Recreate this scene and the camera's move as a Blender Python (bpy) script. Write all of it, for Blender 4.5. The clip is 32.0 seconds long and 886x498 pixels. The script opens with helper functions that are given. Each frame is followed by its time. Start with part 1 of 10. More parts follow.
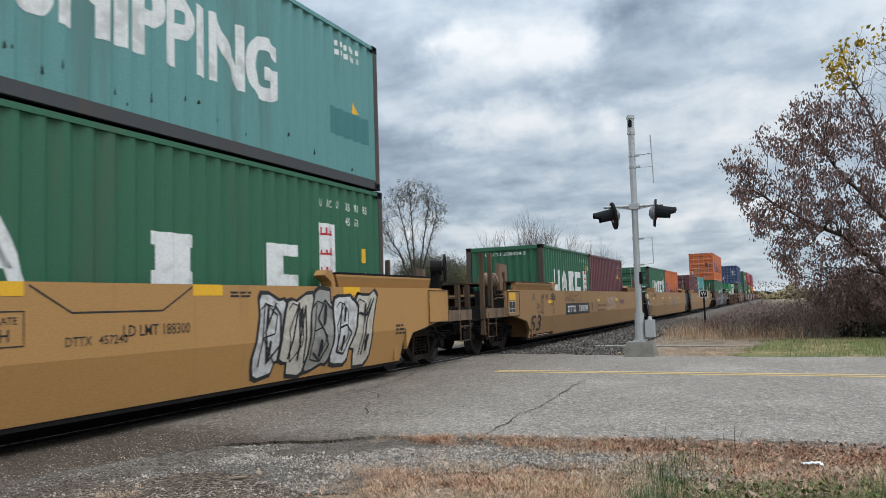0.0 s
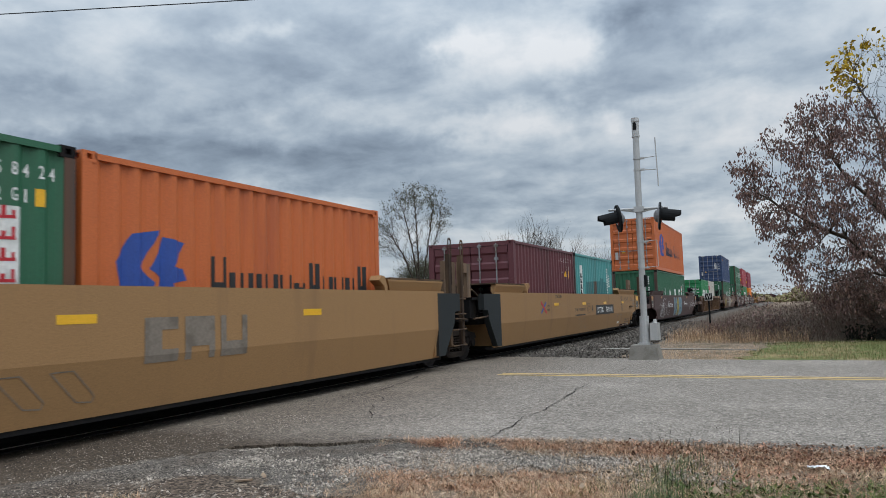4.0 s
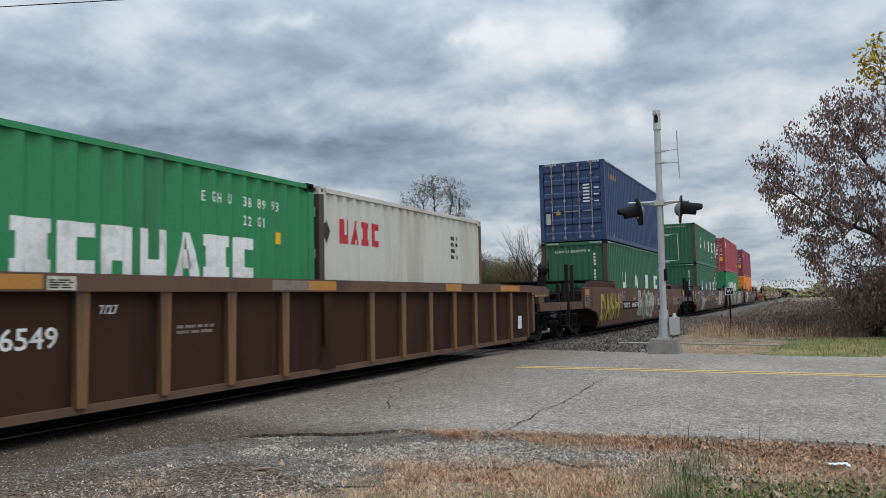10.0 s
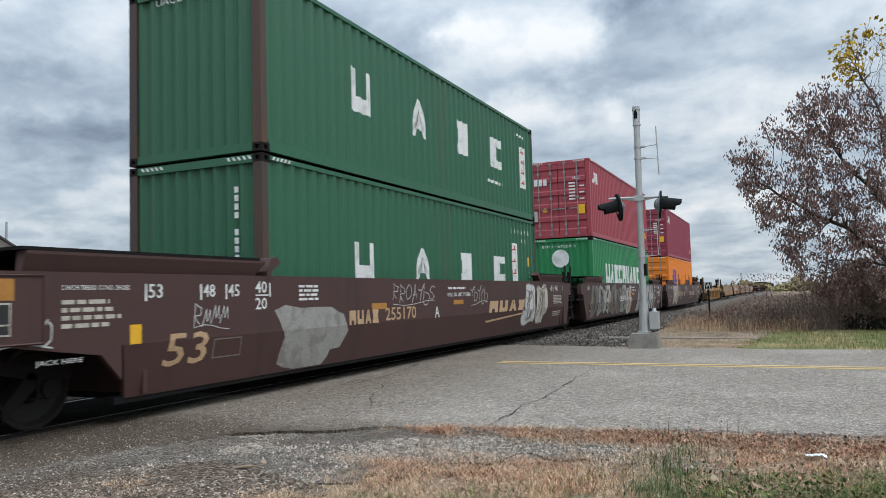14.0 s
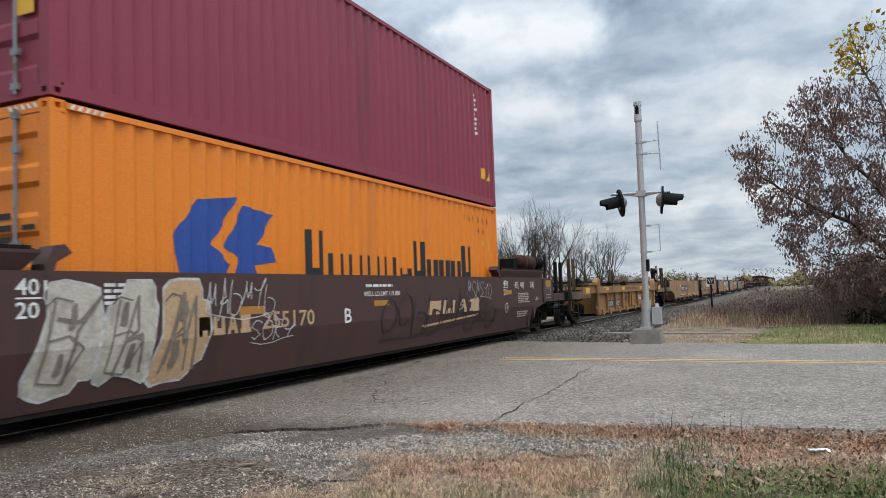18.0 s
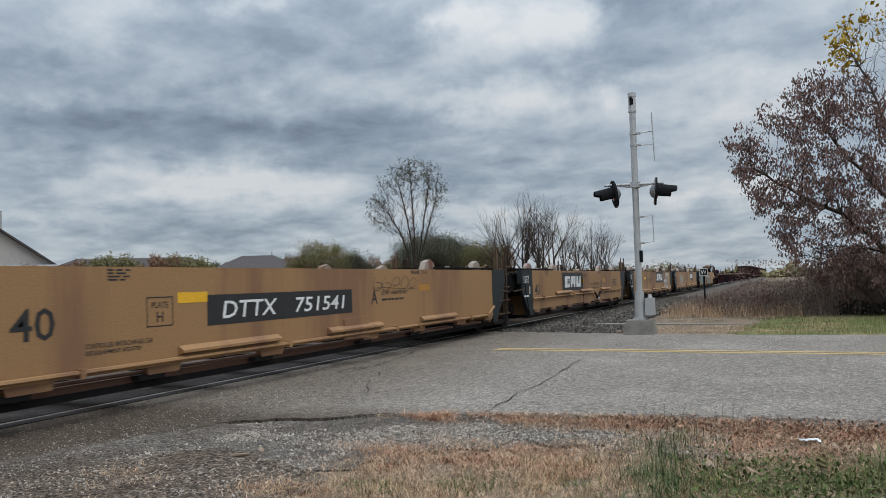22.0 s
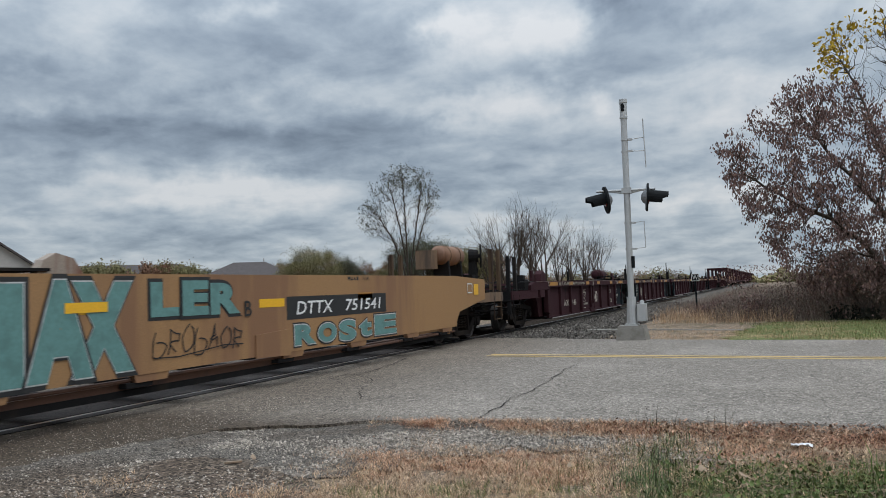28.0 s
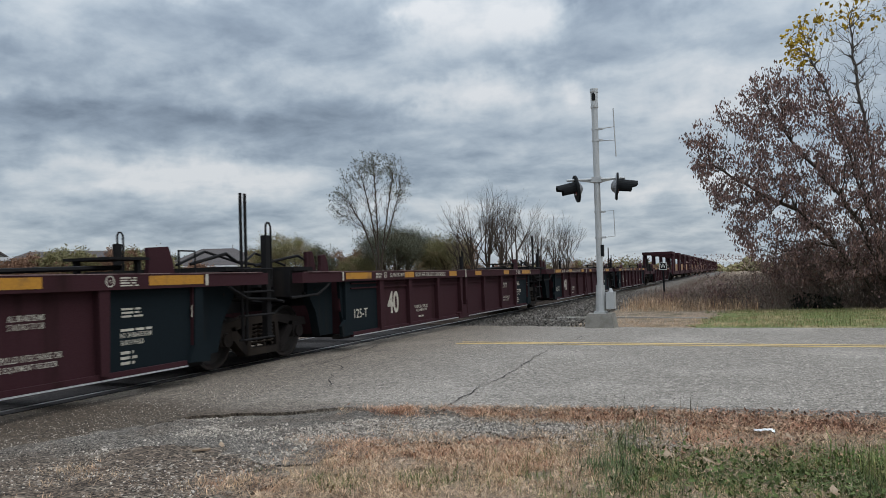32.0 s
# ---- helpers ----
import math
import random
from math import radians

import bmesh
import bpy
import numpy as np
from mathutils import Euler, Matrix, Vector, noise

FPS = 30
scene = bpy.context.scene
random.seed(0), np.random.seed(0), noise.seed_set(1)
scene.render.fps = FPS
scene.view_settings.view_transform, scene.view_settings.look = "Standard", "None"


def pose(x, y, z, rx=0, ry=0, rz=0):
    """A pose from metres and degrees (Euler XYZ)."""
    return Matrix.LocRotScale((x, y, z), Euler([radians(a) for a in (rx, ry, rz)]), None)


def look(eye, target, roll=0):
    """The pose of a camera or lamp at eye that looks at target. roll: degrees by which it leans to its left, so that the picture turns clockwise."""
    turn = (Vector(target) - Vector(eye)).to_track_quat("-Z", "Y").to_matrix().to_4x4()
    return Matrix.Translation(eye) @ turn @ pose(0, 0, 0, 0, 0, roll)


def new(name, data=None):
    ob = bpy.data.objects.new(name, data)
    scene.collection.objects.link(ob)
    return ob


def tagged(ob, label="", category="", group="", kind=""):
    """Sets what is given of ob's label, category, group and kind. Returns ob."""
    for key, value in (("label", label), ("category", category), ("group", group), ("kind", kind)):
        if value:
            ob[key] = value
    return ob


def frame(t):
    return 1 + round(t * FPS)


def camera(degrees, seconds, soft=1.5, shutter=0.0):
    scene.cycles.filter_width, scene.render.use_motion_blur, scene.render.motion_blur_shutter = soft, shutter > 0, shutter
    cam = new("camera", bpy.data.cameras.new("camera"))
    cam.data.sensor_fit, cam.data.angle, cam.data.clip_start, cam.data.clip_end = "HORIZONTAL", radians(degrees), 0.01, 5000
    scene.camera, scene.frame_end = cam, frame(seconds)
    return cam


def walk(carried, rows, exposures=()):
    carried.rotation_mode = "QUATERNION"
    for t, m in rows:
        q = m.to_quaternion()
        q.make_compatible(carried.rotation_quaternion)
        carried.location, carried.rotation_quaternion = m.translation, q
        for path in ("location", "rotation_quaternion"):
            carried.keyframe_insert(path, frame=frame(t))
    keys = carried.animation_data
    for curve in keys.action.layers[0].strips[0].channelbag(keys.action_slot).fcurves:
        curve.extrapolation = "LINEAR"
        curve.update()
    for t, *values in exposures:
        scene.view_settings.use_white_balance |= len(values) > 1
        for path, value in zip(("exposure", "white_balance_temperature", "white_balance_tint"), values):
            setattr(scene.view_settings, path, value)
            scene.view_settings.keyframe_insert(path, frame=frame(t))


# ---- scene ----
# ---- the camera: stood by the crossing, turning a little ----
EYE = (0.0, 0.0, 1.2)


def aim(yaw, pitch, roll):
    """Yaw to the left of the track, pitch up and roll, in degrees."""
    return pose(*EYE, 90 + pitch, 0, yaw) @ pose(0, 0, 0, 0, 0, roll)


cam = camera(61.0, 32.0, 0.9, 0.1)
walk(cam, [
    (0, aim(24.05, 4.27, -1.84)),
    (0.5, aim(24.18, 4.36, -1.88)),
    (1, aim(24.27, 4.43, -1.79)),
    (1.5, aim(24.31, 4.46, -1.78)),
    (2, aim(24.36, 4.48, -1.85)),
    (2.5, aim(24.36, 4.48, -1.85)),
    (3, aim(24.42, 4.49, -1.89)),
    (3.5, aim(24.43, 4.51, -1.84)),
    (5.5, aim(24.18, 4.28, -1.85)),
    (6, aim(24.17, 4.09, -1.87)),
    (6.5, aim(24.27, 3.91, -1.96)),
    (7, aim(24.47, 3.76, -1.84)),
    (7.5, aim(24.68, 3.66, -1.68)),
    (8, aim(24.88, 3.68, -1.56)),
    (8.5, aim(25.15, 3.77, -1.42)),
    (9, aim(25.39, 3.85, -1.35)),
    (9.5, aim(25.64, 3.90, -1.30)),
    (10, aim(25.83, 3.93, -1.25)),
    (10.5, aim(25.83, 3.93, -1.16)),
    (11, aim(25.72, 3.92, -1.16)),
    (11.5, aim(25.46, 3.86, -1.18)),
    (12, aim(25.21, 3.81, -1.31)),
    (12.5, aim(24.91, 3.73, -1.45)),
    (13, aim(24.67, 3.74, -1.67)),
    (13.5, aim(24.48, 3.69, -1.66)),
    (14, aim(24.41, 3.60, -1.64)),
    (14.5, aim(24.45, 3.49, -1.63)),
    (16.5, aim(24.67, 3.28, -1.83)),
    (17, aim(24.66, 3.33, -1.89)),
    (17.5, aim(24.62, 3.34, -1.93)),
    (18, aim(24.57, 3.36, -1.99)),
    (18.5, aim(24.52, 3.35, -2.02)),
    (19, aim(24.46, 3.30, -2.07)),
    (19.5, aim(24.41, 3.24, -2.08)),
    (20, aim(24.36, 3.10, -2.09)),
    (20.5, aim(24.28, 2.97, -2.07)),
    (21, aim(24.21, 2.84, -2.06)),
    (21.5, aim(24.16, 2.68, -1.95)),
    (22, aim(24.13, 2.64, -1.89)),
    (22.5, aim(24.13, 2.66, -1.71)),
    (23, aim(24.13, 2.80, -1.52)),
    (23.5, aim(24.09, 2.90, -1.40)),
    (24, aim(24.03, 2.99, -1.40)),
    (24.5, aim(23.98, 3.09, -1.49)),
    (25, aim(23.95, 3.21, -1.69)),
    (25.5, aim(23.98, 3.31, -1.84)),
    (27.5, aim(23.84, 3.28, -2.04)),
    (28, aim(23.53, 3.09, -2.06)),
    (28.5, aim(22.91, 2.76, -1.90)),
    (29, aim(22.06, 2.31, -1.57)),
    (29.5, aim(21.30, 2.13, -1.40)),
    (30, aim(20.82, 2.07, -1.28)),
    (30.5, aim(20.66, 2.15, -1.42)),
    (31, aim(20.85, 2.22, -1.52)),
    (31.5, aim(21.09, 2.16, -1.69)),
    (32, aim(21.35, 2.07, -1.82)),
], exposures=[(0, 0.13), (1, -0.1), (6.5, -0.1), (8, 0.12), (9, 0.0), (10, -0.03), (12, 0.17), (13, 0.25), (14.5, 0.14), (17, 0.17), (18, 0.11), (19.5, -0.06), (21, -0.2), (29, -0.18), (32, -0.13)])

# ---- world, sun, exposure ----
scene.view_settings.exposure = 0.0
SUN_EL, SUN_AZ = 66, 105          # the sun stands behind the clouds, over the right shoulder
world = bpy.data.worlds.new("overcast_sky")
scene.world = world
world.use_nodes = True
wn, wl = world.node_tree.nodes, world.node_tree.links
wn.clear()


def wnode(kind, **kw):
    n = wn.new(kind)
    for k, v in kw.items():
        n.inputs[k].default_value = v
    return n


sky = wn.new("ShaderNodeTexSky")
sky.sky_type, sky.sun_disc = "NISHITA", False
sky.sun_elevation, sky.sun_rotation = radians(SUN_EL), radians(SUN_AZ)
tc = wn.new("ShaderNodeTexCoord")
sep = wn.new("ShaderNodeSeparateXYZ")
wl.new(tc.outputs["Generated"], sep.inputs[0])


def wmath(op, a, b=None, clamp=False):
    n = wn.new("ShaderNodeMath")
    n.operation, n.use_clamp = op, clamp
    for i, v in enumerate((a, b)):
        if v is None:
            continue
        if isinstance(v, (int, float)):
            n.inputs[i].default_value = v
        else:
            wl.new(v, n.inputs[i])
    return n.outputs[0]


# the cloud deck lies flat overhead: its pattern is the view's way divided by its height
up = wmath("ADD", wmath("MAXIMUM", sep.outputs[2], 0.0), 0.22)
flat = wn.new("ShaderNodeCombineXYZ")
wl.new(wmath("DIVIDE", sep.outputs[0], up), flat.inputs[0])
wl.new(wmath("DIVIDE", sep.outputs[1], up), flat.inputs[1])
big = wnode("ShaderNodeTexNoise", Scale=1.5, Detail=3.0, Roughness=0.45, Distortion=0.3)
small = wnode("ShaderNodeTexNoise", Scale=4.6, Detail=7.0, Roughness=0.56, Distortion=0.2)
off = wn.new("ShaderNodeVectorMath")
off.operation = "ADD"
off.inputs[1].default_value = (3.4, 7.7, 0.0)
wl.new(flat.outputs[0], off.inputs[0])
wl.new(off.outputs[0], big.inputs["Vector"])
wl.new(off.outputs[0], small.inputs["Vector"])
cloud = wmath("ADD", wmath("MULTIPLY", big.outputs[0], 0.42), wmath("MULTIPLY", small.outputs[0], 0.58))
cloud = wmath("ADD", wmath("MULTIPLY", cloud, 0.70), 0.172)
# breaks and heavy banks in the deck: bearing, height above the horizon, breadth, depth (degrees), thinner (+) or thicker (-)
BANKS = (
    (-17.3, 19.1, 5.1, 2.6, 0.165), (-21.2, 19.7, 2.7, 1.1, 0.108), (-19.4, 13.5, 4.8, 1.5, 0.189), (-23.9, 14.5, 3.2, 0.6, 0.081), (-33.4, 15.3, 9.1, 0.9, 0.081),
    (-38.1, 7.9, 6.5, 1.1, 0.176), (-42.9, 7.1, 4.3, 0.6, 0.095), (-47.0, 8.4, 5.4, 0.5, 0.068), (-52.7, 13.3, 3.8, 0.6, 0.068), (-51.0, 16.5, 3.2, 2.7, 0.068),
    (-11.1, 13.2, 2.3, 0.8, 0.135), (-5.5, 11.0, 3.2, 1.5, 0.081), (-1.1, 11.7, 3.0, 1.9, 0.149), (-2.3, 6.2, 3.8, 0.8, 0.162), (-21.5, 5.5, 4.8, 1.1, 0.108),
    (-13.9, 4.4, 3.2, 0.5, 0.081), (-51.3, 5.6, 8.1, 0.7, 0.068), (-38.8, 20.5, 2.2, 0.8, 0.095), (-36.8, 12.7, 3.2, 0.6, 0.068), (-44.0, 12.1, 9.4, 2.3, -0.140),
    (-40.8, 14.6, 3.2, 1.3, -0.050), (-9.4, 18.9, 4.8, 2.6, -0.140), (-14.4, 15.2, 8.1, 1.4, -0.080), (-6.2, 15.0, 4.8, 1.4, -0.040), (-29.5, 19.4, 7.0, 1.9, -0.065),
    (-53.3, 15.9, 3.2, 1.8, -0.060), (-52.6, 11.1, 5.4, 1.5, -0.050), (-25.5, 12.5, 5.7, 1.3, -0.050), (-33.5, 10.3, 10.8, 1.3, -0.035), (-39.3, 5.0, 8.6, 1.0, -0.050),
    (-14.2, 8.2, 7.0, 1.0, -0.060),
)
wisp = wnode("ShaderNodeTexNoise", Scale=7.0, Detail=5.0, Roughness=0.6)
wl.new(tc.outputs["Generated"], wisp.inputs["Vector"])
bear = wn.new("ShaderNodeCombineXYZ")
wl.new(wmath("MULTIPLY", wmath("ARCTAN2", sep.outputs[0], sep.outputs[1]), 57.2958), bear.inputs[0])
wl.new(wmath("MULTIPLY", wmath("ARCSINE", sep.outputs[2]), 57.2958), bear.inputs[1])
bent = wn.new("ShaderNodeVectorMath")
bent.operation = "MULTIPLY_ADD"
wl.new(wisp.outputs["Color"], bent.inputs[0])
bent.inputs[1].default_value = (22.0, 6.0, 0.0)
wl.new(bear.outputs[0], bent.inputs[2])
dense = cloud
for az_, el_, wide, deep, k_ in BANKS:
    sc = wn.new("ShaderNodeVectorMath")
    sc.operation = "MULTIPLY_ADD"
    sc.inputs[1].default_value = (1 / wide, 1 / deep, 0.0)
    sc.inputs[2].default_value = (-(az_ + 11.0) / wide, -(el_ + 3.0) / deep, 0.0)
    wl.new(bent.outputs[0], sc.inputs[0])
    dt = wn.new("ShaderNodeVectorMath")
    dt.operation = "DOT_PRODUCT"
    wl.new(sc.outputs[0], dt.inputs[0])
    wl.new(sc.outputs[0], dt.inputs[1])
    dense = wmath("ADD", dense, wmath("MULTIPLY", wmath("POWER", 0.3679, dt.outputs["Value"]), k_))
# paler towards the horizon
dense = wmath("ADD", dense, wmath("MULTIPLY", wmath("MAXIMUM", wmath("SUBTRACT", 0.16, sep.outputs[2]), 0.0), 0.22))
ramp = wn.new("ShaderNodeValToRGB")
for i, (p, c) in enumerate(((0.34, (0.195, 0.245, 0.315)), (0.44, (0.320, 0.392, 0.480)), (0.51, (0.440, 0.520, 0.605)), (0.58, (0.590, 0.660, 0.725)), (0.70, (0.80, 0.83, 0.86)))):
    e = ramp.color_ramp.elements[i] if i < 2 else ramp.color_ramp.elements.new(p)
    e.position, e.color = p, (*c, 1)
wl.new(dense, ramp.inputs[0])
mixs = wn.new("ShaderNodeMix")
mixs.data_type = "RGBA"
mixs.inputs[0].default_value = 0.90
dim = wn.new("ShaderNodeMix")
dim.data_type, dim.blend_type = "RGBA", "MULTIPLY"
dim.inputs[0].default_value = 1.0
dim.inputs[7].default_value = (0.10, 0.10, 0.10, 1)
wl.new(sky.outputs[0], dim.inputs[6])
wl.new(dim.outputs[2], mixs.inputs[6])
wl.new(ramp.outputs[0], mixs.inputs[7])
bg = wn.new("ShaderNodeBackground")
# an overcast sky is about three times as bright overhead as at the horizon
wl.new(wmath("ADD", 0.92, wmath("MULTIPLY", wmath("POWER", wmath("MAXIMUM", sep.outputs[2], 0.0), 2.5), 3.2)), bg.inputs[1])
wl.new(mixs.outputs[2], bg.inputs[0])
out = wn.new("ShaderNodeOutputWorld")
wl.new(bg.outputs[0], out.inputs[0])

sun = new("sun", bpy.data.lights.new("sun", "SUN"))
sun.data.energy, sun.data.angle, sun.data.color = 1.85, radians(60), (0.97, 0.98, 1.0)
sun.matrix_world = look((0, 0, 40), (-40 * math.sin(radians(SUN_AZ)) / math.tan(radians(SUN_EL)), -40 * math.cos(radians(SUN_AZ)) / math.tan(radians(SUN_EL)), 0))


# ---- materials ----
def material(name, base, rough=0.7, metal=0.0, spots=None, spot_amount=0.5, scale=2.0, bump=0.02, fine=40.0, vary=0.25, streak=False, per_piece=0.0, island=0.0, near_track=False, grit=0.0, grit_scale=90.0):
    """A procedural surface: base colour, two scales of variation, spots of a second colour (rust, dirt), fine relief."""
    m = bpy.data.materials.new(name)
    m.use_nodes = True
    nt = m.node_tree
    n, l = nt.nodes, nt.links
    b = n["Principled BSDF"]
    b.inputs["Roughness"].default_value, b.inputs["Metallic"].default_value = rough, metal
    if rough >= 0.8:
        b.inputs["Specular IOR Level"].default_value = 0.12
    co = n.new("ShaderNodeTexCoord")
    mp = n.new("ShaderNodeMapping")
    mp.inputs["Scale"].default_value = (1, 1, 0.12) if streak else (1, 1, 1)
    l.new(co.outputs["Object"], mp.inputs[0])
    a = n.new("ShaderNodeTexNoise")
    a.inputs["Scale"].default_value, a.inputs["Detail"].default_value, a.inputs["Roughness"].default_value = scale, 7, 0.62
    l.new(mp.outputs[0], a.inputs["Vector"])
    f = n.new("ShaderNodeTexNoise")
    f.inputs["Scale"].default_value, f.inputs["Detail"].default_value = fine, 5
    l.new(co.outputs["Object"], f.inputs["Vector"])

    def rgb(src, lo, hi, c0, c1):
        r = n.new("ShaderNodeValToRGB")
        r.color_ramp.elements[0].position, r.color_ramp.elements[1].position = lo, hi
        r.color_ramp.elements[0].color, r.color_ramp.elements[1].color = (*c0, 1), (*c1, 1)
        l.new(src, r.inputs[0])
        return r.outputs[0]

    def blend(kind, fac, x, y):
        k = n.new("ShaderNodeMix")
        k.data_type, k.blend_type = "RGBA", kind
        for sock, v in ((k.inputs[0], fac), (k.inputs[6], x), (k.inputs[7], y)):
            if isinstance(v, (int, float)):
                sock.default_value = v
            elif isinstance(v, tuple):
                sock.default_value = (*v, 1)
            else:
                l.new(v, sock)
        return k.outputs[2]

    lo, hi = 1 - vary, 1 + vary * 0.6
    col = blend("MULTIPLY", 1.0, tuple(base), rgb(f.outputs[0], 0.3, 0.7, (lo, lo, lo), (min(hi, 1.3),) * 3))
    if spots:
        mask = rgb(a.outputs[0], 0.62 - 0.25 * spot_amount, 0.72 - 0.2 * spot_amount, (0, 0, 0), (1, 1, 1))
        col = blend("MIX", mask, col, tuple(spots))
    else:
        col = blend("MULTIPLY", 1.0, col, rgb(a.outputs[0], 0.3, 0.72, (1 - vary,) * 3, (1, 1, 1)))
    height = f.outputs[0]
    if grit:
        # single chips of stone in the surface
        for k, sc in enumerate((grit_scale, grit_scale * 0.42)):
            vo = n.new("ShaderNodeTexVoronoi")
            vo.inputs["Scale"].default_value = sc
            l.new(co.outputs["Object"], vo.inputs["Vector"])
            bw = n.new("ShaderNodeRGBToBW")
            l.new(vo.outputs["Color"], bw.inputs[0])
            g = grit if k == 0 else grit * 0.2
            r = n.new("ShaderNodeValToRGB")
            for i, (p, c) in enumerate(((0.15, 1 - g), (0.5, 1.0), (0.72, 1 + 0.5 * g), (0.86, 1 + 1.6 * g))):
                e = r.color_ramp.elements[i] if i < 2 else r.color_ramp.elements.new(p)
                e.position, e.color = p, (c, c, c, 1)
            l.new(bw.outputs[0], r.inputs[0])
            col = blend("MULTIPLY", 1.0, col, r.outputs[0])
            if k == 0:
                height = bw.outputs[0]
    if per_piece:
        oi = n.new("ShaderNodeObjectInfo")
        col = blend("MULTIPLY", 1.0, col, rgb(oi.outputs["Random"], 0.0, 1.0, (1 - per_piece,) * 3, (1 + per_piece,) * 3))
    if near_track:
        # oily grime along the rails, ragged-edged, darkened further for the train's shade
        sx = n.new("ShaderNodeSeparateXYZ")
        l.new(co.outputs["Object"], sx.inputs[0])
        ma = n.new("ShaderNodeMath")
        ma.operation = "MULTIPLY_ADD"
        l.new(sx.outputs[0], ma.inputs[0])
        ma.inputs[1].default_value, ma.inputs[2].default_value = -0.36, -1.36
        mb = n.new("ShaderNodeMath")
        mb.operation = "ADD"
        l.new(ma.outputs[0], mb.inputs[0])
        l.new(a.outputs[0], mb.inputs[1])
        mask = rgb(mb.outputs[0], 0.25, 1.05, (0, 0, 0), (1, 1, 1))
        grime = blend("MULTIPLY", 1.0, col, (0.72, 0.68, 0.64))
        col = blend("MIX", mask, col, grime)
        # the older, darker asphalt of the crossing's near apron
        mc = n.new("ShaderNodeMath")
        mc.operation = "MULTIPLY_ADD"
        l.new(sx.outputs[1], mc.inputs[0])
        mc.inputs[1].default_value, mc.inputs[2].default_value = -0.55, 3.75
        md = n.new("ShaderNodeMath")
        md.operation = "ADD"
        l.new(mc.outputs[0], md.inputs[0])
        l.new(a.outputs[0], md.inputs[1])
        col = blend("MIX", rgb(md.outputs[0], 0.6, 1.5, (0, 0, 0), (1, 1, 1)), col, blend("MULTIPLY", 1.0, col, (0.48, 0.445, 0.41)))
    if island:
        ge = n.new("ShaderNodeNewGeometry")
        col = blend("MULTIPLY", 1.0, col, rgb(ge.outputs["Random Per Island"], 0.0, 1.0, (1 - island,) * 3, (1 + island * 0.6,) * 3))
    l.new(col, b.inputs["Base Color"])
    if bump:
        k = n.new("ShaderNodeBump")
        k.inputs["Strength"].default_value, k.inputs["Distance"].default_value = 0.6, bump
        l.new(height, k.inputs["Height"])
        l.new(k.outputs[0], b.inputs["Normal"])
    return m


RUST = (0.10, 0.045, 0.022)
DUST = (0.24, 0.19, 0.14)


def steel(name, c, rust=0.35, rough=0.66, spots=RUST, scale=1.4):
    return material(name, c, rough, 0.0, spots, rust, scale, 0.004, 60.0, 0.16, True)


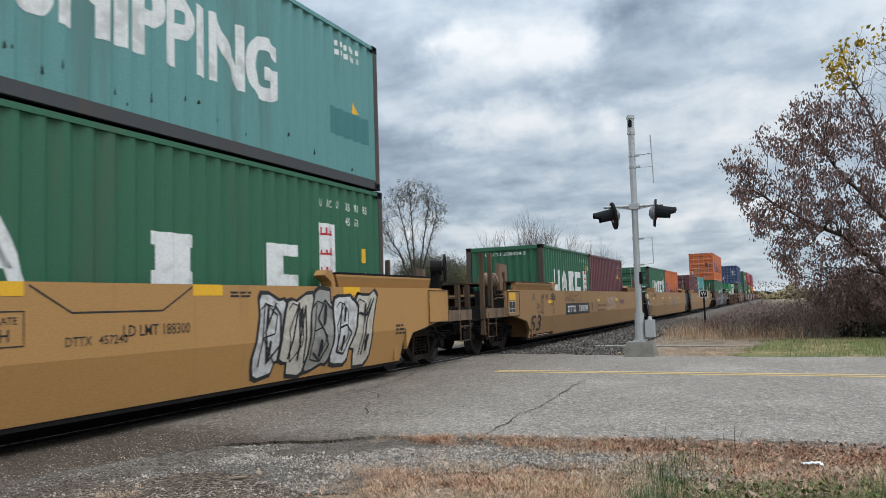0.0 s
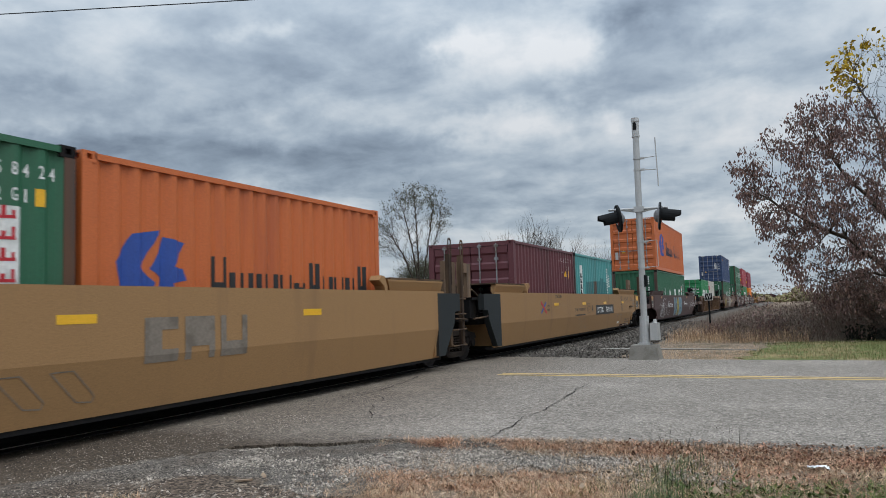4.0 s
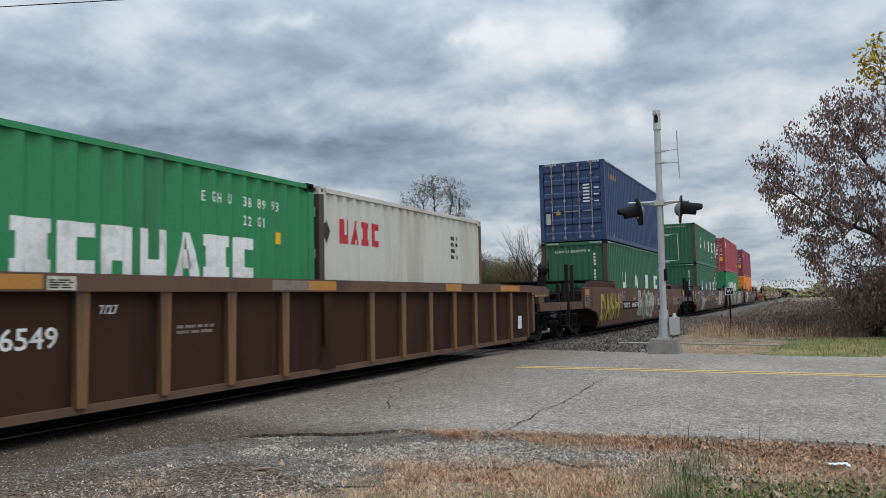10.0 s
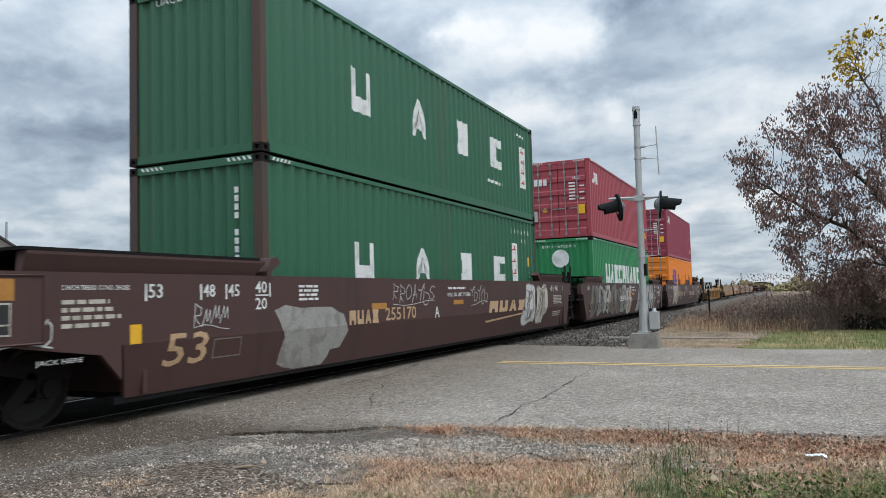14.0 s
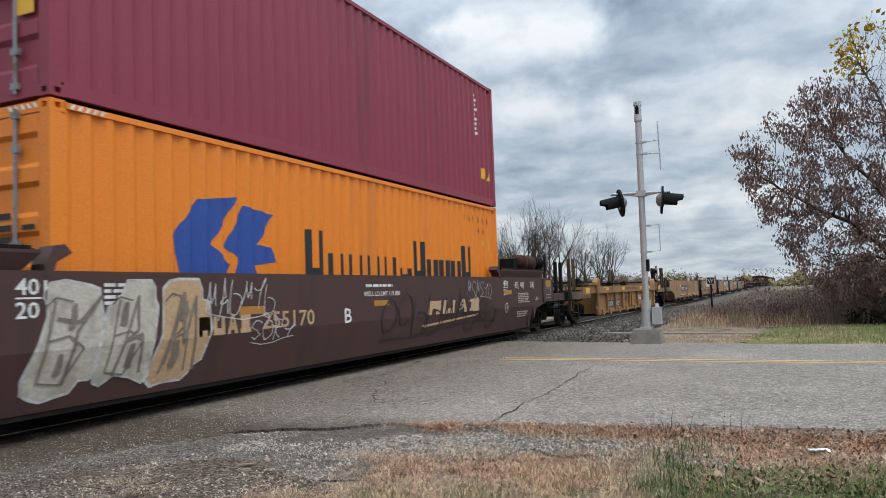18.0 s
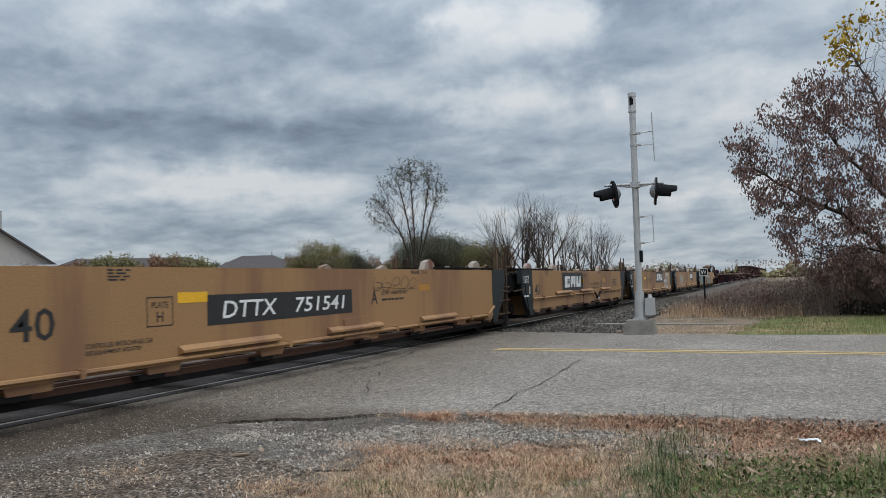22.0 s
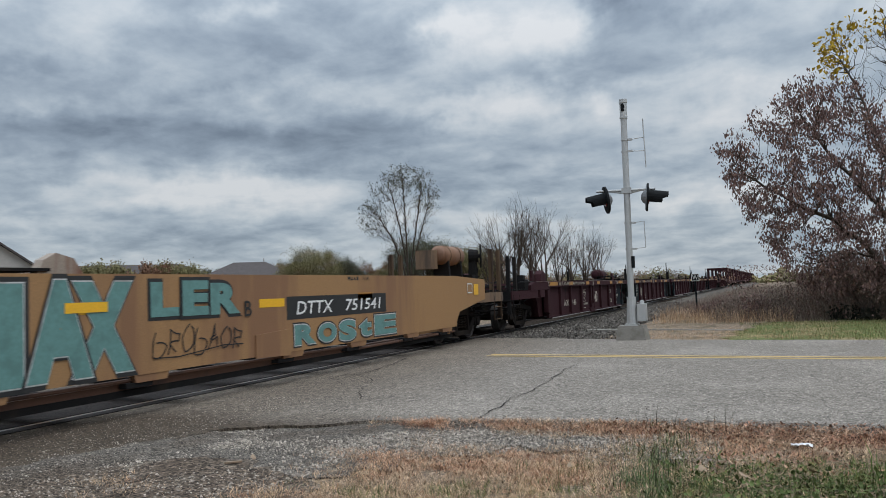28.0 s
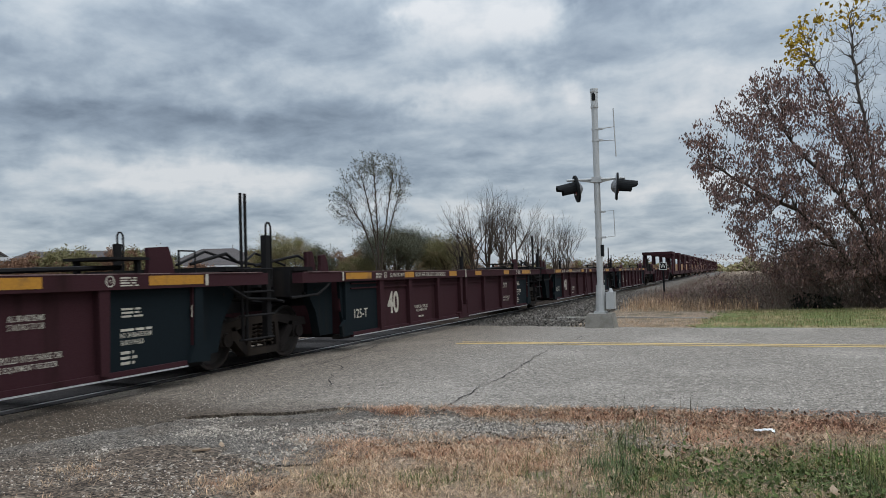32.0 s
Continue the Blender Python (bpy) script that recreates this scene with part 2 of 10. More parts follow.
M = {
    "tan": steel("tan_car_paint", (0.41, 0.215, 0.066), 0.3, spots=(0.32, 0.165, 0.058)),
    "tan_aged": steel("weathered_tan_car_paint", (0.305, 0.168, 0.066), 0.3, spots=(0.245, 0.134, 0.056)),
    "tan_dirty": steel("soiled_tan_fitting_paint", (0.170, 0.105, 0.060), 0.52, spots=(0.070, 0.046, 0.032), scale=2.4),
    "guide_worn": steel("scraped_tan_and_rust_guide", (0.30, 0.24, 0.19), 0.62, spots=(0.17, 0.07, 0.04), scale=3.0),
    "tan_dull": steel("faded_tan_car_paint", (0.315, 0.172, 0.070), 0.48, spots=(0.215, 0.108, 0.052), scale=1.0),
    "yellow_car": steel("ochre_car_paint", (0.305, 0.152, 0.044), 0.48, spots=(0.185, 0.090, 0.036)),
    "brown": steel("brown_car_paint", (0.062, 0.027, 0.022), 0.35, spots=(0.045, 0.021, 0.017)),
    "rustbrown": steel("rusty_brown_car_paint", (0.105, 0.044, 0.022), 0.45, spots=(0.062, 0.029, 0.018)),
    "umber": steel("dark_umber_car_paint", (0.046, 0.0220, 0.0125), 0.5, rough=0.80, spots=(0.027, 0.0142, 0.0095), scale=1.9),
    "umber_chord": steel("rubbed_brown_chord_paint", (0.108, 0.056, 0.032), 0.45, spots=(0.066, 0.033, 0.020), scale=1.2),
    "maroon_car": steel("maroon_car_paint", (0.041, 0.0150, 0.0180), 0.3, rough=0.80, spots=(0.024, 0.0095, 0.0095)),
    "blackgreen": steel("black_green_car_paint", (0.010, 0.014, 0.015), 0.25, spots=(0.022, 0.019, 0.016)),
    "black": steel("sooty_black_steel", (0.012, 0.011, 0.011), 0.4, 0.82, spots=(0.024, 0.019, 0.015)),
    "truck": steel("dusty_truck_casting", (0.015, 0.012, 0.011), 0.5, 0.85, spots=(0.028, 0.021, 0.016)),
    "wheel": steel("dark_wheel_steel", (0.018, 0.014, 0.012), 0.4, 0.6, spots=(0.030, 0.020, 0.015)),
    "tread": material("worn_bright_steel", (0.55, 0.54, 0.52), 0.3, 0.9, None, 0, 5, 0.001, 80, 0.15),
    "green": steel("green_container_paint", (0.022, 0.114, 0.056), 0.16, 0.5, spots=(0.035, 0.10, 0.052)),
    "ever": steel("bright_green_container_paint", (0.018, 0.210, 0.070), 0.12, 0.45, spots=(0.025, 0.15, 0.06)),
    "teal": steel("faded_teal_container_paint", (0.105, 0.270, 0.255), 0.3, 0.55, spots=(0.085, 0.19, 0.175)),
    "turq": steel("turquoise_container_paint", (0.070, 0.290, 0.280), 0.2, 0.5, spots=(0.06, 0.21, 0.2)),
    "orange": steel("orange_red_container_paint", (0.52, 0.125, 0.030), 0.2, 0.5, spots=(0.42, 0.10, 0.03)),
    "amber": steel("amber_orange_container_paint", (0.80, 0.222, 0.012), 0.14, 0.45, spots=(0.65, 0.19, 0.02)),
    "maroon": steel("dark_maroon_container_paint", (0.115, 0.030, 0.036), 0.2, 0.5, spots=(0.085, 0.028, 0.03)),
    "crimson": steel("crimson_container_paint", (0.255, 0.030, 0.055), 0.2, 0.5, spots=(0.19, 0.028, 0.045)),
    "red": steel("faded_red_container_paint", (0.34, 0.050, 0.065), 0.2, 0.5, spots=(0.27, 0.045, 0.05)),
    "blue": steel("navy_blue_container_paint", (0.022, 0.048, 0.125), 0.2, 0.5, spots=(0.025, 0.04, 0.085)),
    "slate": steel("dark_slate_frame_paint", (0.045, 0.046, 0.048), 0.3, spots=(0.06, 0.045, 0.038)),
    "post": steel("rusty_dark_corner_post", (0.055, 0.040, 0.033), 0.5),
    "cream": steel("dirty_cream_container_paint", (0.52, 0.50, 0.44), 0.3, 0.55, spots=(0.42, 0.38, 0.32)),
    "white": material("chalky_white_lettering", (0.72, 0.72, 0.69), 0.6, 0, (0.52, 0.52, 0.49), 0.4, 3, 0, 30, 0.12),
    "black_ink": material("black_lettering", (0.02, 0.02, 0.02), 0.55, 0, None, 0, 3, 0, 30, 0.2),
    "tan_ink": material("tan_lettering", (0.55, 0.36, 0.20), 0.6, 0, None, 0, 3, 0, 30, 0.2),
    "blue_ink": material("blue_emblem_paint", (0.025, 0.075, 0.33), 0.5, 0, None, 0, 3, 0, 30, 0.15),
    "red_ink": material("red_emblem_paint", (0.50, 0.02, 0.03), 0.5, 0, None, 0, 3, 0, 30, 0.15),
    "endgreen": steel("dark_green_end_paint", (0.0060, 0.0105, 0.0130), 0.2, rough=0.82, spots=(0.012, 0.012, 0.011)),
    "worn_maroon": material("scuffed_maroon_edge", (0.20, 0.125, 0.12), 0.7, 0, (0.07, 0.03, 0.03), 0.55, 3.0, 0, 40, 0.4),
    "ochre_reflect": material("dull_ochre_reflector_sheet", (0.42, 0.19, 0.014), 0.5, 0, (0.20, 0.09, 0.02), 0.3, 4, 0, 60, 0.2),
    "thatch": material("matted_dead_thatch", (0.50, 0.355, 0.235), 0.9, 0, (0.22, 0.125, 0.075), 0.5, 7.0, 0, 20, 0.3, island=0.85),
    "tall_blade": material("dark_bluish_grass_blade", (0.115, 0.155, 0.070), 0.8, 0, (0.23, 0.20, 0.10), 0.45, 3.0, 0, 20, 0.3, island=0.8),
    "weed_leaf": material("green_weed_leaf", (0.085, 0.112, 0.038), 0.8, 0, (0.17, 0.155, 0.06), 0.4, 6.0, 0, 30, 0.3, island=0.6),
    "reflect": material("yellow_reflector_sheet", (0.82, 0.44, 0.02), 0.4, 0, None, 0, 3, 0, 60, 0.1),
    "grime": steel("grimy_tan_end_paint", (0.115, 0.074, 0.045), 0.66, 0.8, spots=(0.035, 0.024, 0.019), scale=2.6),
    "rib_tan": steel("rubbed_ochre_rib_paint", (0.17, 0.085, 0.030), 0.5, spots=(0.06, 0.03, 0.018), scale=2.2),
    "silver_fill": material("silver_teal_spray_paint", (0.40, 0.44, 0.41), 0.55, 0, (0.42, 0.34, 0.29), 0.55, 1.6, 0, 14, 0.25),
    "tank": steel("rusty_air_tank", (0.20, 0.10, 0.055), 0.5),
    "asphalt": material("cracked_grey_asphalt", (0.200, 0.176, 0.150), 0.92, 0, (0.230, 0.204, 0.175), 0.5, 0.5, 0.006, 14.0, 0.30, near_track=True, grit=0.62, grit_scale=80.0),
    "crack": material("tarry_crack", (0.022, 0.020, 0.018), 0.95, 0, (0.15, 0.135, 0.12), 0.15, 2.2, 0.01, 60, 0.4),
    "gravel": material("grey_gravel_ground", (0.112, 0.098, 0.083), 0.95, 0, (0.082, 0.065, 0.051), 0.55, 0.9, 0.010, 9.0, 0.35, grit=1.0, grit_scale=120.0),
    "earth": material("dark_trodden_earth", (0.092, 0.070, 0.053), 0.95, 0, (0.14, 0.115, 0.09), 0.42, 2.2, 0.016, 16.0, 0.4, grit=0.9, grit_scale=60.0),
    "stone": material("limestone_chips", (0.47, 0.41, 0.345), 0.9, 0, None, 0, 9, 0.004, 60, 0.4, island=0.8),
    "ballast": material("dusty_ballast", (0.150, 0.135, 0.117), 0.95, 0, (0.075, 0.062, 0.053), 0.5, 2.5, 0.05, 22.0, 0.5, island=0.7),
    "soil": material("dry_grassy_soil", (0.220, 0.165, 0.118), 0.95, 0, (0.12, 0.095, 0.06), 0.55, 1.4, 0.02, 12.0, 0.35, grit=0.6, grit_scale=48.0),
    "lawn": material("autumn_lawn", (0.115, 0.130, 0.046), 0.95, 0, (0.22, 0.175, 0.09), 0.55, 0.7, 0.02, 14.0, 0.35, grit=0.5, grit_scale=30.0),
    "line": material("worn_yellow_line", (0.54, 0.37, 0.14), 0.8, 0, (0.33, 0.24, 0.12), 0.28, 6, 0.003, 80, 0.3),
    "concrete": material("weathered_concrete", (0.235, 0.218, 0.19), 0.9, 0, (0.165, 0.15, 0.128), 0.45, 3, 0.006, 60, 0.2),
    "alu": material("dull_galvanised_pole", (0.50, 0.50, 0.49), 0.5, 0.4, None, 0, 6, 0.002, 50, 0.12),
    "bar_steel": material("dull_zinc_locking_bar", (0.27, 0.275, 0.28), 0.5, 0.3, (0.16, 0.12, 0.09), 0.35, 6, 0.001, 50, 0.2),
    "lamp_grey": material("dull_grey_lamp_back", (0.22, 0.22, 0.225), 0.6, 0.2, None, 0, 6, 0.001, 50, 0.2),
    "dark": material("matt_black_signal_paint", (0.013, 0.014, 0.015), 0.82, 0, None, 0, 6, 0.001, 50, 0.2),
    "redlens": material("dark_red_lens", (0.16, 0.012, 0.012), 0.2, 0, None, 0, 6, 0, 50, 0.1),
    "bark": material("grey_brown_bark", (0.085, 0.066, 0.052), 0.95, 0, None, 0, 6, 0.02, 30, 0.4),
    "twig": material("bare_grey_twig", (0.125, 0.112, 0.100), 0.95, 0, None, 0, 6, 0.0, 30, 0.3),
    "leaf_maroon": material("withered_maroon_leaf", (0.185, 0.118, 0.106), 0.8, 0, (0.265, 0.160, 0.125), 0.5, 3, 0, 30, 0.3, island=0.5),
    "leaf_yellow": material("yellowed_leaf", (0.46, 0.31, 0.035), 0.8, 0, (0.26, 0.20, 0.04), 0.4, 3, 0, 30, 0.3),
    "leaf_olive": material("olive_autumn_leaf", (0.215, 0.195, 0.095), 0.85, 0, (0.26, 0.20, 0.11), 0.45, 0.5, 0, 20, 0.3, island=0.5),
    "leaf_rust": material("russet_autumn_leaf", (0.235, 0.135, 0.088), 0.85, 0, (0.18, 0.145, 0.08), 0.45, 0.5, 0, 20, 0.3, island=0.5),
    "leaf_dark": material("dark_evergreen_leaf", (0.12, 0.125, 0.085), 0.85, 0, (0.17, 0.15, 0.10), 0.4, 0.5, 0, 20, 0.35, island=0.5),
    "leaf_black": material("black_green_leaf", (0.022, 0.024, 0.018), 0.8, 0, (0.04, 0.035, 0.025), 0.4, 2, 0, 20, 0.3, island=0.4),
    "litter_leaf": material("reddish_leaf_litter", (0.30, 0.160, 0.105), 0.9, 0, (0.42, 0.29, 0.20), 0.5, 2.0, 0, 20, 0.3, island=0.75),
    "brush": material("dry_brown_brush", (0.245, 0.192, 0.155), 0.95, 0, (0.165, 0.130, 0.108), 0.5, 0.6, 0, 20, 0.35, island=0.5),
    "russet": material("russet_dead_grass", (0.56, 0.325, 0.205), 0.9, 0, (0.27, 0.125, 0.078), 0.5, 8.0, 0, 20, 0.25, island=0.8),
    "straw": material("straw_coloured_grass", (0.60, 0.42, 0.26), 0.9, 0, (0.40, 0.22, 0.13), 0.5, 4.0, 0, 20, 0.25, island=0.7),
    "green_blade": material("green_grass_blade", (0.120, 0.172, 0.050), 0.8, 0, (0.24, 0.205, 0.09), 0.5, 2.6, 0, 20, 0.3, island=0.75),
    "lawn_blade": material("yellowed_lawn_blade", (0.128, 0.148, 0.048), 0.85, 0, (0.29, 0.225, 0.12), 0.62, 0.9, 0, 20, 0.3, island=0.5),
    # rail-side asphalt, oily black and coloured darker for the train's shade
    "oily_shade": material("oily_shaded_asphalt", (0.026, 0.023, 0.022), 0.85, 0, (0.050, 0.045, 0.041), 0.4, 1.5, 0.006, 14, 0.3, grit=0.5, grit_scale=80.0),
    "paper": material("crumpled_white_paper", (0.75, 0.75, 0.74), 0.7, 0, None, 0, 6, 0.004, 50, 0.15),
    "dead_leaf": material("curled_dead_leaf", (0.27, 0.20, 0.14), 0.85, 0, (0.19, 0.12, 0.075), 0.4, 12, 0.003, 50, 0.25),
    "house_wall": material("brown_brick_wall", (0.20, 0.12, 0.095), 0.9, 0, None, 0, 3, 0.01, 14, 0.25),
    "house_siding": material("grey_beige_siding", (0.50, 0.47, 0.43), 0.85, 0, None, 0, 3, 0.004, 20, 0.15),
    "roof": material("grey_brown_shingles", (0.10, 0.088, 0.085), 0.95, 0, None, 0, 3, 0.02, 10, 0.25),
    "trim": material("white_fascia_paint", (0.62, 0.62, 0.62), 0.6, 0, None, 0, 3, 0, 20, 0.1),
    "glass": material("dark_window_glass", (0.02, 0.025, 0.03), 0.08, 0, None, 0, 3, 0, 20, 0.1),
}

M["grey_fill"] = material("silver_grey_spray_paint", (0.30, 0.29, 0.26), 0.55, 0, (0.20, 0.185, 0.165), 0.5, 4, 0, 30, 0.2)
M["pale_fill"] = material("pale_cream_spray_paint", (0.50, 0.46, 0.38), 0.6, 0, (0.36, 0.32, 0.26), 0.5, 4, 0, 30, 0.2)
M["faded_yellow"] = material("faded_yellow_spray_paint", (0.36, 0.29, 0.03), 0.6, 0, (0.14, 0.075, 0.03), 0.5, 2.2, 0, 14, 0.25)
M["navy_ink"] = material("dark_navy_lettering", (0.012, 0.016, 0.040), 0.5, 0, None, 0, 3, 0, 30, 0.2)
M["teal_fill"] = material("teal_spray_paint", (0.115, 0.245, 0.225), 0.55, 0, (0.09, 0.19, 0.175), 0.5, 4, 0, 30, 0.15)
M["blue_fill"] = material("dull_blue_spray_paint", (0.13, 0.23, 0.28), 0.6, 0, (0.09, 0.16, 0.20), 0.5, 4, 0, 30, 0.2)
M["yellow_fill"] = material("dull_yellow_spray_paint", (0.42, 0.32, 0.03), 0.6, 0, (0.28, 0.20, 0.03), 0.5, 4, 0, 30, 0.2)
M["tan_fill"] = material("warm_grey_spray_paint", (0.20, 0.165, 0.13), 0.6, 0, (0.13, 0.105, 0.08), 0.5, 4, 0, 30, 0.2)
M["white_spray"] = material("thin_white_spray_paint", (0.55, 0.54, 0.52), 0.7, 0, (0.35, 0.33, 0.31), 0.5, 5, 0, 30, 0.2)
M["dull_orange"] = material("faded_orange_reflector", (0.45, 0.20, 0.035), 0.5, 0, None, 0, 3, 0, 60, 0.15)
M["patch_teal"] = steel("darker_teal_patch_paint", (0.045, 0.175, 0.175), 0.2)


# ---- mesh building ----
class Mesh:
    """Collects vertices and faces of one part."""

    def __init__(self):
        self.v, self.f = [], []

    def add(self, verts, faces):
        k = len(self.v)
        self.v += [tuple(p) for p in verts]
        self.f += [tuple(i + k for i in q) for q in faces]
        return self

    def box(self, x0, x1, y0, y1, z0, z1):
        return self.add([(x, y, z) for x in (x0, x1) for y in (y0, y1) for z in (z0, z1)],
                        [(0, 1, 3, 2), (4, 6, 7, 5), (0, 4, 5, 1), (2, 3, 7, 6), (0, 2, 6, 4), (1, 5, 7, 3)])

    def prism(self, outline, a, b, axis="x"):
        """A flat outline drawn out from a to b along an axis. The outline is (y, z) for x, (x, z) for y, (x, y) for z."""
        n = len(outline)
        place = {"x": lambda p, s: (s, p[0], p[1]), "y": lambda p, s: (p[0], s, p[1]), "z": lambda p, s: (p[0], p[1], s)}[axis]
        return self.add([place(p, s) for s in (a, b) for p in outline],
                        [tuple(range(n))[::-1], tuple(range(n, 2 * n))] + [(i, (i + 1) % n, n + (i + 1) % n, n + i) for i in range(n)])

    def tube(self, p, q, r0, r1=None, n=8, caps=True):
        p, q = Vector(p), Vector(q)
        r1 = r0 if r1 is None else r1
        d = (q - p).normalized()
        s = d.orthogonal().normalized()
        t = d.cross(s)
        ring = [(math.cos(2 * math.pi * i / n), math.sin(2 * math.pi * i / n)) for i in range(n)]
        self.add([p + (s * a + t * b) * r0 for a, b in ring] + [q + (s * a + t * b) * r1 for a, b in ring],
                 [(i, (i + 1) % n, n + (i + 1) % n, n + i) for i in range(n)] + ([tuple(range(n))[::-1], tuple(range(n, 2 * n))] if caps else []))
        return self

    def pipe(self, points, r, n=6):
        """A bent round bar through the points, in one piece."""
        p = [Vector(q) for q in points]
        k, m = len(self.v), len(p)
        s = None
        for i, q in enumerate(p):
            d = (p[min(i + 1, m - 1)] - p[max(i - 1, 0)]).normalized()
            s = d.orthogonal().normalized() if s is None else (s - d * s.dot(d)).normalized()
            t = d.cross(s)
            self.v += [tuple(q + (s * math.cos(2 * math.pi * j / n) + t * math.sin(2 * math.pi * j / n)) * r) for j in range(n)]
        for i in range(m - 1):
            self.f += [(k + i * n + j, k + i * n + (j + 1) % n, k + (i + 1) * n + (j + 1) % n, k + (i + 1) * n + j) for j in range(n)]
        self.f += [tuple(k + j for j in range(n))[::-1], tuple(k + (m - 1) * n + j for j in range(n))]
        return self

    def ring(self, c, axis, r, w, n=20, m=6):
        """A torus round c."""
        c, a = Vector(c), Vector(axis).normalized()
        s = a.orthogonal().normalized()
        t = a.cross(s)
        vs = []
        for i in range(n):
            d = s * math.cos(2 * math.pi * i / n) + t * math.sin(2 * math.pi * i / n)
            vs += [c + d * (r + w * math.cos(2 * math.pi * j / m)) + a * w * math.sin(2 * math.pi * j / m) for j in range(m)]
        return self.add(vs, [(i * m + j, ((i + 1) % n) * m + j, ((i + 1) % n) * m + (j + 1) % m, i * m + (j + 1) % m) for i in range(n) for j in range(m)])

    def data(self, name, mat, smooth=False):
        me = bpy.data.meshes.new(name)
        me.from_pydata(self.v, [], self.f)
        me.materials.append(M[mat] if isinstance(mat, str) else mat)
        if smooth:
            me.polygons.foreach_set("use_smooth", [True] * len(me.polygons))
        me.update()
        return me


def part(name, mesh, mat, parent, label="", smooth=False, at=None):
    """Links a mesh as one object under a thing or a part."""
    ob = new(name, mesh if isinstance(mesh, bpy.types.Mesh) else mesh.data(name, mat, smooth))
    ob.parent = parent
    if at is not None:
        ob.matrix_basis = at
    return tagged(ob, label) if label else ob


def thing(name, label, category, at, group="", kind=""):
    ob = new(name)
    ob.matrix_basis = at
    return tagged(ob, label, category, group, kind)


def solid(name, mesh, mat, label, category="", kind="", at=None, smooth=False, group=""):
    ob = new(name, mesh.data(name, mat, smooth))
    if at is not None:
        ob.matrix_basis = at
    return tagged(ob, label, category, group, kind)


FONT_CACHE = {}


def letters(text, height, width=None, slant=0.0, bold=0.0):
    """The built-in font's letters as flat vertices (s to the right, z up) and faces, scaled to a height and width; origin at the lower left."""
    key = (text, bold)
    if key not in FONT_CACHE:
        cu = bpy.data.curves.new("text", "FONT")
        cu.body, cu.resolution_u, cu.offset = text, 2 if bold < 0.03 else 6, bold
        ob = bpy.data.objects.new("text", cu)
        me = bpy.data.meshes.new_from_object(ob)
        FONT_CACHE[key] = ([tuple(v.co[:2]) for v in me.vertices], [tuple(p.vertices) for p in me.polygons])
        bpy.data.objects.remove(ob)
        bpy.data.meshes.remove(me)
    vs, fs = FONT_CACHE[key]
    x0, x1 = min(v[0] for v in vs), max(v[0] for v in vs)
    y0, y1 = min(v[1] for v in vs), max(v[1] for v in vs)
    k = height / (y1 - y0)
    kx = k if width is None else width / (x1 - x0)
    return [((a - x0) * kx + slant * (b - y0) * k, (b - y0) * k) for a, b in vs], fs


def paint_text(mesh, text, y, z, height, width=None, x=0.0, slant=0.0, bold=0.0):
    """Letters on a plane that faces +x, reading along +y, with the lower left at (y, z)."""
    vs, fs = letters(text, height, width, slant, bold)
    return mesh.add([(x, y + a, z + b) for a, b in vs], fs)


def quad_on(mesh, outline, x):
    """A flat outline (y, z) on a plane that faces +x."""
    return mesh.add([(x, a, b) for a, b in outline], [tuple(range(len(outline)))])


# ---- the train ----
XC = -7.60                       # the track's middle; the camera stands to its right
SPEED = 10.5                     # metres a second towards the camera, steady
MOVERS = []                      # (thing, where it stands along the train)
SPINNERS = []                    # wheelsets


def ride(ob, u):
    """A thing on the train, u metres ahead of the camera when the clip starts."""
    MOVERS.append((ob, u))
    return ob


def rail_pose(u, z=0.0):
    return pose(XC, u, z)


SHARED = {}


def shared(key, make):
    if key not in SHARED:
        SHARED[key] = make()
    return SHARED[key]


def wheelset_mesh():
    m = Mesh()
    m.tube((-0.80, 0, 0), (0.80, 0, 0), 0.075, n=10)
    for s in (-1, 1):
        prof = [(0.68, 0.445), (0.715, 0.43), (0.725, 0.415), (0.845, 0.405), (0.85, 0.37), (0.79, 0.33), (0.775, 0.16), (0.86, 0.12), (0.87, 0.05)]
        n = 28
        vs = [(s * x, r * math.cos(2 * math.pi * i / n), r * math.sin(2 * math.pi * i / n)) for x, r in [(0.70, 0.05)] + prof for i in range(n)]
        k = len(prof) + 1
        fs = [(j * n + i, j * n + (i + 1) % n, (j + 1) * n + (i + 1) % n, (j + 1) * n + i) for j in range(k - 1) for i in range(n)]
        m.add(vs, fs + [tuple(range((k - 1) * n, k * n)), tuple(range(n))])
    return m.data("wheelset", "wheel")


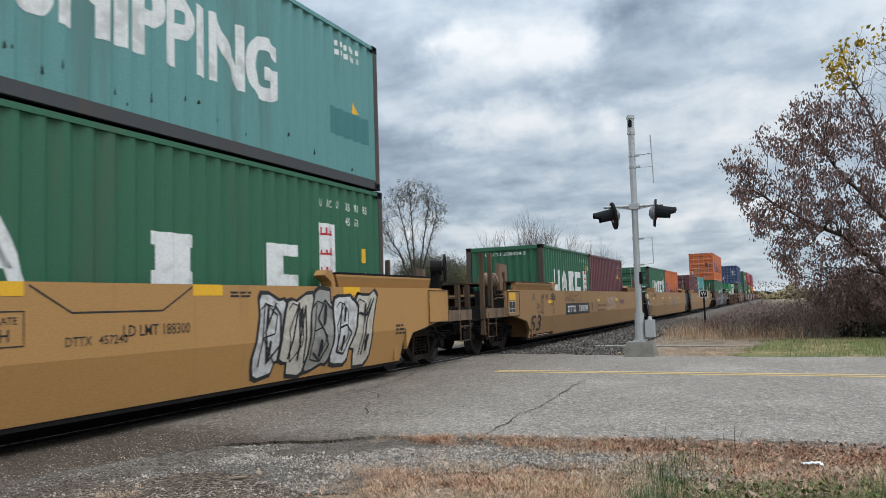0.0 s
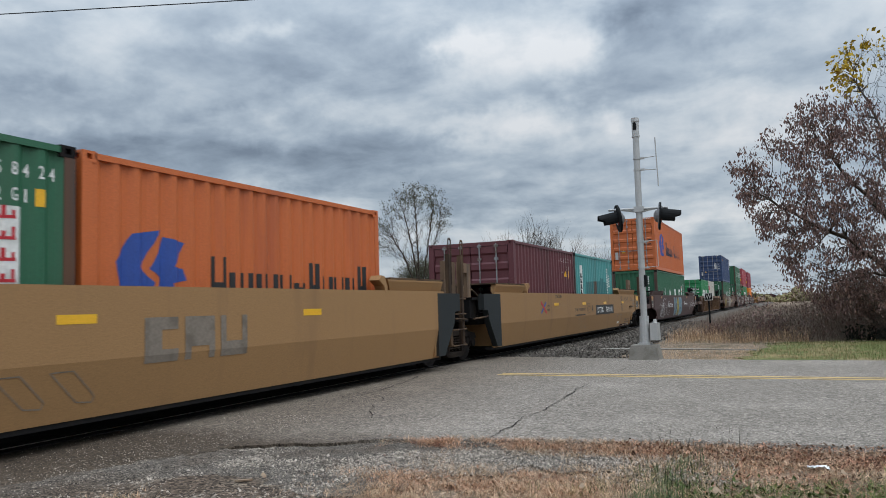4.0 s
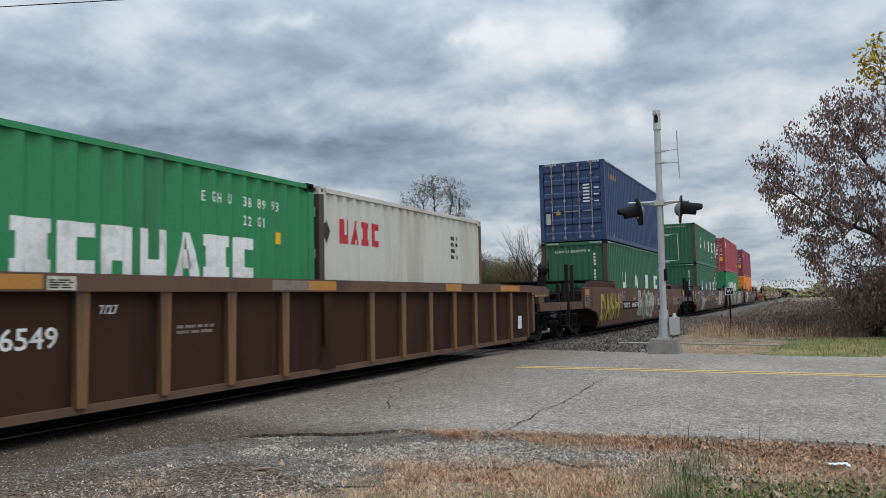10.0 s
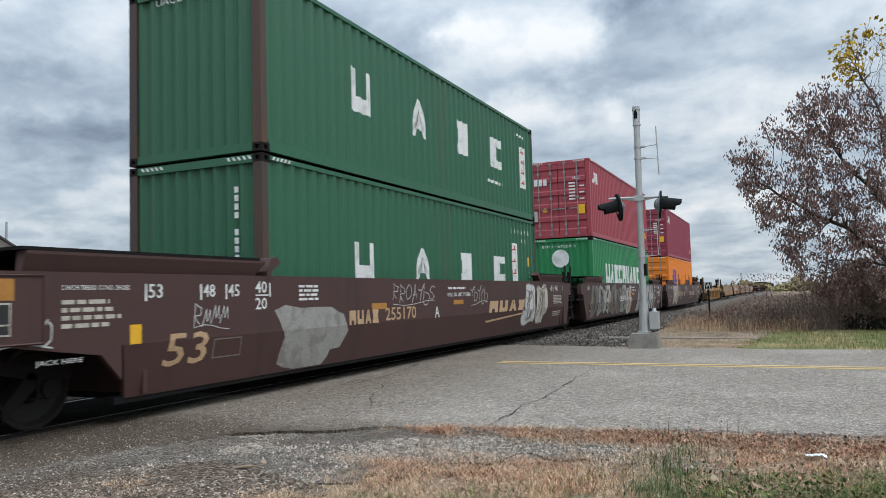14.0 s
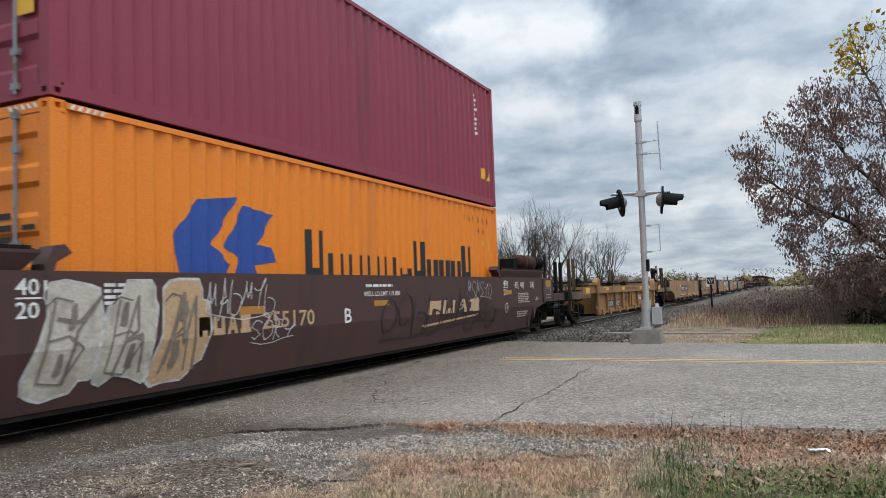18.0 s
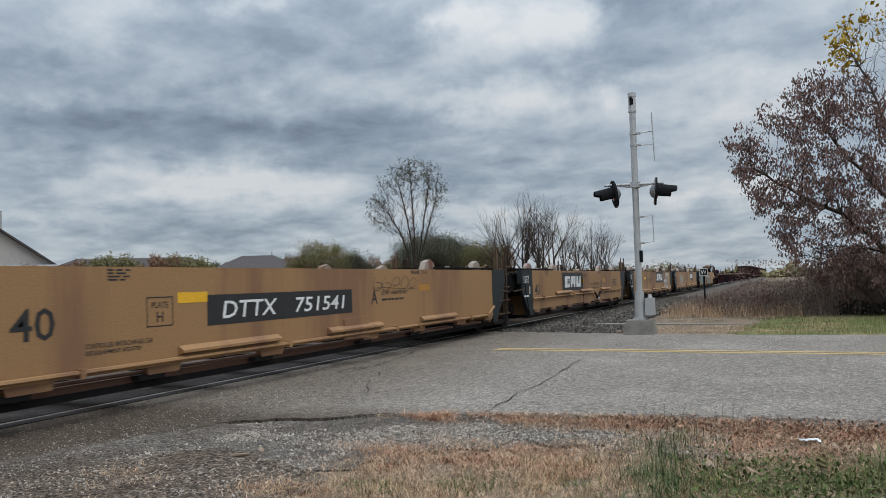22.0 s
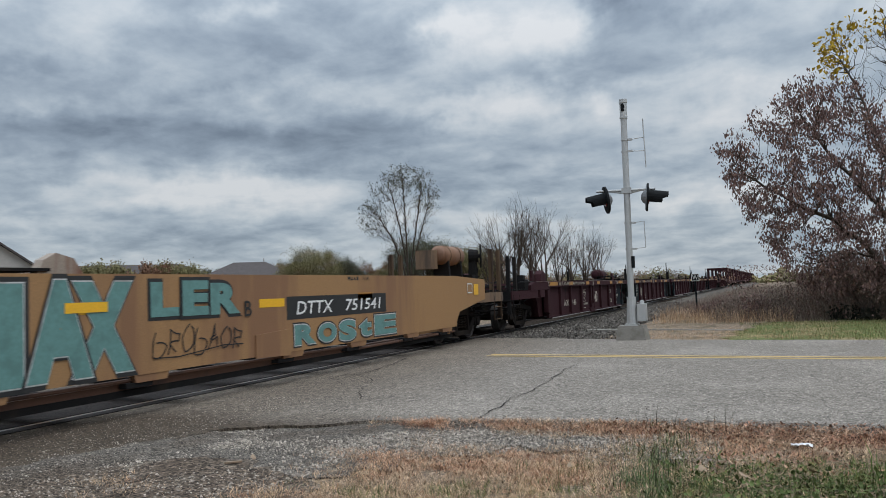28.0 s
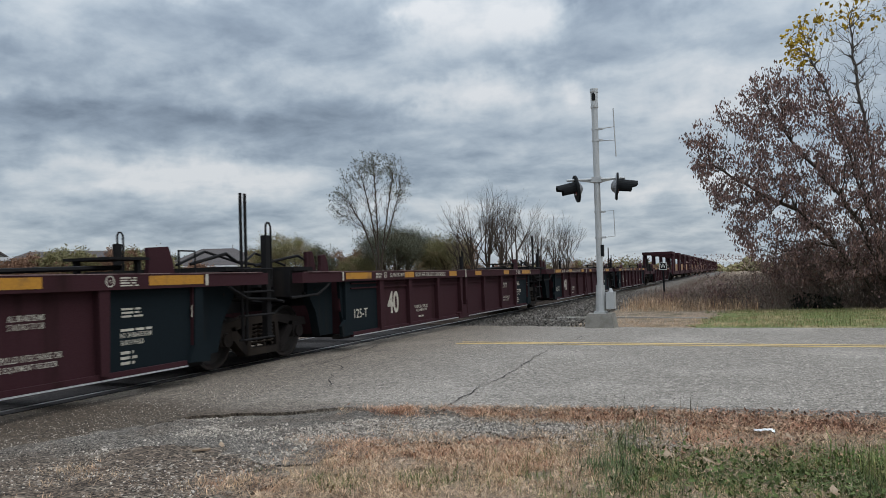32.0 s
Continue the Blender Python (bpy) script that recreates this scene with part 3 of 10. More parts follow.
def side_frame_mesh(s):
    """One cast side frame: a bowed top, window openings round the springs, bearing pedestals."""
    m = Mesh()
    x0, x1 = s * 0.90, s * 1.06
    lo, hi = min(x0, x1), max(x0, x1)
    m.prism([(-1.15, 0.50), (-1.12, 0.62), (-0.78, 0.66), (-0.38, 0.72), (0.38, 0.72), (0.78, 0.66), (1.12, 0.62), (1.15, 0.50), (0.72, 0.52), (0.36, 0.60), (-0.36, 0.60), (-0.72, 0.52)], lo, hi)
    m.prism([(-0.44, 0.15), (0.44, 0.15), (0.40, 0.25), (-0.40, 0.25)], lo, hi)
    for k in (-1, 1):
        m.prism([(k * 0.40, 0.15), (k * 0.52, 0.22), (k * 0.84, 0.52), (k * 0.70, 0.60), (k * 0.38, 0.26)], lo, hi)
        m.prism([(k * 0.28, 0.60), (k * 0.36, 0.60), (k * 0.42, 0.25), (k * 0.32, 0.25)], lo, hi)
        m.box(lo - 0.01, hi + 0.01, k * 0.89 - 0.13, k * 0.89 + 0.13, 0.34, 0.56)
        m.tube((lo, k * 0.89, 0.42), (hi + 0.05 if s > 0 else lo - 0.05, k * 0.89, 0.42), 0.10, n=10)
    return m.data("side_frame", "truck")


def spring_mesh(s):
    """One coil spring."""
    return Mesh().pipe([(s * 0.98 + 0.075 * math.cos(a), 0.075 * math.sin(a), 0.28 + 0.055 * a / 6.283) for a in (6.283 * i / 8 for i in range(45))], 0.016, 4).data("spring", "truck")


def truck(car, y, name="truck"):
    """A two-axle truck under a car, with its frames, springs, bolster, brake beams and turning wheels."""
    t = part(name, shared("bolster", lambda: Mesh().prism([(-1.0, 0.42), (1.0, 0.42), (0.9, 0.58), (0.3, 0.68), (-0.3, 0.68), (-0.9, 0.58)], -0.17, 0.17, "y").data("bolster", "truck")), None, car, at=pose(0, y, 0))
    for s in (-1, 1):
        part("side_frame", shared(("sf", s), lambda: side_frame_mesh(s)), None, t)
        for y_ in (-0.2, 0.0, 0.2):
            part("spring", shared(("sp", s), lambda: spring_mesh(s)), None, t, at=pose(0, y_, 0))
    part("brake_beam", shared("bb", lambda: Mesh().box(-0.75, 0.75, -0.42, -0.34, 0.30, 0.40).box(-0.75, 0.75, 0.34, 0.42, 0.30, 0.40).data("brake_beam", "truck")), None, t)
    for k in (-1, 1):
        w = part("wheelset", shared("ws", wheelset_mesh), None, t, at=pose(0, k * 0.89, 0.42))
        w.data.materials[0] = M["wheel"]
        SPINNERS.append((w, pose(0, k * 0.89, 0.42)))
    return t


def post(car, y, x, z0, z1, mat="black", rise=0.0):
    """An upright end post; its grab iron is a loop over it (rise) or a bar hung beside it."""
    m = Mesh().box(x - 0.045, x + 0.045, y - 0.05, y + 0.05, z0, z1)
    m.box(x - 0.055, x + 0.055, y - 0.06, y + 0.06, z0, z0 + 0.05)
    part("end_post", m, mat, car)
    if rise:
        g = [(x + 0.03, y - 0.03, z1 - 0.30), (x + 0.03, y - 0.03, z1 + rise - 0.05), (x + 0.03, y, z1 + rise), (x + 0.03, y + 0.05, z1 + rise), (x + 0.03, y + 0.09, z1 + rise - 0.05), (x + 0.03, y + 0.09, z1 - 0.62), (x + 0.03, y + 0.04, z1 - 0.64)]
    else:
        w = math.copysign(0.13, x)
        g = [(x, y, z1 - 0.03), (x, y + w * 0.8, z1 - 0.03), (x, y + w, z1 - 0.08), (x, y + w, max(z0 + 0.1, z1 - 1.15)), (x, y + w * 0.8, max(z0 + 0.05, z1 - 1.2)), (x, y, max(z0 + 0.05, z1 - 1.2))]
    part("grab_iron", Mesh().pipe(g, 0.015), mat, car)


def coupler(car, y, k):
    m = Mesh().box(-0.11, 0.11, min(y, y + k * 0.9), max(y, y + k * 0.9), 0.72, 0.94)
    m.prism([(-0.20, y + k * 0.86), (0.20, y + k * 0.86), (0.22, y + k * 1.12), (0.05, y + k * 1.20), (-0.16, y + k * 1.14)], 0.66, 0.98, "z")
    part("coupler", m, "black", car)
    part("air_hose", Mesh().pipe([(0.35, y + k * 0.7, 0.75), (0.38, y + k * 0.95, 0.45), (0.30, y + k * 1.15, 0.35), (0.1, y + k * 1.3, 0.42)], 0.022), "black", car)


def guide_gate(car, s, y, z0, z1):
    """A bent plate arch that guides boxes into the well, with a window through it."""
    x0, x1 = sorted((s * 1.12, s * 1.21))
    g = Mesh().prism([(y - 0.29, z0), (y - 0.10, z0), (y - 0.10, z1 - 0.20), (y + 0.10, z1 - 0.20), (y + 0.10, z0), (y + 0.29, z0), (y + 0.29, z1), (y - 0.29, z1 + 0.02)], x0, x1)
    part("guide_gate", g, "tan_dirty", car)


def end_gear(car, y, k, mat, tank=False, wheel=False, tall=True, gate=False):
    """The open end platform over an own truck: sills, crossover steps, posts, brake gear, coupler."""
    e = y + k * 1.75
    m = Mesh().box(-0.32, 0.32, min(y - k * 1.5, e), max(y - k * 1.5, e), 0.72, 1.08)
    m.box(-1.42, 1.42, min(e - k * 0.12, e), max(e - k * 0.12, e), 0.82, 1.10)
    part("centre_sill", m, "black", car)
    for i in range(6):
        yy = y + k * (0.55 + 0.2 * i)
        part("deck_slat", shared("slat", lambda: Mesh().box(-1.40, 1.40, -0.04, 0.04, 1.11, 1.15).data("deck_slat", "black")), None, car, at=pose(0, yy, 0))
    for s in (-1, 1):
        part("side_sill", Mesh().box(s * 1.40 - 0.05, s * 1.40 + 0.05, min(y - k * 0.6, e), max(y - k * 0.6, e), 0.87, 1.09), "tan_dirty" if mat in ("tan", "tan_aged", "yellow_car", "tan_dull") else mat, car)
    pale = mat in ("tan", "tan_aged", "yellow_car", "tan_dull")
    top = (2.37 if mat == "tan_aged" else 2.14) if tall and pale else (2.16 if mat == "rustbrown" else 2.0) if tall else 1.62
    dirty = "grime" if pale else "black"
    for s in (-1, 1):
        high = top if s > 0 or pale else 1.5
        post(car, y + k * 1.74, s * 1.36, 0.50, high, dirty)
        post(car, y + k * 1.20, s * 1.36, 1.0, high, dirty)
        # stirrup: a bent bar with a flat tread under the sill
        part("stirrup_step", Mesh().pipe([(s * 1.44, y + k * 1.12, 1.0), (s * 1.44, y + k * 1.12, 0.44), (s * 1.44, y + k * 1.64, 0.44), (s * 1.44, y + k * 1.64, 1.0)], 0.016).pipe([(s * 1.44, y + k * 1.12, 0.74), (s * 1.44, y + k * 1.64, 0.74)], 0.014), dirty, car)
        part("gear_box", Mesh().box(*sorted((s * 1.05, s * 1.38)), *sorted((y + k * 0.05, y + k * 0.42)), 1.10, 1.40).box(*sorted((s * 1.10, s * 1.30)), *sorted((y + k * 0.10, y + k * 0.30)), 1.40, 1.52), "black", car)
        part("hand_rail", Mesh().pipe([(s * 1.40, y - k * 0.55, 1.30), (s * 1.43, y - k * 0.2, 1.33), (s * 1.43, y + k * 1.0, 1.33), (s * 1.40, y + k * 1.05, 1.30)], 0.013), dirty, car)
    part("draft_housing", Mesh().box(-0.55, 0.55, *sorted((y - k * 0.2, e - k * 0.2)), 0.50, 0.76), "black", car)
    for i in range(5):
        yy = y + k * (0.5 + 0.22 * i)
        part("brake_rod", Mesh().pipe([(-1.2, yy, 0.62 + 0.06 * (i % 2)), (-0.2, yy + 0.1, 0.58), (1.2, yy - 0.05, 0.66 - 0.05 * (i % 3))], 0.022), "black", car)
    part("train_line", Mesh().pipe([(1.28, y - k * 0.9, 0.98), (1.30, y + k * 0.3, 0.80), (1.25, y + k * 1.2, 0.86), (0.6, e, 0.70)], 0.02), "black", car)
    hose = Mesh().pipe([(0.9, y - k * 0.3, 1.20), (1.05, y + k * 0.2, 1.42), (0.95, y + k * 0.7, 1.28), (1.1, y + k * 1.2, 1.18)], 0.02).pipe([(0.5, y - k * 0.2, 1.18), (0.6, y + k * 0.5, 1.36), (0.4, y + k * 1.1, 1.22)], 0.024)
    part("air_pipe", hose, "black", car)
    part("uncoupling_lever", Mesh().pipe([(1.4, e + k * 0.05, 0.85), (0.4, e + k * 0.08, 0.80), (0.1, e + k * 0.3, 1.0)], 0.014), "black", car)
    coupler(car, e, k)
    if gate:
        for s in (-1, 1):
            guide_gate(car, s, y - k * 0.18, 1.45, 2.18)
    if wheel:
        c = (1.18, y + k * (0.75 if mat == "brown" else 1.0), 1.98)
        w = Mesh().ring(c, (1.0, 0.35, 0.0), 0.28, 0.018)
        for i in range(5):
            a = 2 * math.pi * i / 5
            w.tube(c, (c[0] - 0.33 * 0.28 * math.cos(a), c[1] + 0.94 * 0.28 * math.cos(a), c[2] + 0.28 * math.sin(a)), 0.012)
        w.tube(c, (c[0] - 0.16, c[1] - 0.05, c[2]), 0.05, n=10).ring(c, (1.0, 0.35, 0.0), 0.07, 0.02, 12, 5)
        part("hand_brake_wheel", w, "black", car)
        part("brake_housing", Mesh().tube((0.92, c[1] - 0.14, c[2]), (1.14, c[1] - 0.06, c[2]), 0.17, 0.15, n=14).prism([(0.90, 1.10), (1.14, 1.10), (1.10, 1.90), (0.94, 1.90)], c[1] - 0.20, c[1] - 0.08, "y"), "black", car)
        part("brake_chain", Mesh().pipe([(1.1, c[1], 1.7), (1.15, c[1] - k * 0.3, 1.2), (1.2, c[1] - k * 0.6, 0.8)], 0.012), "black", car)
    if tank:
        tan = mat == "tan_aged"
        yy, tx, tz = (y + k * 0.02, 0.98, 1.76) if tan else (y - k * 0.55, 0.98, 1.95)
        t = Mesh().tube((tx, yy - 0.50, tz), (tx, yy + 0.50, tz), 0.21, n=20)
        for f in (-1, 1):
            t.tube((tx, yy + f * 0.50, tz), (tx, yy + f * 0.58, tz), 0.21, 0.12, n=20)
        part("air_reservoir", t, {"tan_aged": "tan_dirty", "brown": "umber"}.get(mat, "tank"), car, smooth=True)
        for f in (-0.3, 0.25):
            part("tank_strap", Mesh().ring((tx, yy + f, tz), (0, 1, 0), 0.212, 0.012, 20, 4), "grime", car)
        for f in (-0.35, 0.35):
            part("tank_bracket", Mesh().prism([(tx - 0.22, 1.12), (tx + 0.22, 1.12), (tx + 0.17, tz - 0.12), (tx - 0.17, tz - 0.12)], yy + f - 0.04, yy + f + 0.04, "y"), "black", car)
        part("valve_box", Mesh().box(0.62, 1.0, *sorted((yy - k * 0.62, yy - k * 0.92)), tz - 0.3, tz + 0.1).tube((0.8, yy - k * 0.3, tz - 0.2), (0.8, yy - k * 0.63, tz - 0.2), 0.07, n=8), "tan_dirty" if pale else "black", car)
        part("brake_valve", Mesh().box(0.9, 1.2, yy + k * 0.75, yy + k * 1.05, 1.12, 1.52).pipe([(1.05, yy + k * 0.75, 1.5), (1.1, yy + k * 0.4, 1.62), (0.9, yy, 1.95), (0.6, yy - k * 0.1, 2.03)], 0.02), "black", car)


def joint_gear(car, y, k, mat):
    """The articulated end: a dark tapered end panel, posts with grab irons, and the deck over the shared truck."""
    far = 1.75 if mat == "tan_aged" else 1.55
    for s in (-1, 1):
        x0, x1 = sorted((s * 1.34, s * 1.474))
        if mat == "maroon_car":
            continue
        part("end_panel", Mesh().prism([(y - k * far, 0.28), (y - k * (far - 0.28), 0.28), (y - k * 0.98, 0.90), (y - k * 0.93, 1.12), (y - k * 0.68, 1.14), (y - k * 0.68, 1.49), (y - k * far, 1.49)], x0, x1), "blackgreen" if mat != "brown" else mat, car)
    d = Mesh().box(-0.45, 0.45, min(y - k * 1.7, y), max(y - k * 1.7, y), 0.74, 1.12)
    d.box(-1.25, 1.25, min(y - k * 1.1, y - k * 0.55), max(y - k * 1.1, y - k * 0.55), 1.36, 1.42)
    d.box(-0.9, 0.9, min(y - k * 0.5, y - k * 0.1), max(y - k * 0.5, y - k * 0.1), 1.12, 1.40)
    part("articulated_end", d, "black", car)
    dirty = "grime" if mat in ("tan_aged", "tan_dull") else "black"
    if k > 0:
        # the ladder between the units stands on this one
        for s in (-1, 1):
            for f in (-0.97, -0.35):
                if mat == "maroon_car" and f < -0.5:
                    continue
                post(car, y + f, s * 1.36, 0.42, 2.30 if mat == "tan_aged" else 1.86, dirty, 0.32 if mat == "tan_aged" else 0.18)
            for z in (0.43, 0.75, 1.07, 1.38):
                part("rung", shared(("rung", s, dirty), lambda: Mesh().pipe([(s * 1.38, -1.02, 0), (s * 1.45, -1.0, 0), (s * 1.45, -0.32, 0), (s * 1.38, -0.30, 0)], 0.016).data("rung", dirty)), None, car, at=pose(0, y, z))
    for i in range(4):
        part("brake_rod", Mesh().pipe([(-1.2, y - k * (0.3 + 0.3 * i), 0.95), (0.3, y - k * (0.35 + 0.28 * i), 1.0 + 0.06 * i), (1.25, y - k * (0.25 + 0.3 * i), 0.90 + 0.05 * i)], 0.024), "black", car)
    part("end_bulkhead", Mesh().box(-1.15, 1.15, *sorted((y - k * 1.5, y - k * 1.1)), 0.80, 1.36), "black", car)
    part("gear_box", Mesh().box(0.7, 1.2, *sorted((y - k * 0.9, y - k * 0.5)), 0.96, 1.36), "black", car)
    part("air_pipe", Mesh().pipe([(1.0, y - k * 1.5, 1.46), (1.1, y - k * 0.9, 1.60), (0.9, y - k * 0.4, 1.50), (1.0, y + k * 0.1, 1.44)], 0.022).pipe([(0.6, y - k * 1.3, 1.46), (0.5, y - k * 0.6, 1.66), (0.7, y, 1.48)], 0.02), dirty, car)
    if mat == "tan_aged":
        for s in (-1, 1):
            guide_gate(car, s, y + (-0.55 if k > 0 else 0.28), 1.42, 2.16)
    part("brake_pipe", Mesh().pipe([(1.40, y - k * 1.6, 1.34), (1.45, y - k * 1.2, 1.1), (1.45, y - k * 0.9, 0.98), (1.42, y - k * 0.2, 0.95)], 0.02), dirty, car)


def side_sheet(car, s, half, z0, z1, mat, cuts, crease=0.80, lean=0.10):
    """A smooth well side: vertical above the crease, leaning inwards below it. cuts: how far the foot stops short at each end."""
    c0, c1 = cuts
    t = 0.05
    ys = [-half, -half + c0, half - c1, half]
    m = Mesh()
    o, i = s * 1.47, s * (1.47 - t)
    ol, il = s * (1.47 - lean), s * (1.47 - lean - t)
    # upper band and lower band as closed plates
    up = [(ys[0], crease), (ys[3], crease), (ys[3], z1), (ys[0], z1)]
    m.prism(up, min(o, i), max(o, i))
    lowv = [(o, ys[0] + 0.02, crease), (o, ys[3] - 0.02, crease), (ol, ys[2], z0), (ol, ys[1], z0), (i, ys[0] + 0.02, crease), (i, ys[3] - 0.02, crease), (il, ys[2], z0), (il, ys[1], z0)]
    m.add(lowv, [(0, 3, 2, 1), (4, 5, 6, 7), (0, 1, 5, 4), (2, 3, 7, 6), (1, 2, 6, 5), (3, 0, 4, 7)])
    part("side_wall", m, mat, car)


def ribbed_side(car, s, half, z0, z1, mat, ribs, lip=0.17, ends=0.35, recess=0.10, panel_mat=None, feet=(), rib_mat=None):
    """A well side of flat plate under a deep top chord, with upright ribs."""
    o, i = s * (1.47 - recess), s * (1.47 - recess - 0.04)
    m = Mesh().prism([(-half + ends, z0), (half - ends, z0), (half, z0 + 0.45), (half, z1 - 0.02), (-half, z1 - 0.02), (-half, z0 + 0.45)], min(o, i), max(o, i))
    part("side_wall", m, panel_mat or mat, car)
    x0, x1 = sorted((s * 1.28, s * 1.47))
    part("top_chord", Mesh().box(x0, x1, -half - 0.02, half + 0.02, z1 - lip, z1), mat, car)
    x0, x1 = sorted((s * 1.30, s * 1.42))
    part("bottom_sill", Mesh().box(x0, x1, -half + ends, half - ends, z0 - 0.03, z0 + 0.05), mat, car)
    rib = None
    x0, x1 = sorted((s * (1.47 - recess + 0.003), s * 1.455))
    for y in ribs:
        if rib is None:
            rib = Mesh().prism([(-0.055, z0 + 0.03), (0.055, z0 + 0.03), (0.075, z1 - lip), (-0.075, z1 - lip)], x0, x1).data("rib", rib_mat or mat)
        part("rib", rib, None, car, at=pose(0, y, 0))
    if feet:
        ft = None
        for y in feet:
            if ft is None:
                ft = Mesh().prism([(-0.20, z0 + 0.10), (0.20, z0 + 0.10), (0.20, z0 + 0.02), (0.15, z0 - 0.06), (0.08, z0 - 0.05), (0.04, z0 - 0.10), (-0.05, z0 - 0.10), (-0.09, z0 - 0.05), (-0.16, z0 - 0.07), (-0.20, z0 + 0.0)], *sorted((s * 1.36, s * 1.46))).data("side_foot", mat)
            part("side_foot", ft, None, car, at=pose(0, y, 0))


def well_floor(car, half, mat):
    m = Mesh()
    n = 9
    for i in range(n):
        y = -half + 0.5 + (2 * half - 1.0) * i / (n - 1)
        m.box(-1.32, 1.32, y - 0.12, y + 0.12, 0.20, 0.28)
    m.box(-1.36, -1.2, -half, half, 0.20, 0.27).box(1.2, 1.36, -half, half, 0.20, 0.27)
    part("well_floor", m, "black", car)


def end_wall(car, y, k, top, mat):
    part("end_bulkhead", Mesh().box(-1.42, 1.42, y - 0.03, y + 0.03, 0.28, top), mat, car)


def hood(car, y0, y1, z0, z1, mat):
    """The raised guide over an end of the well, from its inner end y0 to its outer end y1: leaning bands under a lid, a bent horn at the inner end."""
    k = 1 if y1 > y0 else -1
    for s in (-1, 1):
        prof = [(1.34, z0), (1.41, z0), (1.468, z1 - 0.03), (1.468, z1), (1.34, z1)]
        m = Mesh()
        n = len(prof)
        ys = [(y0 + k * (0.16 * (q[1] < z1 - 0.1)), y1 + k * (0.02 * (q[1] < z1 - 0.1))) for q in prof]
        m.add([(s * q[0], ys[i][e], q[1]) for e in (0, 1) for i, q in enumerate(prof)], [tuple(range(n)), tuple(range(n, 2 * n))[::-1]] + [(i, (i + 1) % n, n + (i + 1) % n, n + i) for i in range(n)])
        part("guide_band", m, mat, car)
        b = y0 - k * 0.10
        part("guide_horn", Mesh().prism([(b, z0 - 0.05), (b + k * 0.07, z0 - 0.05), (b + k * 0.07, z0 + 0.06), (b - k * 0.02, z1 + 0.04), (b - k * 0.14, z1 + 0.06), (b - k * 0.22, z1 - 0.02), (b - k * 0.05, z0 + 0.08)], *sorted((s * 1.28, s * 1.475))), mat, car)
    part("hood_lid", Mesh().box(-1.47, 1.47, *sorted((y0 + k * 0.1, y1 + k * 0.05)), z1 + 0.003, z1 + 0.035), "black" if mat != "tan_aged" else "grime", car)


def slab(a, b, z, h, thick, kind):
    """Convex pieces of one plain slab with a notch from above, below or the side."""
    t, w = (b - a) * thick, b - a
    if kind == 0:
        return [[(a, z), (a + t, z), (a + t, z + h), (a, z + h)], [(b - t, z), (b, z), (b, z + h), (b - t, z + h)], [(a + t, z), (b - t, z), (b - t, z + h * 0.36), (a + t, z + h * 0.36)]]
    if kind == 1:
        return [[(a, z), (a + t, z), (a + w * 0.5, z + h), (a + w * 0.36, z + h)], [(b - t, z), (b, z), (a + w * 0.64, z + h), (a + w * 0.5, z + h)], [(a + t * 0.8, z + h * 0.2), (b - t * 0.8, z + h * 0.2), (a + w * 0.62, z + h * 0.62), (a + w * 0.38, z + h * 0.62)]]
    if kind == 2:
        return [[(a, z), (b, z), (b, z + h * 0.26), (a, z + h * 0.26)], [(a + w * 0.1, z + h * 0.26), (b - w * 0.1, z + h * 0.26), (b - w * 0.1, z + h * 0.74), (a + w * 0.1, z + h * 0.74)], [(a, z + h * 0.74), (b, z + h * 0.74), (b, z + h), (a, z + h)]]
    if kind == 3:
        return [[(a, z), (b, z), (b, z + h * 0.28), (a, z + h * 0.28)], [(a, z + h * 0.28), (a + w * 0.5, z + h * 0.28), (a + w * 0.5, z + h * 0.72), (a, z + h * 0.72)], [(a, z + h * 0.72), (b, z + h * 0.72), (b, z + h), (a, z + h)]]
    return [[(a, z), (a + t, z), (a + t, z + h), (a, z + h)], [(b - t, z), (b, z), (b, z + h), (b - t, z + h)], [(a + t, z + h * 0.3), (b - t, z + h * 0.3), (b - t, z + h), (a + t, z + h)]]


def blocks(parent, y, z, w, h, n, x, mat, name="emblem_block", thick=0.26, slant=0.0, warp=None, kind=0):
    """A trade name as plain block shapes: n upright slabs, each with a notch or slot cut in it."""
    step = w / n
    for i in range(n):
        m = Mesh()
        a = y + step * i + step * 0.06
        b = y + step * (i + 1) - step * 0.12
        for o in slab(a, b, z, h, thick, (kind + i) % 5):
            quad_on(m, [(p + slant * (q - z), q) for p, q in o], x)
        part(name, warp(m) if warp else m, mat, parent)


# ---- containers ----
def wave(y, first, last, pitch, depth):
    """The depth of the corrugation at y."""
    if y < first or y > last:
        return 0.0
    f = ((y - first) / pitch) % 1.0
    if f < 0.25:
        return 0.0
    if f < 0.5:
        return depth * (f - 0.25) / 0.25
    if f < 0.75:
        return depth
    return depth * (1 - (f - 0.75) / 0.25)


PITCH, DEPTH = 0.278, 0.038


def wave_breaks(a, b, pitch=PITCH):
    n = round((b - a) / pitch)
    p = (b - a) / n
    return [a + p * (i + f) for i in range(n) for f in (0, 0.25, 0.5, 0.75)] + [b]


def corrugated(m, pts, z0, z1, place):
    """A pleated sheet with a back; place(s, depth, z) gives the point."""
    v = [place(s, d, z) for s, d in pts for z in (z0, z1)]
    m.add(v, [(2 * i, 2 * i + 2, 2 * i + 3, 2 * i + 1) for i in range(len(pts) - 1)])


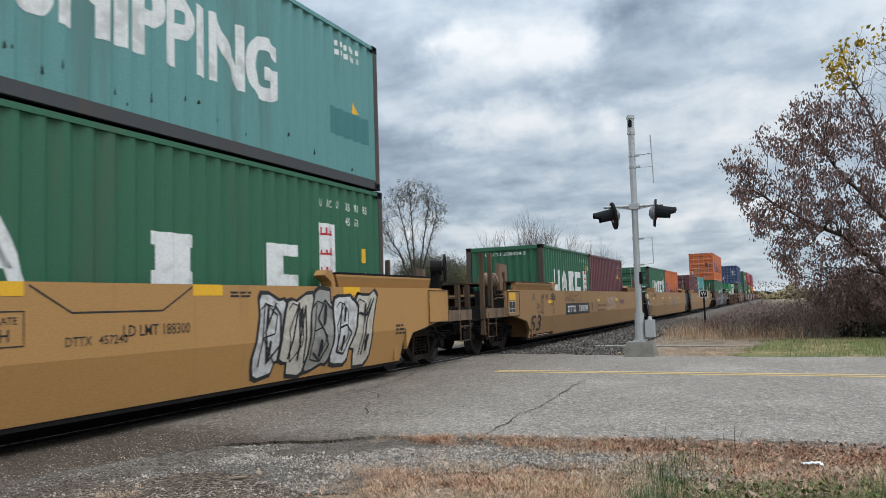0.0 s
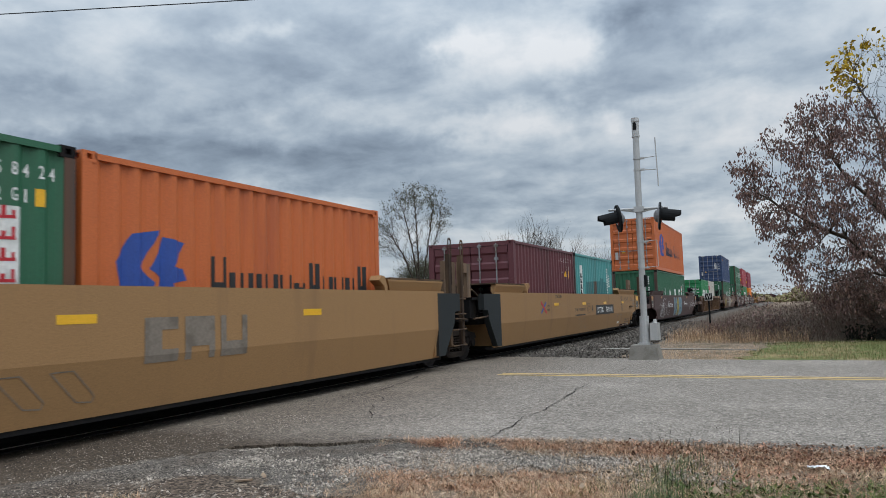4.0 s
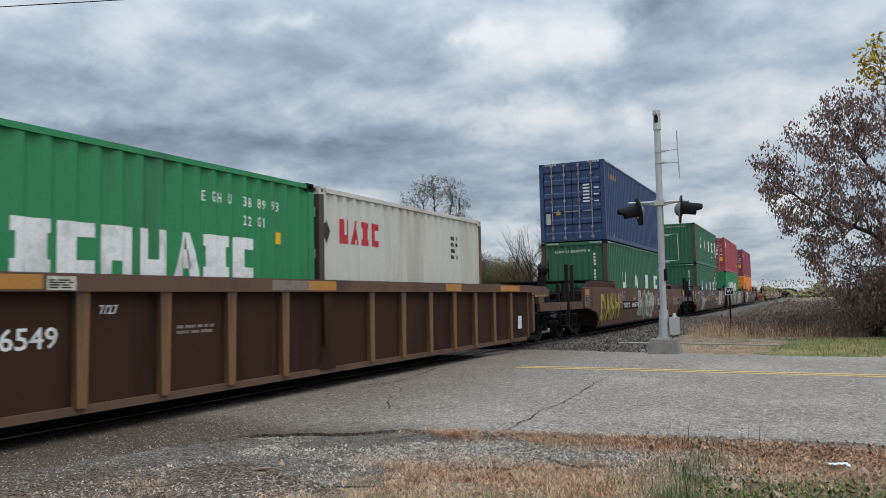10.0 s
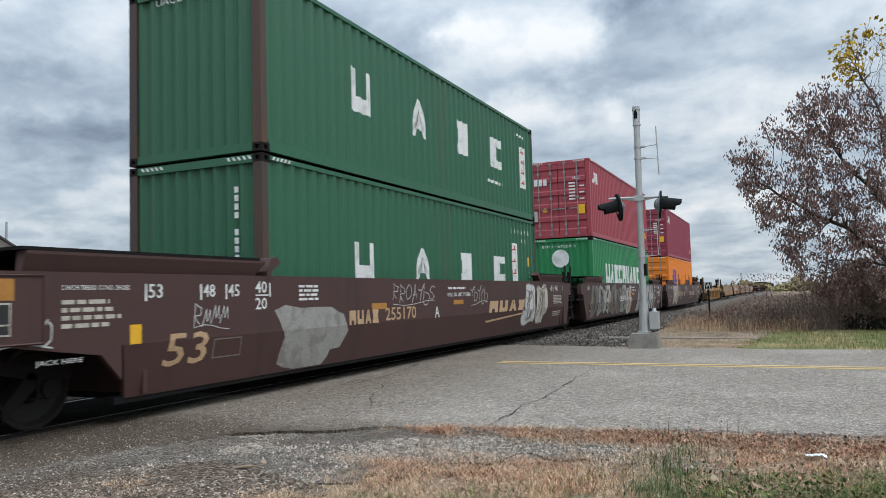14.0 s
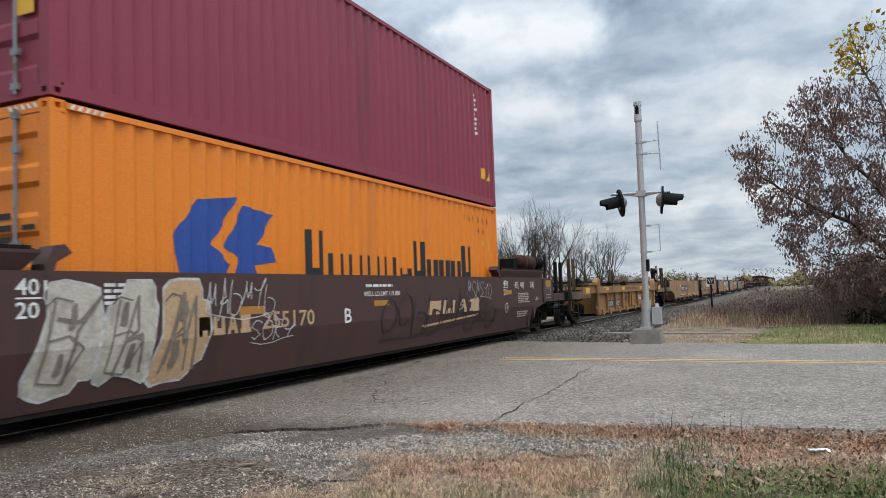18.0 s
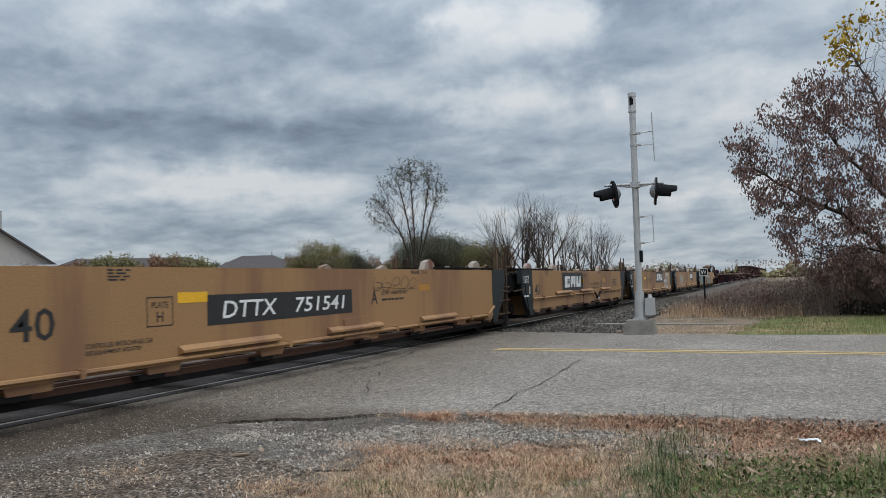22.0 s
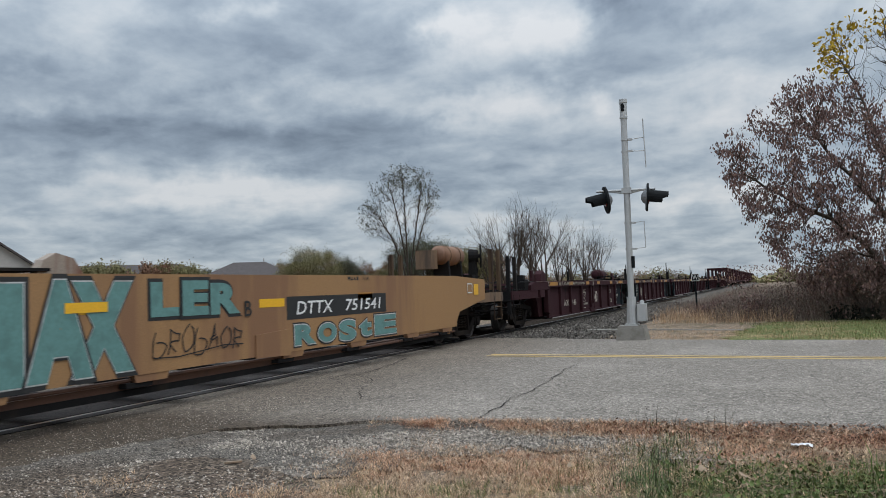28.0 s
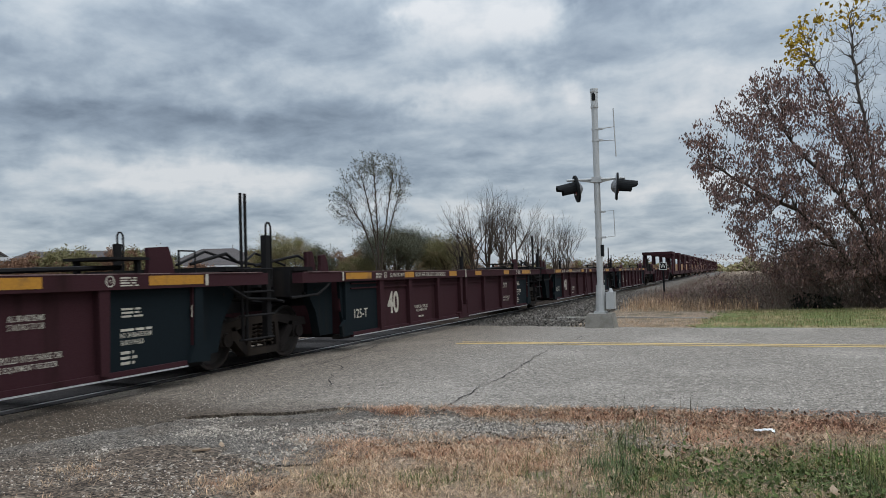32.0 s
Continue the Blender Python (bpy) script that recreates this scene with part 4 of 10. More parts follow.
def container_meshes(length, height, mat, doors):
    half, w = length / 2, 1.219
    a, b = -half + 0.13, half - 0.13
    p = (b - a) / round((b - a) / PITCH)
    out = []
    for s in (1, -1):
        m = Mesh()
        corrugated(m, [(y, wave(y, a, b - 1e-6, p, DEPTH)) for y in wave_breaks(a, b)], 0.15, height - 0.07, lambda y, d, z: (s * (w - 0.012 - d), y, z))
        out.append(("side_panel", m, mat))
    for k in (1, -1):
        if doors and k == -1:
            continue
        m = Mesh()
        corrugated(m, [(x, wave(x, -1.05, 1.05 - 1e-6, 0.2333, 0.045)) for x in wave_breaks(-1.05, 1.05, 0.2333)], 0.12, height - 0.12, lambda x, d, z: (x, k * (half - 0.03 - d), z))
        out.append(("end_panel", m, mat))
    m = Mesh()
    corrugated(m, [(y, wave(y, a, b - 1e-6, 0.21 * 1.0, 0.02)) for y in wave_breaks(a, b, 0.21)], -1.15, 1.15, lambda y, d, x: (x, y, height - 0.01 - d))
    out.append(("roof_panel", m, mat))
    f = Mesh()
    for s in (1, -1):
        x0, x1 = sorted((s * (w - 0.07), s * w))
        f.box(x0, x1, -half + 0.16, half - 0.16, height - 0.08, height - 0.015)
        x0, x1 = sorted((s * (w - 0.06), s * (w - 0.004)))
        out.append(("bottom_rail", Mesh().box(x0, x1, -half + 0.16, half - 0.16, 0.01, 0.165), {"teal": "slate"}.get(mat, mat)))
        for k in (1, -1):
            x0, x1 = sorted((s * (w - 0.15), s * (w - 0.002)))
            y0, y1 = sorted((k * (half - 0.13), k * (half - 0.002)))
            out.append(("corner_post", Mesh().box(x0, x1, y0, y1, 0.11, height - 0.11), {"teal": "post", "green": "post", "cream": "post", "turq": "post"}.get(mat, mat)))
    for k in (1, -1):
        y0, y1 = sorted((k * (half - 0.12), k * (half - 0.006)))
        f.box(-w + 0.16, w - 0.16, y0, y1, height - 0.12, height - 0.01)
        f.box(-w + 0.16, w - 0.16, y0, y1, 0.01, 0.13)
    out.append(("frame", f, mat))
    fl = Mesh().box(-w + 0.06, w - 0.06, -half + 0.1, half - 0.1, 0.12, 0.15)
    out.append(("floor", fl, "black"))
    return out


def corner_mesh(mat):
    """A cast corner block with a lifting hole sunk into each of its four sides."""
    m = Mesh()
    hx, hy, h = 0.081, 0.089, 0.118
    m.add([(-hx, -hy, 0), (hx, -hy, 0), (hx, hy, 0), (-hx, hy, 0), (-hx, -hy, h), (hx, -hy, h), (hx, hy, h), (-hx, hy, h)], [(3, 2, 1, 0), (4, 5, 6, 7)])
    for place, w in ((lambda a, d, z: (hx - d, a, z), hy), (lambda a, d, z: (d - hx, a, z), hy), (lambda a, d, z: (a, hy - d, z), hx), (lambda a, d, z: (a, d - hy, z), hx)):
        o = [(-w, 0.0), (w, 0.0), (w, h), (-w, h)]
        q = [(-0.034, 0.032), (0.034, 0.032), (0.034, 0.088), (-0.034, 0.088)]
        m.add([place(a, 0.0, z) for a, z in o] + [place(a, 0.0, z) for a, z in q] + [place(a, 0.05, z) for a, z in q],
              [(i, (i + 1) % 4, 4 + (i + 1) % 4, 4 + i) for i in range(4)] + [(4 + i, 4 + (i + 1) % 4, 8 + (i + 1) % 4, 8 + i) for i in range(4)] + [(8, 9, 10, 11)])
    return m.data("corner_casting", mat)


def container(u, z, length, height, mat, label, doors=True, name="shipping_container"):
    """A steel box on the train; its left end is towards the camera's end of the train, u metres along."""
    mid = u + length / 2
    ob = thing(name, label, "container", rail_pose(mid, z), "containers on the train")
    ride(ob, mid)
    ob["high"] = height
    for nm, m, mt in container_meshes(length, height, mat, doors):
        part(nm, m, mt, ob)
    half = length / 2
    me = shared(("cast", mat), lambda: corner_mesh("black" if mat in ("green", "teal", "ever", "turq") else mat))
    for s in (1, -1):
        for k in (1, -1):
            for zz in (0.0, height - 0.118):
                part("corner_casting", me, None, ob, at=pose(s * (1.219 - 0.081), k * (half - 0.089), zz))
    if doors:
        door_end(ob, -half, height, mat)
    return ob


def door_end(ob, y, height, mat):
    """Two door leaves with pressed panels, four locking bars with keepers and handles, hinges."""
    for s in (-1, 1):
        x0, x1 = sorted((s * 0.012, s * 1.06))
        # one pressed sheet: flat rails at the top and foot, five shallow swages between
        line_ = [(y + 0.06, height - 0.13), (y + 0.06, 0.13), (y + 0.012, 0.13)]
        n = 5
        for i in range(n):
            z0 = 0.24 + (height - 0.46) * i / n
            z1 = z0 + (height - 0.46) / n
            line_ += [(y + 0.012, z0 + 0.05), (y + 0.046, z0 + 0.10), (y + 0.046, z1 - 0.14), (y + 0.012, z1 - 0.09)]
        m = Mesh().prism(line_ + [(y + 0.012, height - 0.13)], x0 + (0.0 if s > 0 else 0.012), x1 - (0.012 if s > 0 else 0.0))
        d = part("door", m, mat, ob)
        for x in (s * 0.27, s * 0.74):
            b = Mesh().tube((x, y - 0.012, 0.06), (x, y - 0.012, height - 0.06), 0.02, n=8)
            for zz in (0.10, 0.45, height * 0.5, height - 0.5, height - 0.16):
                b.box(x - 0.05, x + 0.05, y - 0.03, y + 0.02, zz, zz + 0.07)
            part("locking_bar", b, "bar_steel", d)
            part("door_handle", Mesh().box(min(x, x - s * 0.33), max(x, x - s * 0.33), y - 0.035, y - 0.018, 1.06, 1.10), "bar_steel", d)
        for i in range(4):
            zz = 0.3 + i * (height - 0.75) / 3
            part("hinge", Mesh().box(min(s * 1.05, s * 1.15), max(s * 1.05, s * 1.15), y + 0.0, y + 0.03, zz, zz + 0.14), mat, d)


def on_side(length):
    """Lays painted shapes into the pleats of a container's side."""
    a, b = -length / 2 + 0.13, length / 2 - 0.13
    p = (b - a) / round((b - a) / PITCH)
    brk = wave_breaks(a, b)

    def warp(m):
        bm = bmesh.new()
        vs = [bm.verts.new(v) for v in m.v]
        for f in m.f:
            try:
                bm.faces.new([vs[i] for i in f])
            except ValueError:
                pass
        y0, y1 = min(v[1] for v in m.v), max(v[1] for v in m.v)
        for y in brk:
            if y0 < y < y1:
                bmesh.ops.bisect_plane(bm, geom=bm.verts[:] + bm.edges[:] + bm.faces[:], plane_co=(0, y, 0), plane_no=(0, 1, 0))
        bm.verts.index_update()
        r = Mesh()
        r.v = [(1.219 - 0.012 - wave(v.co.y, a, b - 1e-6, p, DEPTH) + 0.003, v.co.y, v.co.z) for v in bm.verts]
        r.f = [tuple(v.index for v in f.verts) for f in bm.faces]
        bm.free()
        return r
    return warp


def side_text(ob, length, text, y, z, h, w=None, mat="white", name="lettering", bold=0.01):
    part(name, on_side(length)(paint_text(Mesh(), text, y, z, h, w, bold=bold)), mat, ob)


def side_blocks(ob, length, y, z, w, h, n, mat="white", thick=0.28, kind=0):
    warp = on_side(length)
    blocks(ob, y, z, w, h, n, 0, mat, "emblem_block", thick, 0.0, warp, kind)


def side_shape(ob, length, outline, mat, name="emblem"):
    part(name, on_side(length)(quad_on(Mesh(), outline, 0)), mat, ob)


def spaced_blocks(ob, length, centres, z, w, h, mat="white", thick=0.27):
    """Widely set block shapes, one by one."""
    for i, c in enumerate(centres):
        side_blocks(ob, length, c - w / 2, z, w, h, 1, mat, thick, i % 4)


def on_car(m, layer=1, crease=0.80, lean=0.10, foot=0.25):
    """Lays painted shapes on a creased well side."""
    bm = bmesh.new()
    vs = [bm.verts.new(v) for v in m.v]
    for f in m.f:
        try:
            bm.faces.new([vs[i] for i in f])
        except ValueError:
            pass
    z = [v[2] for v in m.v]
    if min(z) < crease < max(z):
        bmesh.ops.bisect_plane(bm, geom=bm.verts[:] + bm.edges[:] + bm.faces[:], plane_co=(0, 0, crease), plane_no=(0, 0, 1))
    bm.verts.index_update()
    r = Mesh()
    for v in bm.verts:
        x = 1.47 if v.co.z >= crease else 1.47 - lean * (crease - v.co.z) / (crease - foot)
        r.v.append((x + 0.0025 * layer + v.co.x, v.co.y, v.co.z))
    r.f = [tuple(v.index for v in f.verts) for f in bm.faces]
    bm.free()
    return r


def flat(m, layer=1, x=1.47):
    r = Mesh()
    r.v, r.f = [(x + 0.0025 * layer + a, b, c) for a, b, c in m.v], list(m.f)
    return r


def rect(y0, z0, y1, z1):
    return [(y0, z0), (y1, z0), (y1, z1), (y0, z1)]


def mark(car, outline, mat, name="painted_panel", layer=1, lay=on_car, label=""):
    return part(name, lay(quad_on(Mesh(), outline, 0), layer), mat, car, label)


def write(car, text, y, z, h, w=None, mat="black_ink", layer=1, lay=on_car, slant=0.0, bold=0.01):
    return part("stencil", lay(paint_text(Mesh(), text, y, z, h, w, 0, slant, bold), layer), mat, car)


def small_print(car, y, z, w, h, rows, mat="black_ink", lay=on_car, layer=1):
    m = Mesh()
    rnd = random.Random(int(y * 97) + rows)
    for i in range(rows):
        zz = z + h - (i + 1) * h / rows
        a = y
        end = y + w * rnd.uniform(0.75, 1.0)
        while a < end:
            ww = rnd.uniform(0.06, 0.2)
            quad_on(m, rect(a, zz, min(a + ww, end), zz + h / rows * 0.55), 0)
            a += ww + 0.03
    return part("small_print", lay(m, layer), mat, car)


def frame_box(car, y0, z0, y1, z1, t, mat, lay=on_car, layer=1):
    m = Mesh()
    for o in (rect(y0, z0, y1, z0 + t), rect(y0, z1 - t, y1, z1), rect(y0, z0, y0 + t, z1), rect(y1 - t, z0, y1, z1)):
        quad_on(m, o, 0)
    return part("plate_mark", lay(m, layer), mat, car)


def name_blocks(car, y, z, w, h, n, mat, lay=on_car, layer=2, thick=0.30, slant=0.0):
    """A trade mark as plain upright blocks."""
    m = Mesh()
    step = w / n
    for i in range(n):
        a, b = y + step * i, y + step * (i + 0.82)
        for o in slab(a, b, z, h, thick, (i + n) % 5):
            quad_on(m, [(p + slant * (q - z), q) for p, q in o], 0)
    return part("emblem_block", lay(m, layer), mat, car)


def ribbon(points, w, lift=0.0):
    """A painted stroke; each piece lies a hair over the one before it."""
    m = Mesh()
    for i, ((a, b), (c, d)) in enumerate(zip(points, points[1:])):
        l = math.hypot(c - a, d - b) or 1
        nx, ny = -(d - b) / l * w / 2, (c - a) / l * w / 2
        quad_on(m, [(a - nx, b - ny), (c - nx, d - ny), (c + nx, d + ny), (a + nx, b + ny)], lift + 0.00006 * i)
    return m


GLYPHS = (
    ((0.0, 0.1), (0.3, 1.0), (0.5, 0.35), (0.7, 0.95), (1.0, 0.0)),
    ((0.1, 0.95), (0.05, 0.05), (0.6, 0.0), (0.95, 0.4), (0.55, 0.55), (0.1, 0.5)),
    ((0.9, 0.85), (0.4, 1.0), (0.05, 0.7), (0.5, 0.5), (0.9, 0.25), (0.5, 0.0), (0.0, 0.15)),
    ((0.15, 0.0), (0.1, 1.0), (0.8, 0.8), (0.75, 0.5), (0.15, 0.45), (1.0, 0.0)),
    ((0.5, 1.0), (0.05, 0.55), (0.35, 0.05), (0.9, 0.3), (0.8, 0.8), (0.45, 0.95)),
    ((0.0, 0.75), (0.55, 0.7), (1.0, 1.0), (0.55, 0.6), (0.45, 0.0)),
    ((0.1, 0.0), (0.45, 1.0), (0.6, 0.55), (0.2, 0.4), (0.75, 0.5), (0.9, 0.0)),
)


def scrawl(car, y0, z0, y1, z1, n, mat, seed, w=0.02, lay=on_car, layer=3, curl=0.5):
    """A quick sprayed tag nobody can read: slanted hooked strokes side by side under one long flourish."""
    rnd = random.Random(seed)
    m = Mesh()
    step = (y1 - y0) / n
    for i in range(n):
        g = GLYPHS[rnd.randrange(len(GLYPHS))]
        hh = (z1 - z0) * rnd.uniform(0.6, 1.0)
        base = z0 + (z1 - z0 - hh) * rnd.random()
        pts = []
        for (a, b), (c, d) in zip(g, g[1:]):
            for f in (0.0, 0.33, 0.67):
                bow = curl * 0.18 * math.sin(math.pi * f)
                p, q = a + (c - a) * f + bow * (d - b), b + (d - b) * f - bow * (c - a)
                pts.append((y0 + step * (i + 1.05 * p + 0.25 * (q - 0.5)), base + hh * q))
        q = ribbon([(max(y0, min(y1, a)), max(z0, min(z1, b))) for a, b in pts], w * 0.75, 0.0009 * i)
        m.add(q.v, q.f)
    q = ribbon([(y0 + (y1 - y0) * f, z0 + (z1 - z0) * (0.12 + 0.10 * math.sin(5 * f + seed))) for f in (0.0, 0.25, 0.5, 0.75, 1.0)], w * 0.6, 0.0009 * n)
    m.add(q.v, q.f)
    return part("sprayed_tag", lay(m, layer), mat, car)


def blob(cy, cz, w, h, rnd, n=18, lean=0.0, grow=0.0):
    """A swollen letter-like outline."""
    out = []
    p = 0.55
    for i in range(n):
        a = 2 * math.pi * i / n
        c, s = math.cos(a), math.sin(a)
        x, z = math.copysign(abs(c) ** p, c), math.copysign(abs(s) ** p, s)
        j = 1 + 0.16 * math.sin(3 * a + rnd[0]) + 0.10 * math.sin(5 * a + rnd[1])
        zz = z * (h / 2 + grow) * min(j, 1.08)
        out.append((cy + x * (w / 2 + grow) * j + lean * zz, cz + zz))
    return out


def graffiti(car, y0, z0, y1, z1, n, fills, line, seed, lay=on_car, lean=0.15, tint=None, edge=0.045, slits=True):
    """A big sprayed piece: overlapping swollen shapes with a dark outline, fill and inner marks."""
    rnd = random.Random(seed)
    step = (y1 - y0) / n
    for i in range(n):
        r = (rnd.uniform(0, 6), rnd.uniform(0, 6))
        h = (z1 - z0) * rnd.uniform(0.84, 0.98)
        cy, cz = y0 + step * (i + 0.5), (z0 + z1) / 2 + rnd.uniform(-0.02, 0.02)
        w = step * rnd.uniform(0.95, 1.15)
        part("graffiti_outline", lay(quad_on(Mesh(), blob(cy, cz, w, h, r, lean=lean, grow=edge), 0), 1 + i % 2 * 2), line, car)
        part("graffiti_fill", lay(quad_on(Mesh(), blob(cy, cz, w - 0.02, h - 0.02, r, lean=lean), 0), 2 + i % 2 * 2), fills[i % len(fills)], car)
        if slits:
            m = Mesh()
            for f in range(2):
                yy, zz = cy + step * rnd.uniform(-0.16, 0.16), cz + h * (0.2 - 0.42 * f)
                quad_on(m, blob(yy, zz, step * rnd.uniform(0.08, 0.16), h * rnd.uniform(0.16, 0.30), r, 10, lean), 0)
            q = ribbon([(cy - w * 0.35, cz + h * 0.30), (cy - w * 0.2, cz + h * 0.38), (cy + w * 0.05, cz + h * 0.34)], 0.018)
            m.add(q.v, q.f)
            for f in range(2):
                g = GLYPHS[rnd.randrange(len(GLYPHS))]
                q = ribbon([(cy + w * (0.62 * (a - 0.5) + 0.12 * (f - 0.5)) + lean * h * (b - 0.5) * 0.8, cz + h * 0.78 * (b - 0.5)) for a, b in g], 0.020 + 0.012 * f, 0.0009 * (f + 1))
                m.add(q.v, q.f)
            part("graffiti_mark", lay(m, 6), "tan_fill" if line == "white_spray" else line, car)


def sprayed_letters(car, text, spans, z0, z1, fills, seed, lay=on_car, line="black_ink", rim="white_spray", edge=0.05, bold=0.05, slant=0.0, base=1):
    """Big sprayed letters: dark surround, thin pale rim and a fill, each letter a little out of line. spans: from and to along the car."""
    rnd = random.Random(seed)
    for i, (ch, (a, b)) in enumerate(zip(text, spans)):
        lo, hi = z0 + rnd.uniform(0, 0.05), z1 - rnd.uniform(0, 0.06)
        for j, (grow, mat_, name) in enumerate(((edge, line, "graffiti_outline"), (0.014, rim, "graffiti_rim"), (0.0, fills[i % len(fills)], "graffiti_fill"))):
            if mat_ is None:
                continue
            m = paint_text(Mesh(), ch, a - grow, lo - grow, hi - lo + 2 * grow, b - a + 2 * grow, 0.0, slant, min(0.085, bold + grow * (0.4 if j == 0 else 0.6)))
            part(name, lay(m, base + i % 2 * 3 + j), mat_, car)


# ---- the cars, from the near end of the train to the far end ----
def end_plates(car, y, mat):
    """What an end box carries: a reflector over a framed data board, and a small white card beside it."""
    lay = lambda m, q: flat(m, q, 1.494)
    tan = mat == "tan_aged"
    mark(car, rect(y - 0.22, 1.27, y + 0.26, 1.46), "reflect" if tan else "dull_orange", "reflector", 1, lay)
    mark(car, rect(y - 0.24, 0.97, y + 0.22, 1.24), "black_ink", "data_board", 1, lay)
    frame_box(car, y - 0.25, 0.96, y + 0.23, 1.25, 0.016, "pale_fill", lay, 2)
    frame_box(car, y - 0.02, 0.97, y + 0.0, 1.24, 0.009, "pale_fill", lay, 2)
    frame_box(car, y - 0.24, 1.05, y + 0.22, 1.065, 0.007, "pale_fill", lay, 2)


def plain_car(u0, u1, ends, mat, label, half, top=1.53, name="well_car", hoods=True, tanks=(0, 0), wheels=(0, 0), tall=(1, 1), gates=(0, 0)):
    """A smooth-sided well car between the truck centres u0 and u1. ends: 'own' or 'joint' at each end."""
    mid = (u0 + u1) / 2
    car = thing(name, label, "well car", rail_pose(mid), "cars of the train")
    ride(car, mid)
    hs = (u1 - u0) / 2
    over = [hs - half, hs - half]
    for s in (1, -1):
        side_sheet(car, s, half, 0.25, top, mat, (0.12, 0.12))
    well_floor(car, half, mat)
    for k, e in ((-1, ends[0]), (1, ends[1])):
        end_wall(car, k * (half - 0.35), k, top - 0.1, mat)
        if hoods:
            hood(car, k * (hs - 3.72), k * (hs - 1.5 if e == "joint" else hs - 0.35), top, top + 0.19, mat)
        if e == "own":
            for s in (1, -1):
                part("end_side", Mesh().prism([(k * half, 0.45), (k * (half + 0.25), 0.72), (k * (hs - 0.05), 0.88), (k * (hs + 0.35), 0.95), (k * (hs + 0.35), top - 0.08), (k * (hs + 0.1), top), (k * half, top)], *sorted((s * 1.40, s * 1.4695))), mat, car)
                part("end_box", Mesh().box(*sorted((s * 1.40, s * 1.492)), *sorted((k * (hs - 0.51), k * (hs + 0.41))), 0.87, top - 0.03), mat, car)
                part("end_box_edge", Mesh().pipe([(s * 1.494, k * (hs - 0.50), 0.88), (s * 1.494, k * (hs - 0.50), top - 0.04), (s * 1.494, k * (hs + 0.40), top - 0.04), (s * 1.494, k * (hs + 0.40), 0.88), (s * 1.494, k * (hs - 0.50), 0.88)], 0.012, 4), "grime" if mat in ("tan", "tan_aged") else mat, car)
            if mat != "tan":
                end_plates(car, k * hs - 0.05, mat)
            part("end_deck_plate", Mesh().box(-1.40, 1.40, min(k * half, k * (hs + 0.3)), max(k * half, k * (hs + 0.3)), top - 0.14, top - 0.09), mat, car)
            truck(car, k * hs)
            i = (k + 1) // 2
            end_gear(car, k * hs, k, mat, tanks[i], wheels[i], tall[i], gates[i])
        else:
            joint_gear(car, k * hs, k, mat)
            if k == 1:
                truck(car, hs, "shared_truck")
    return car


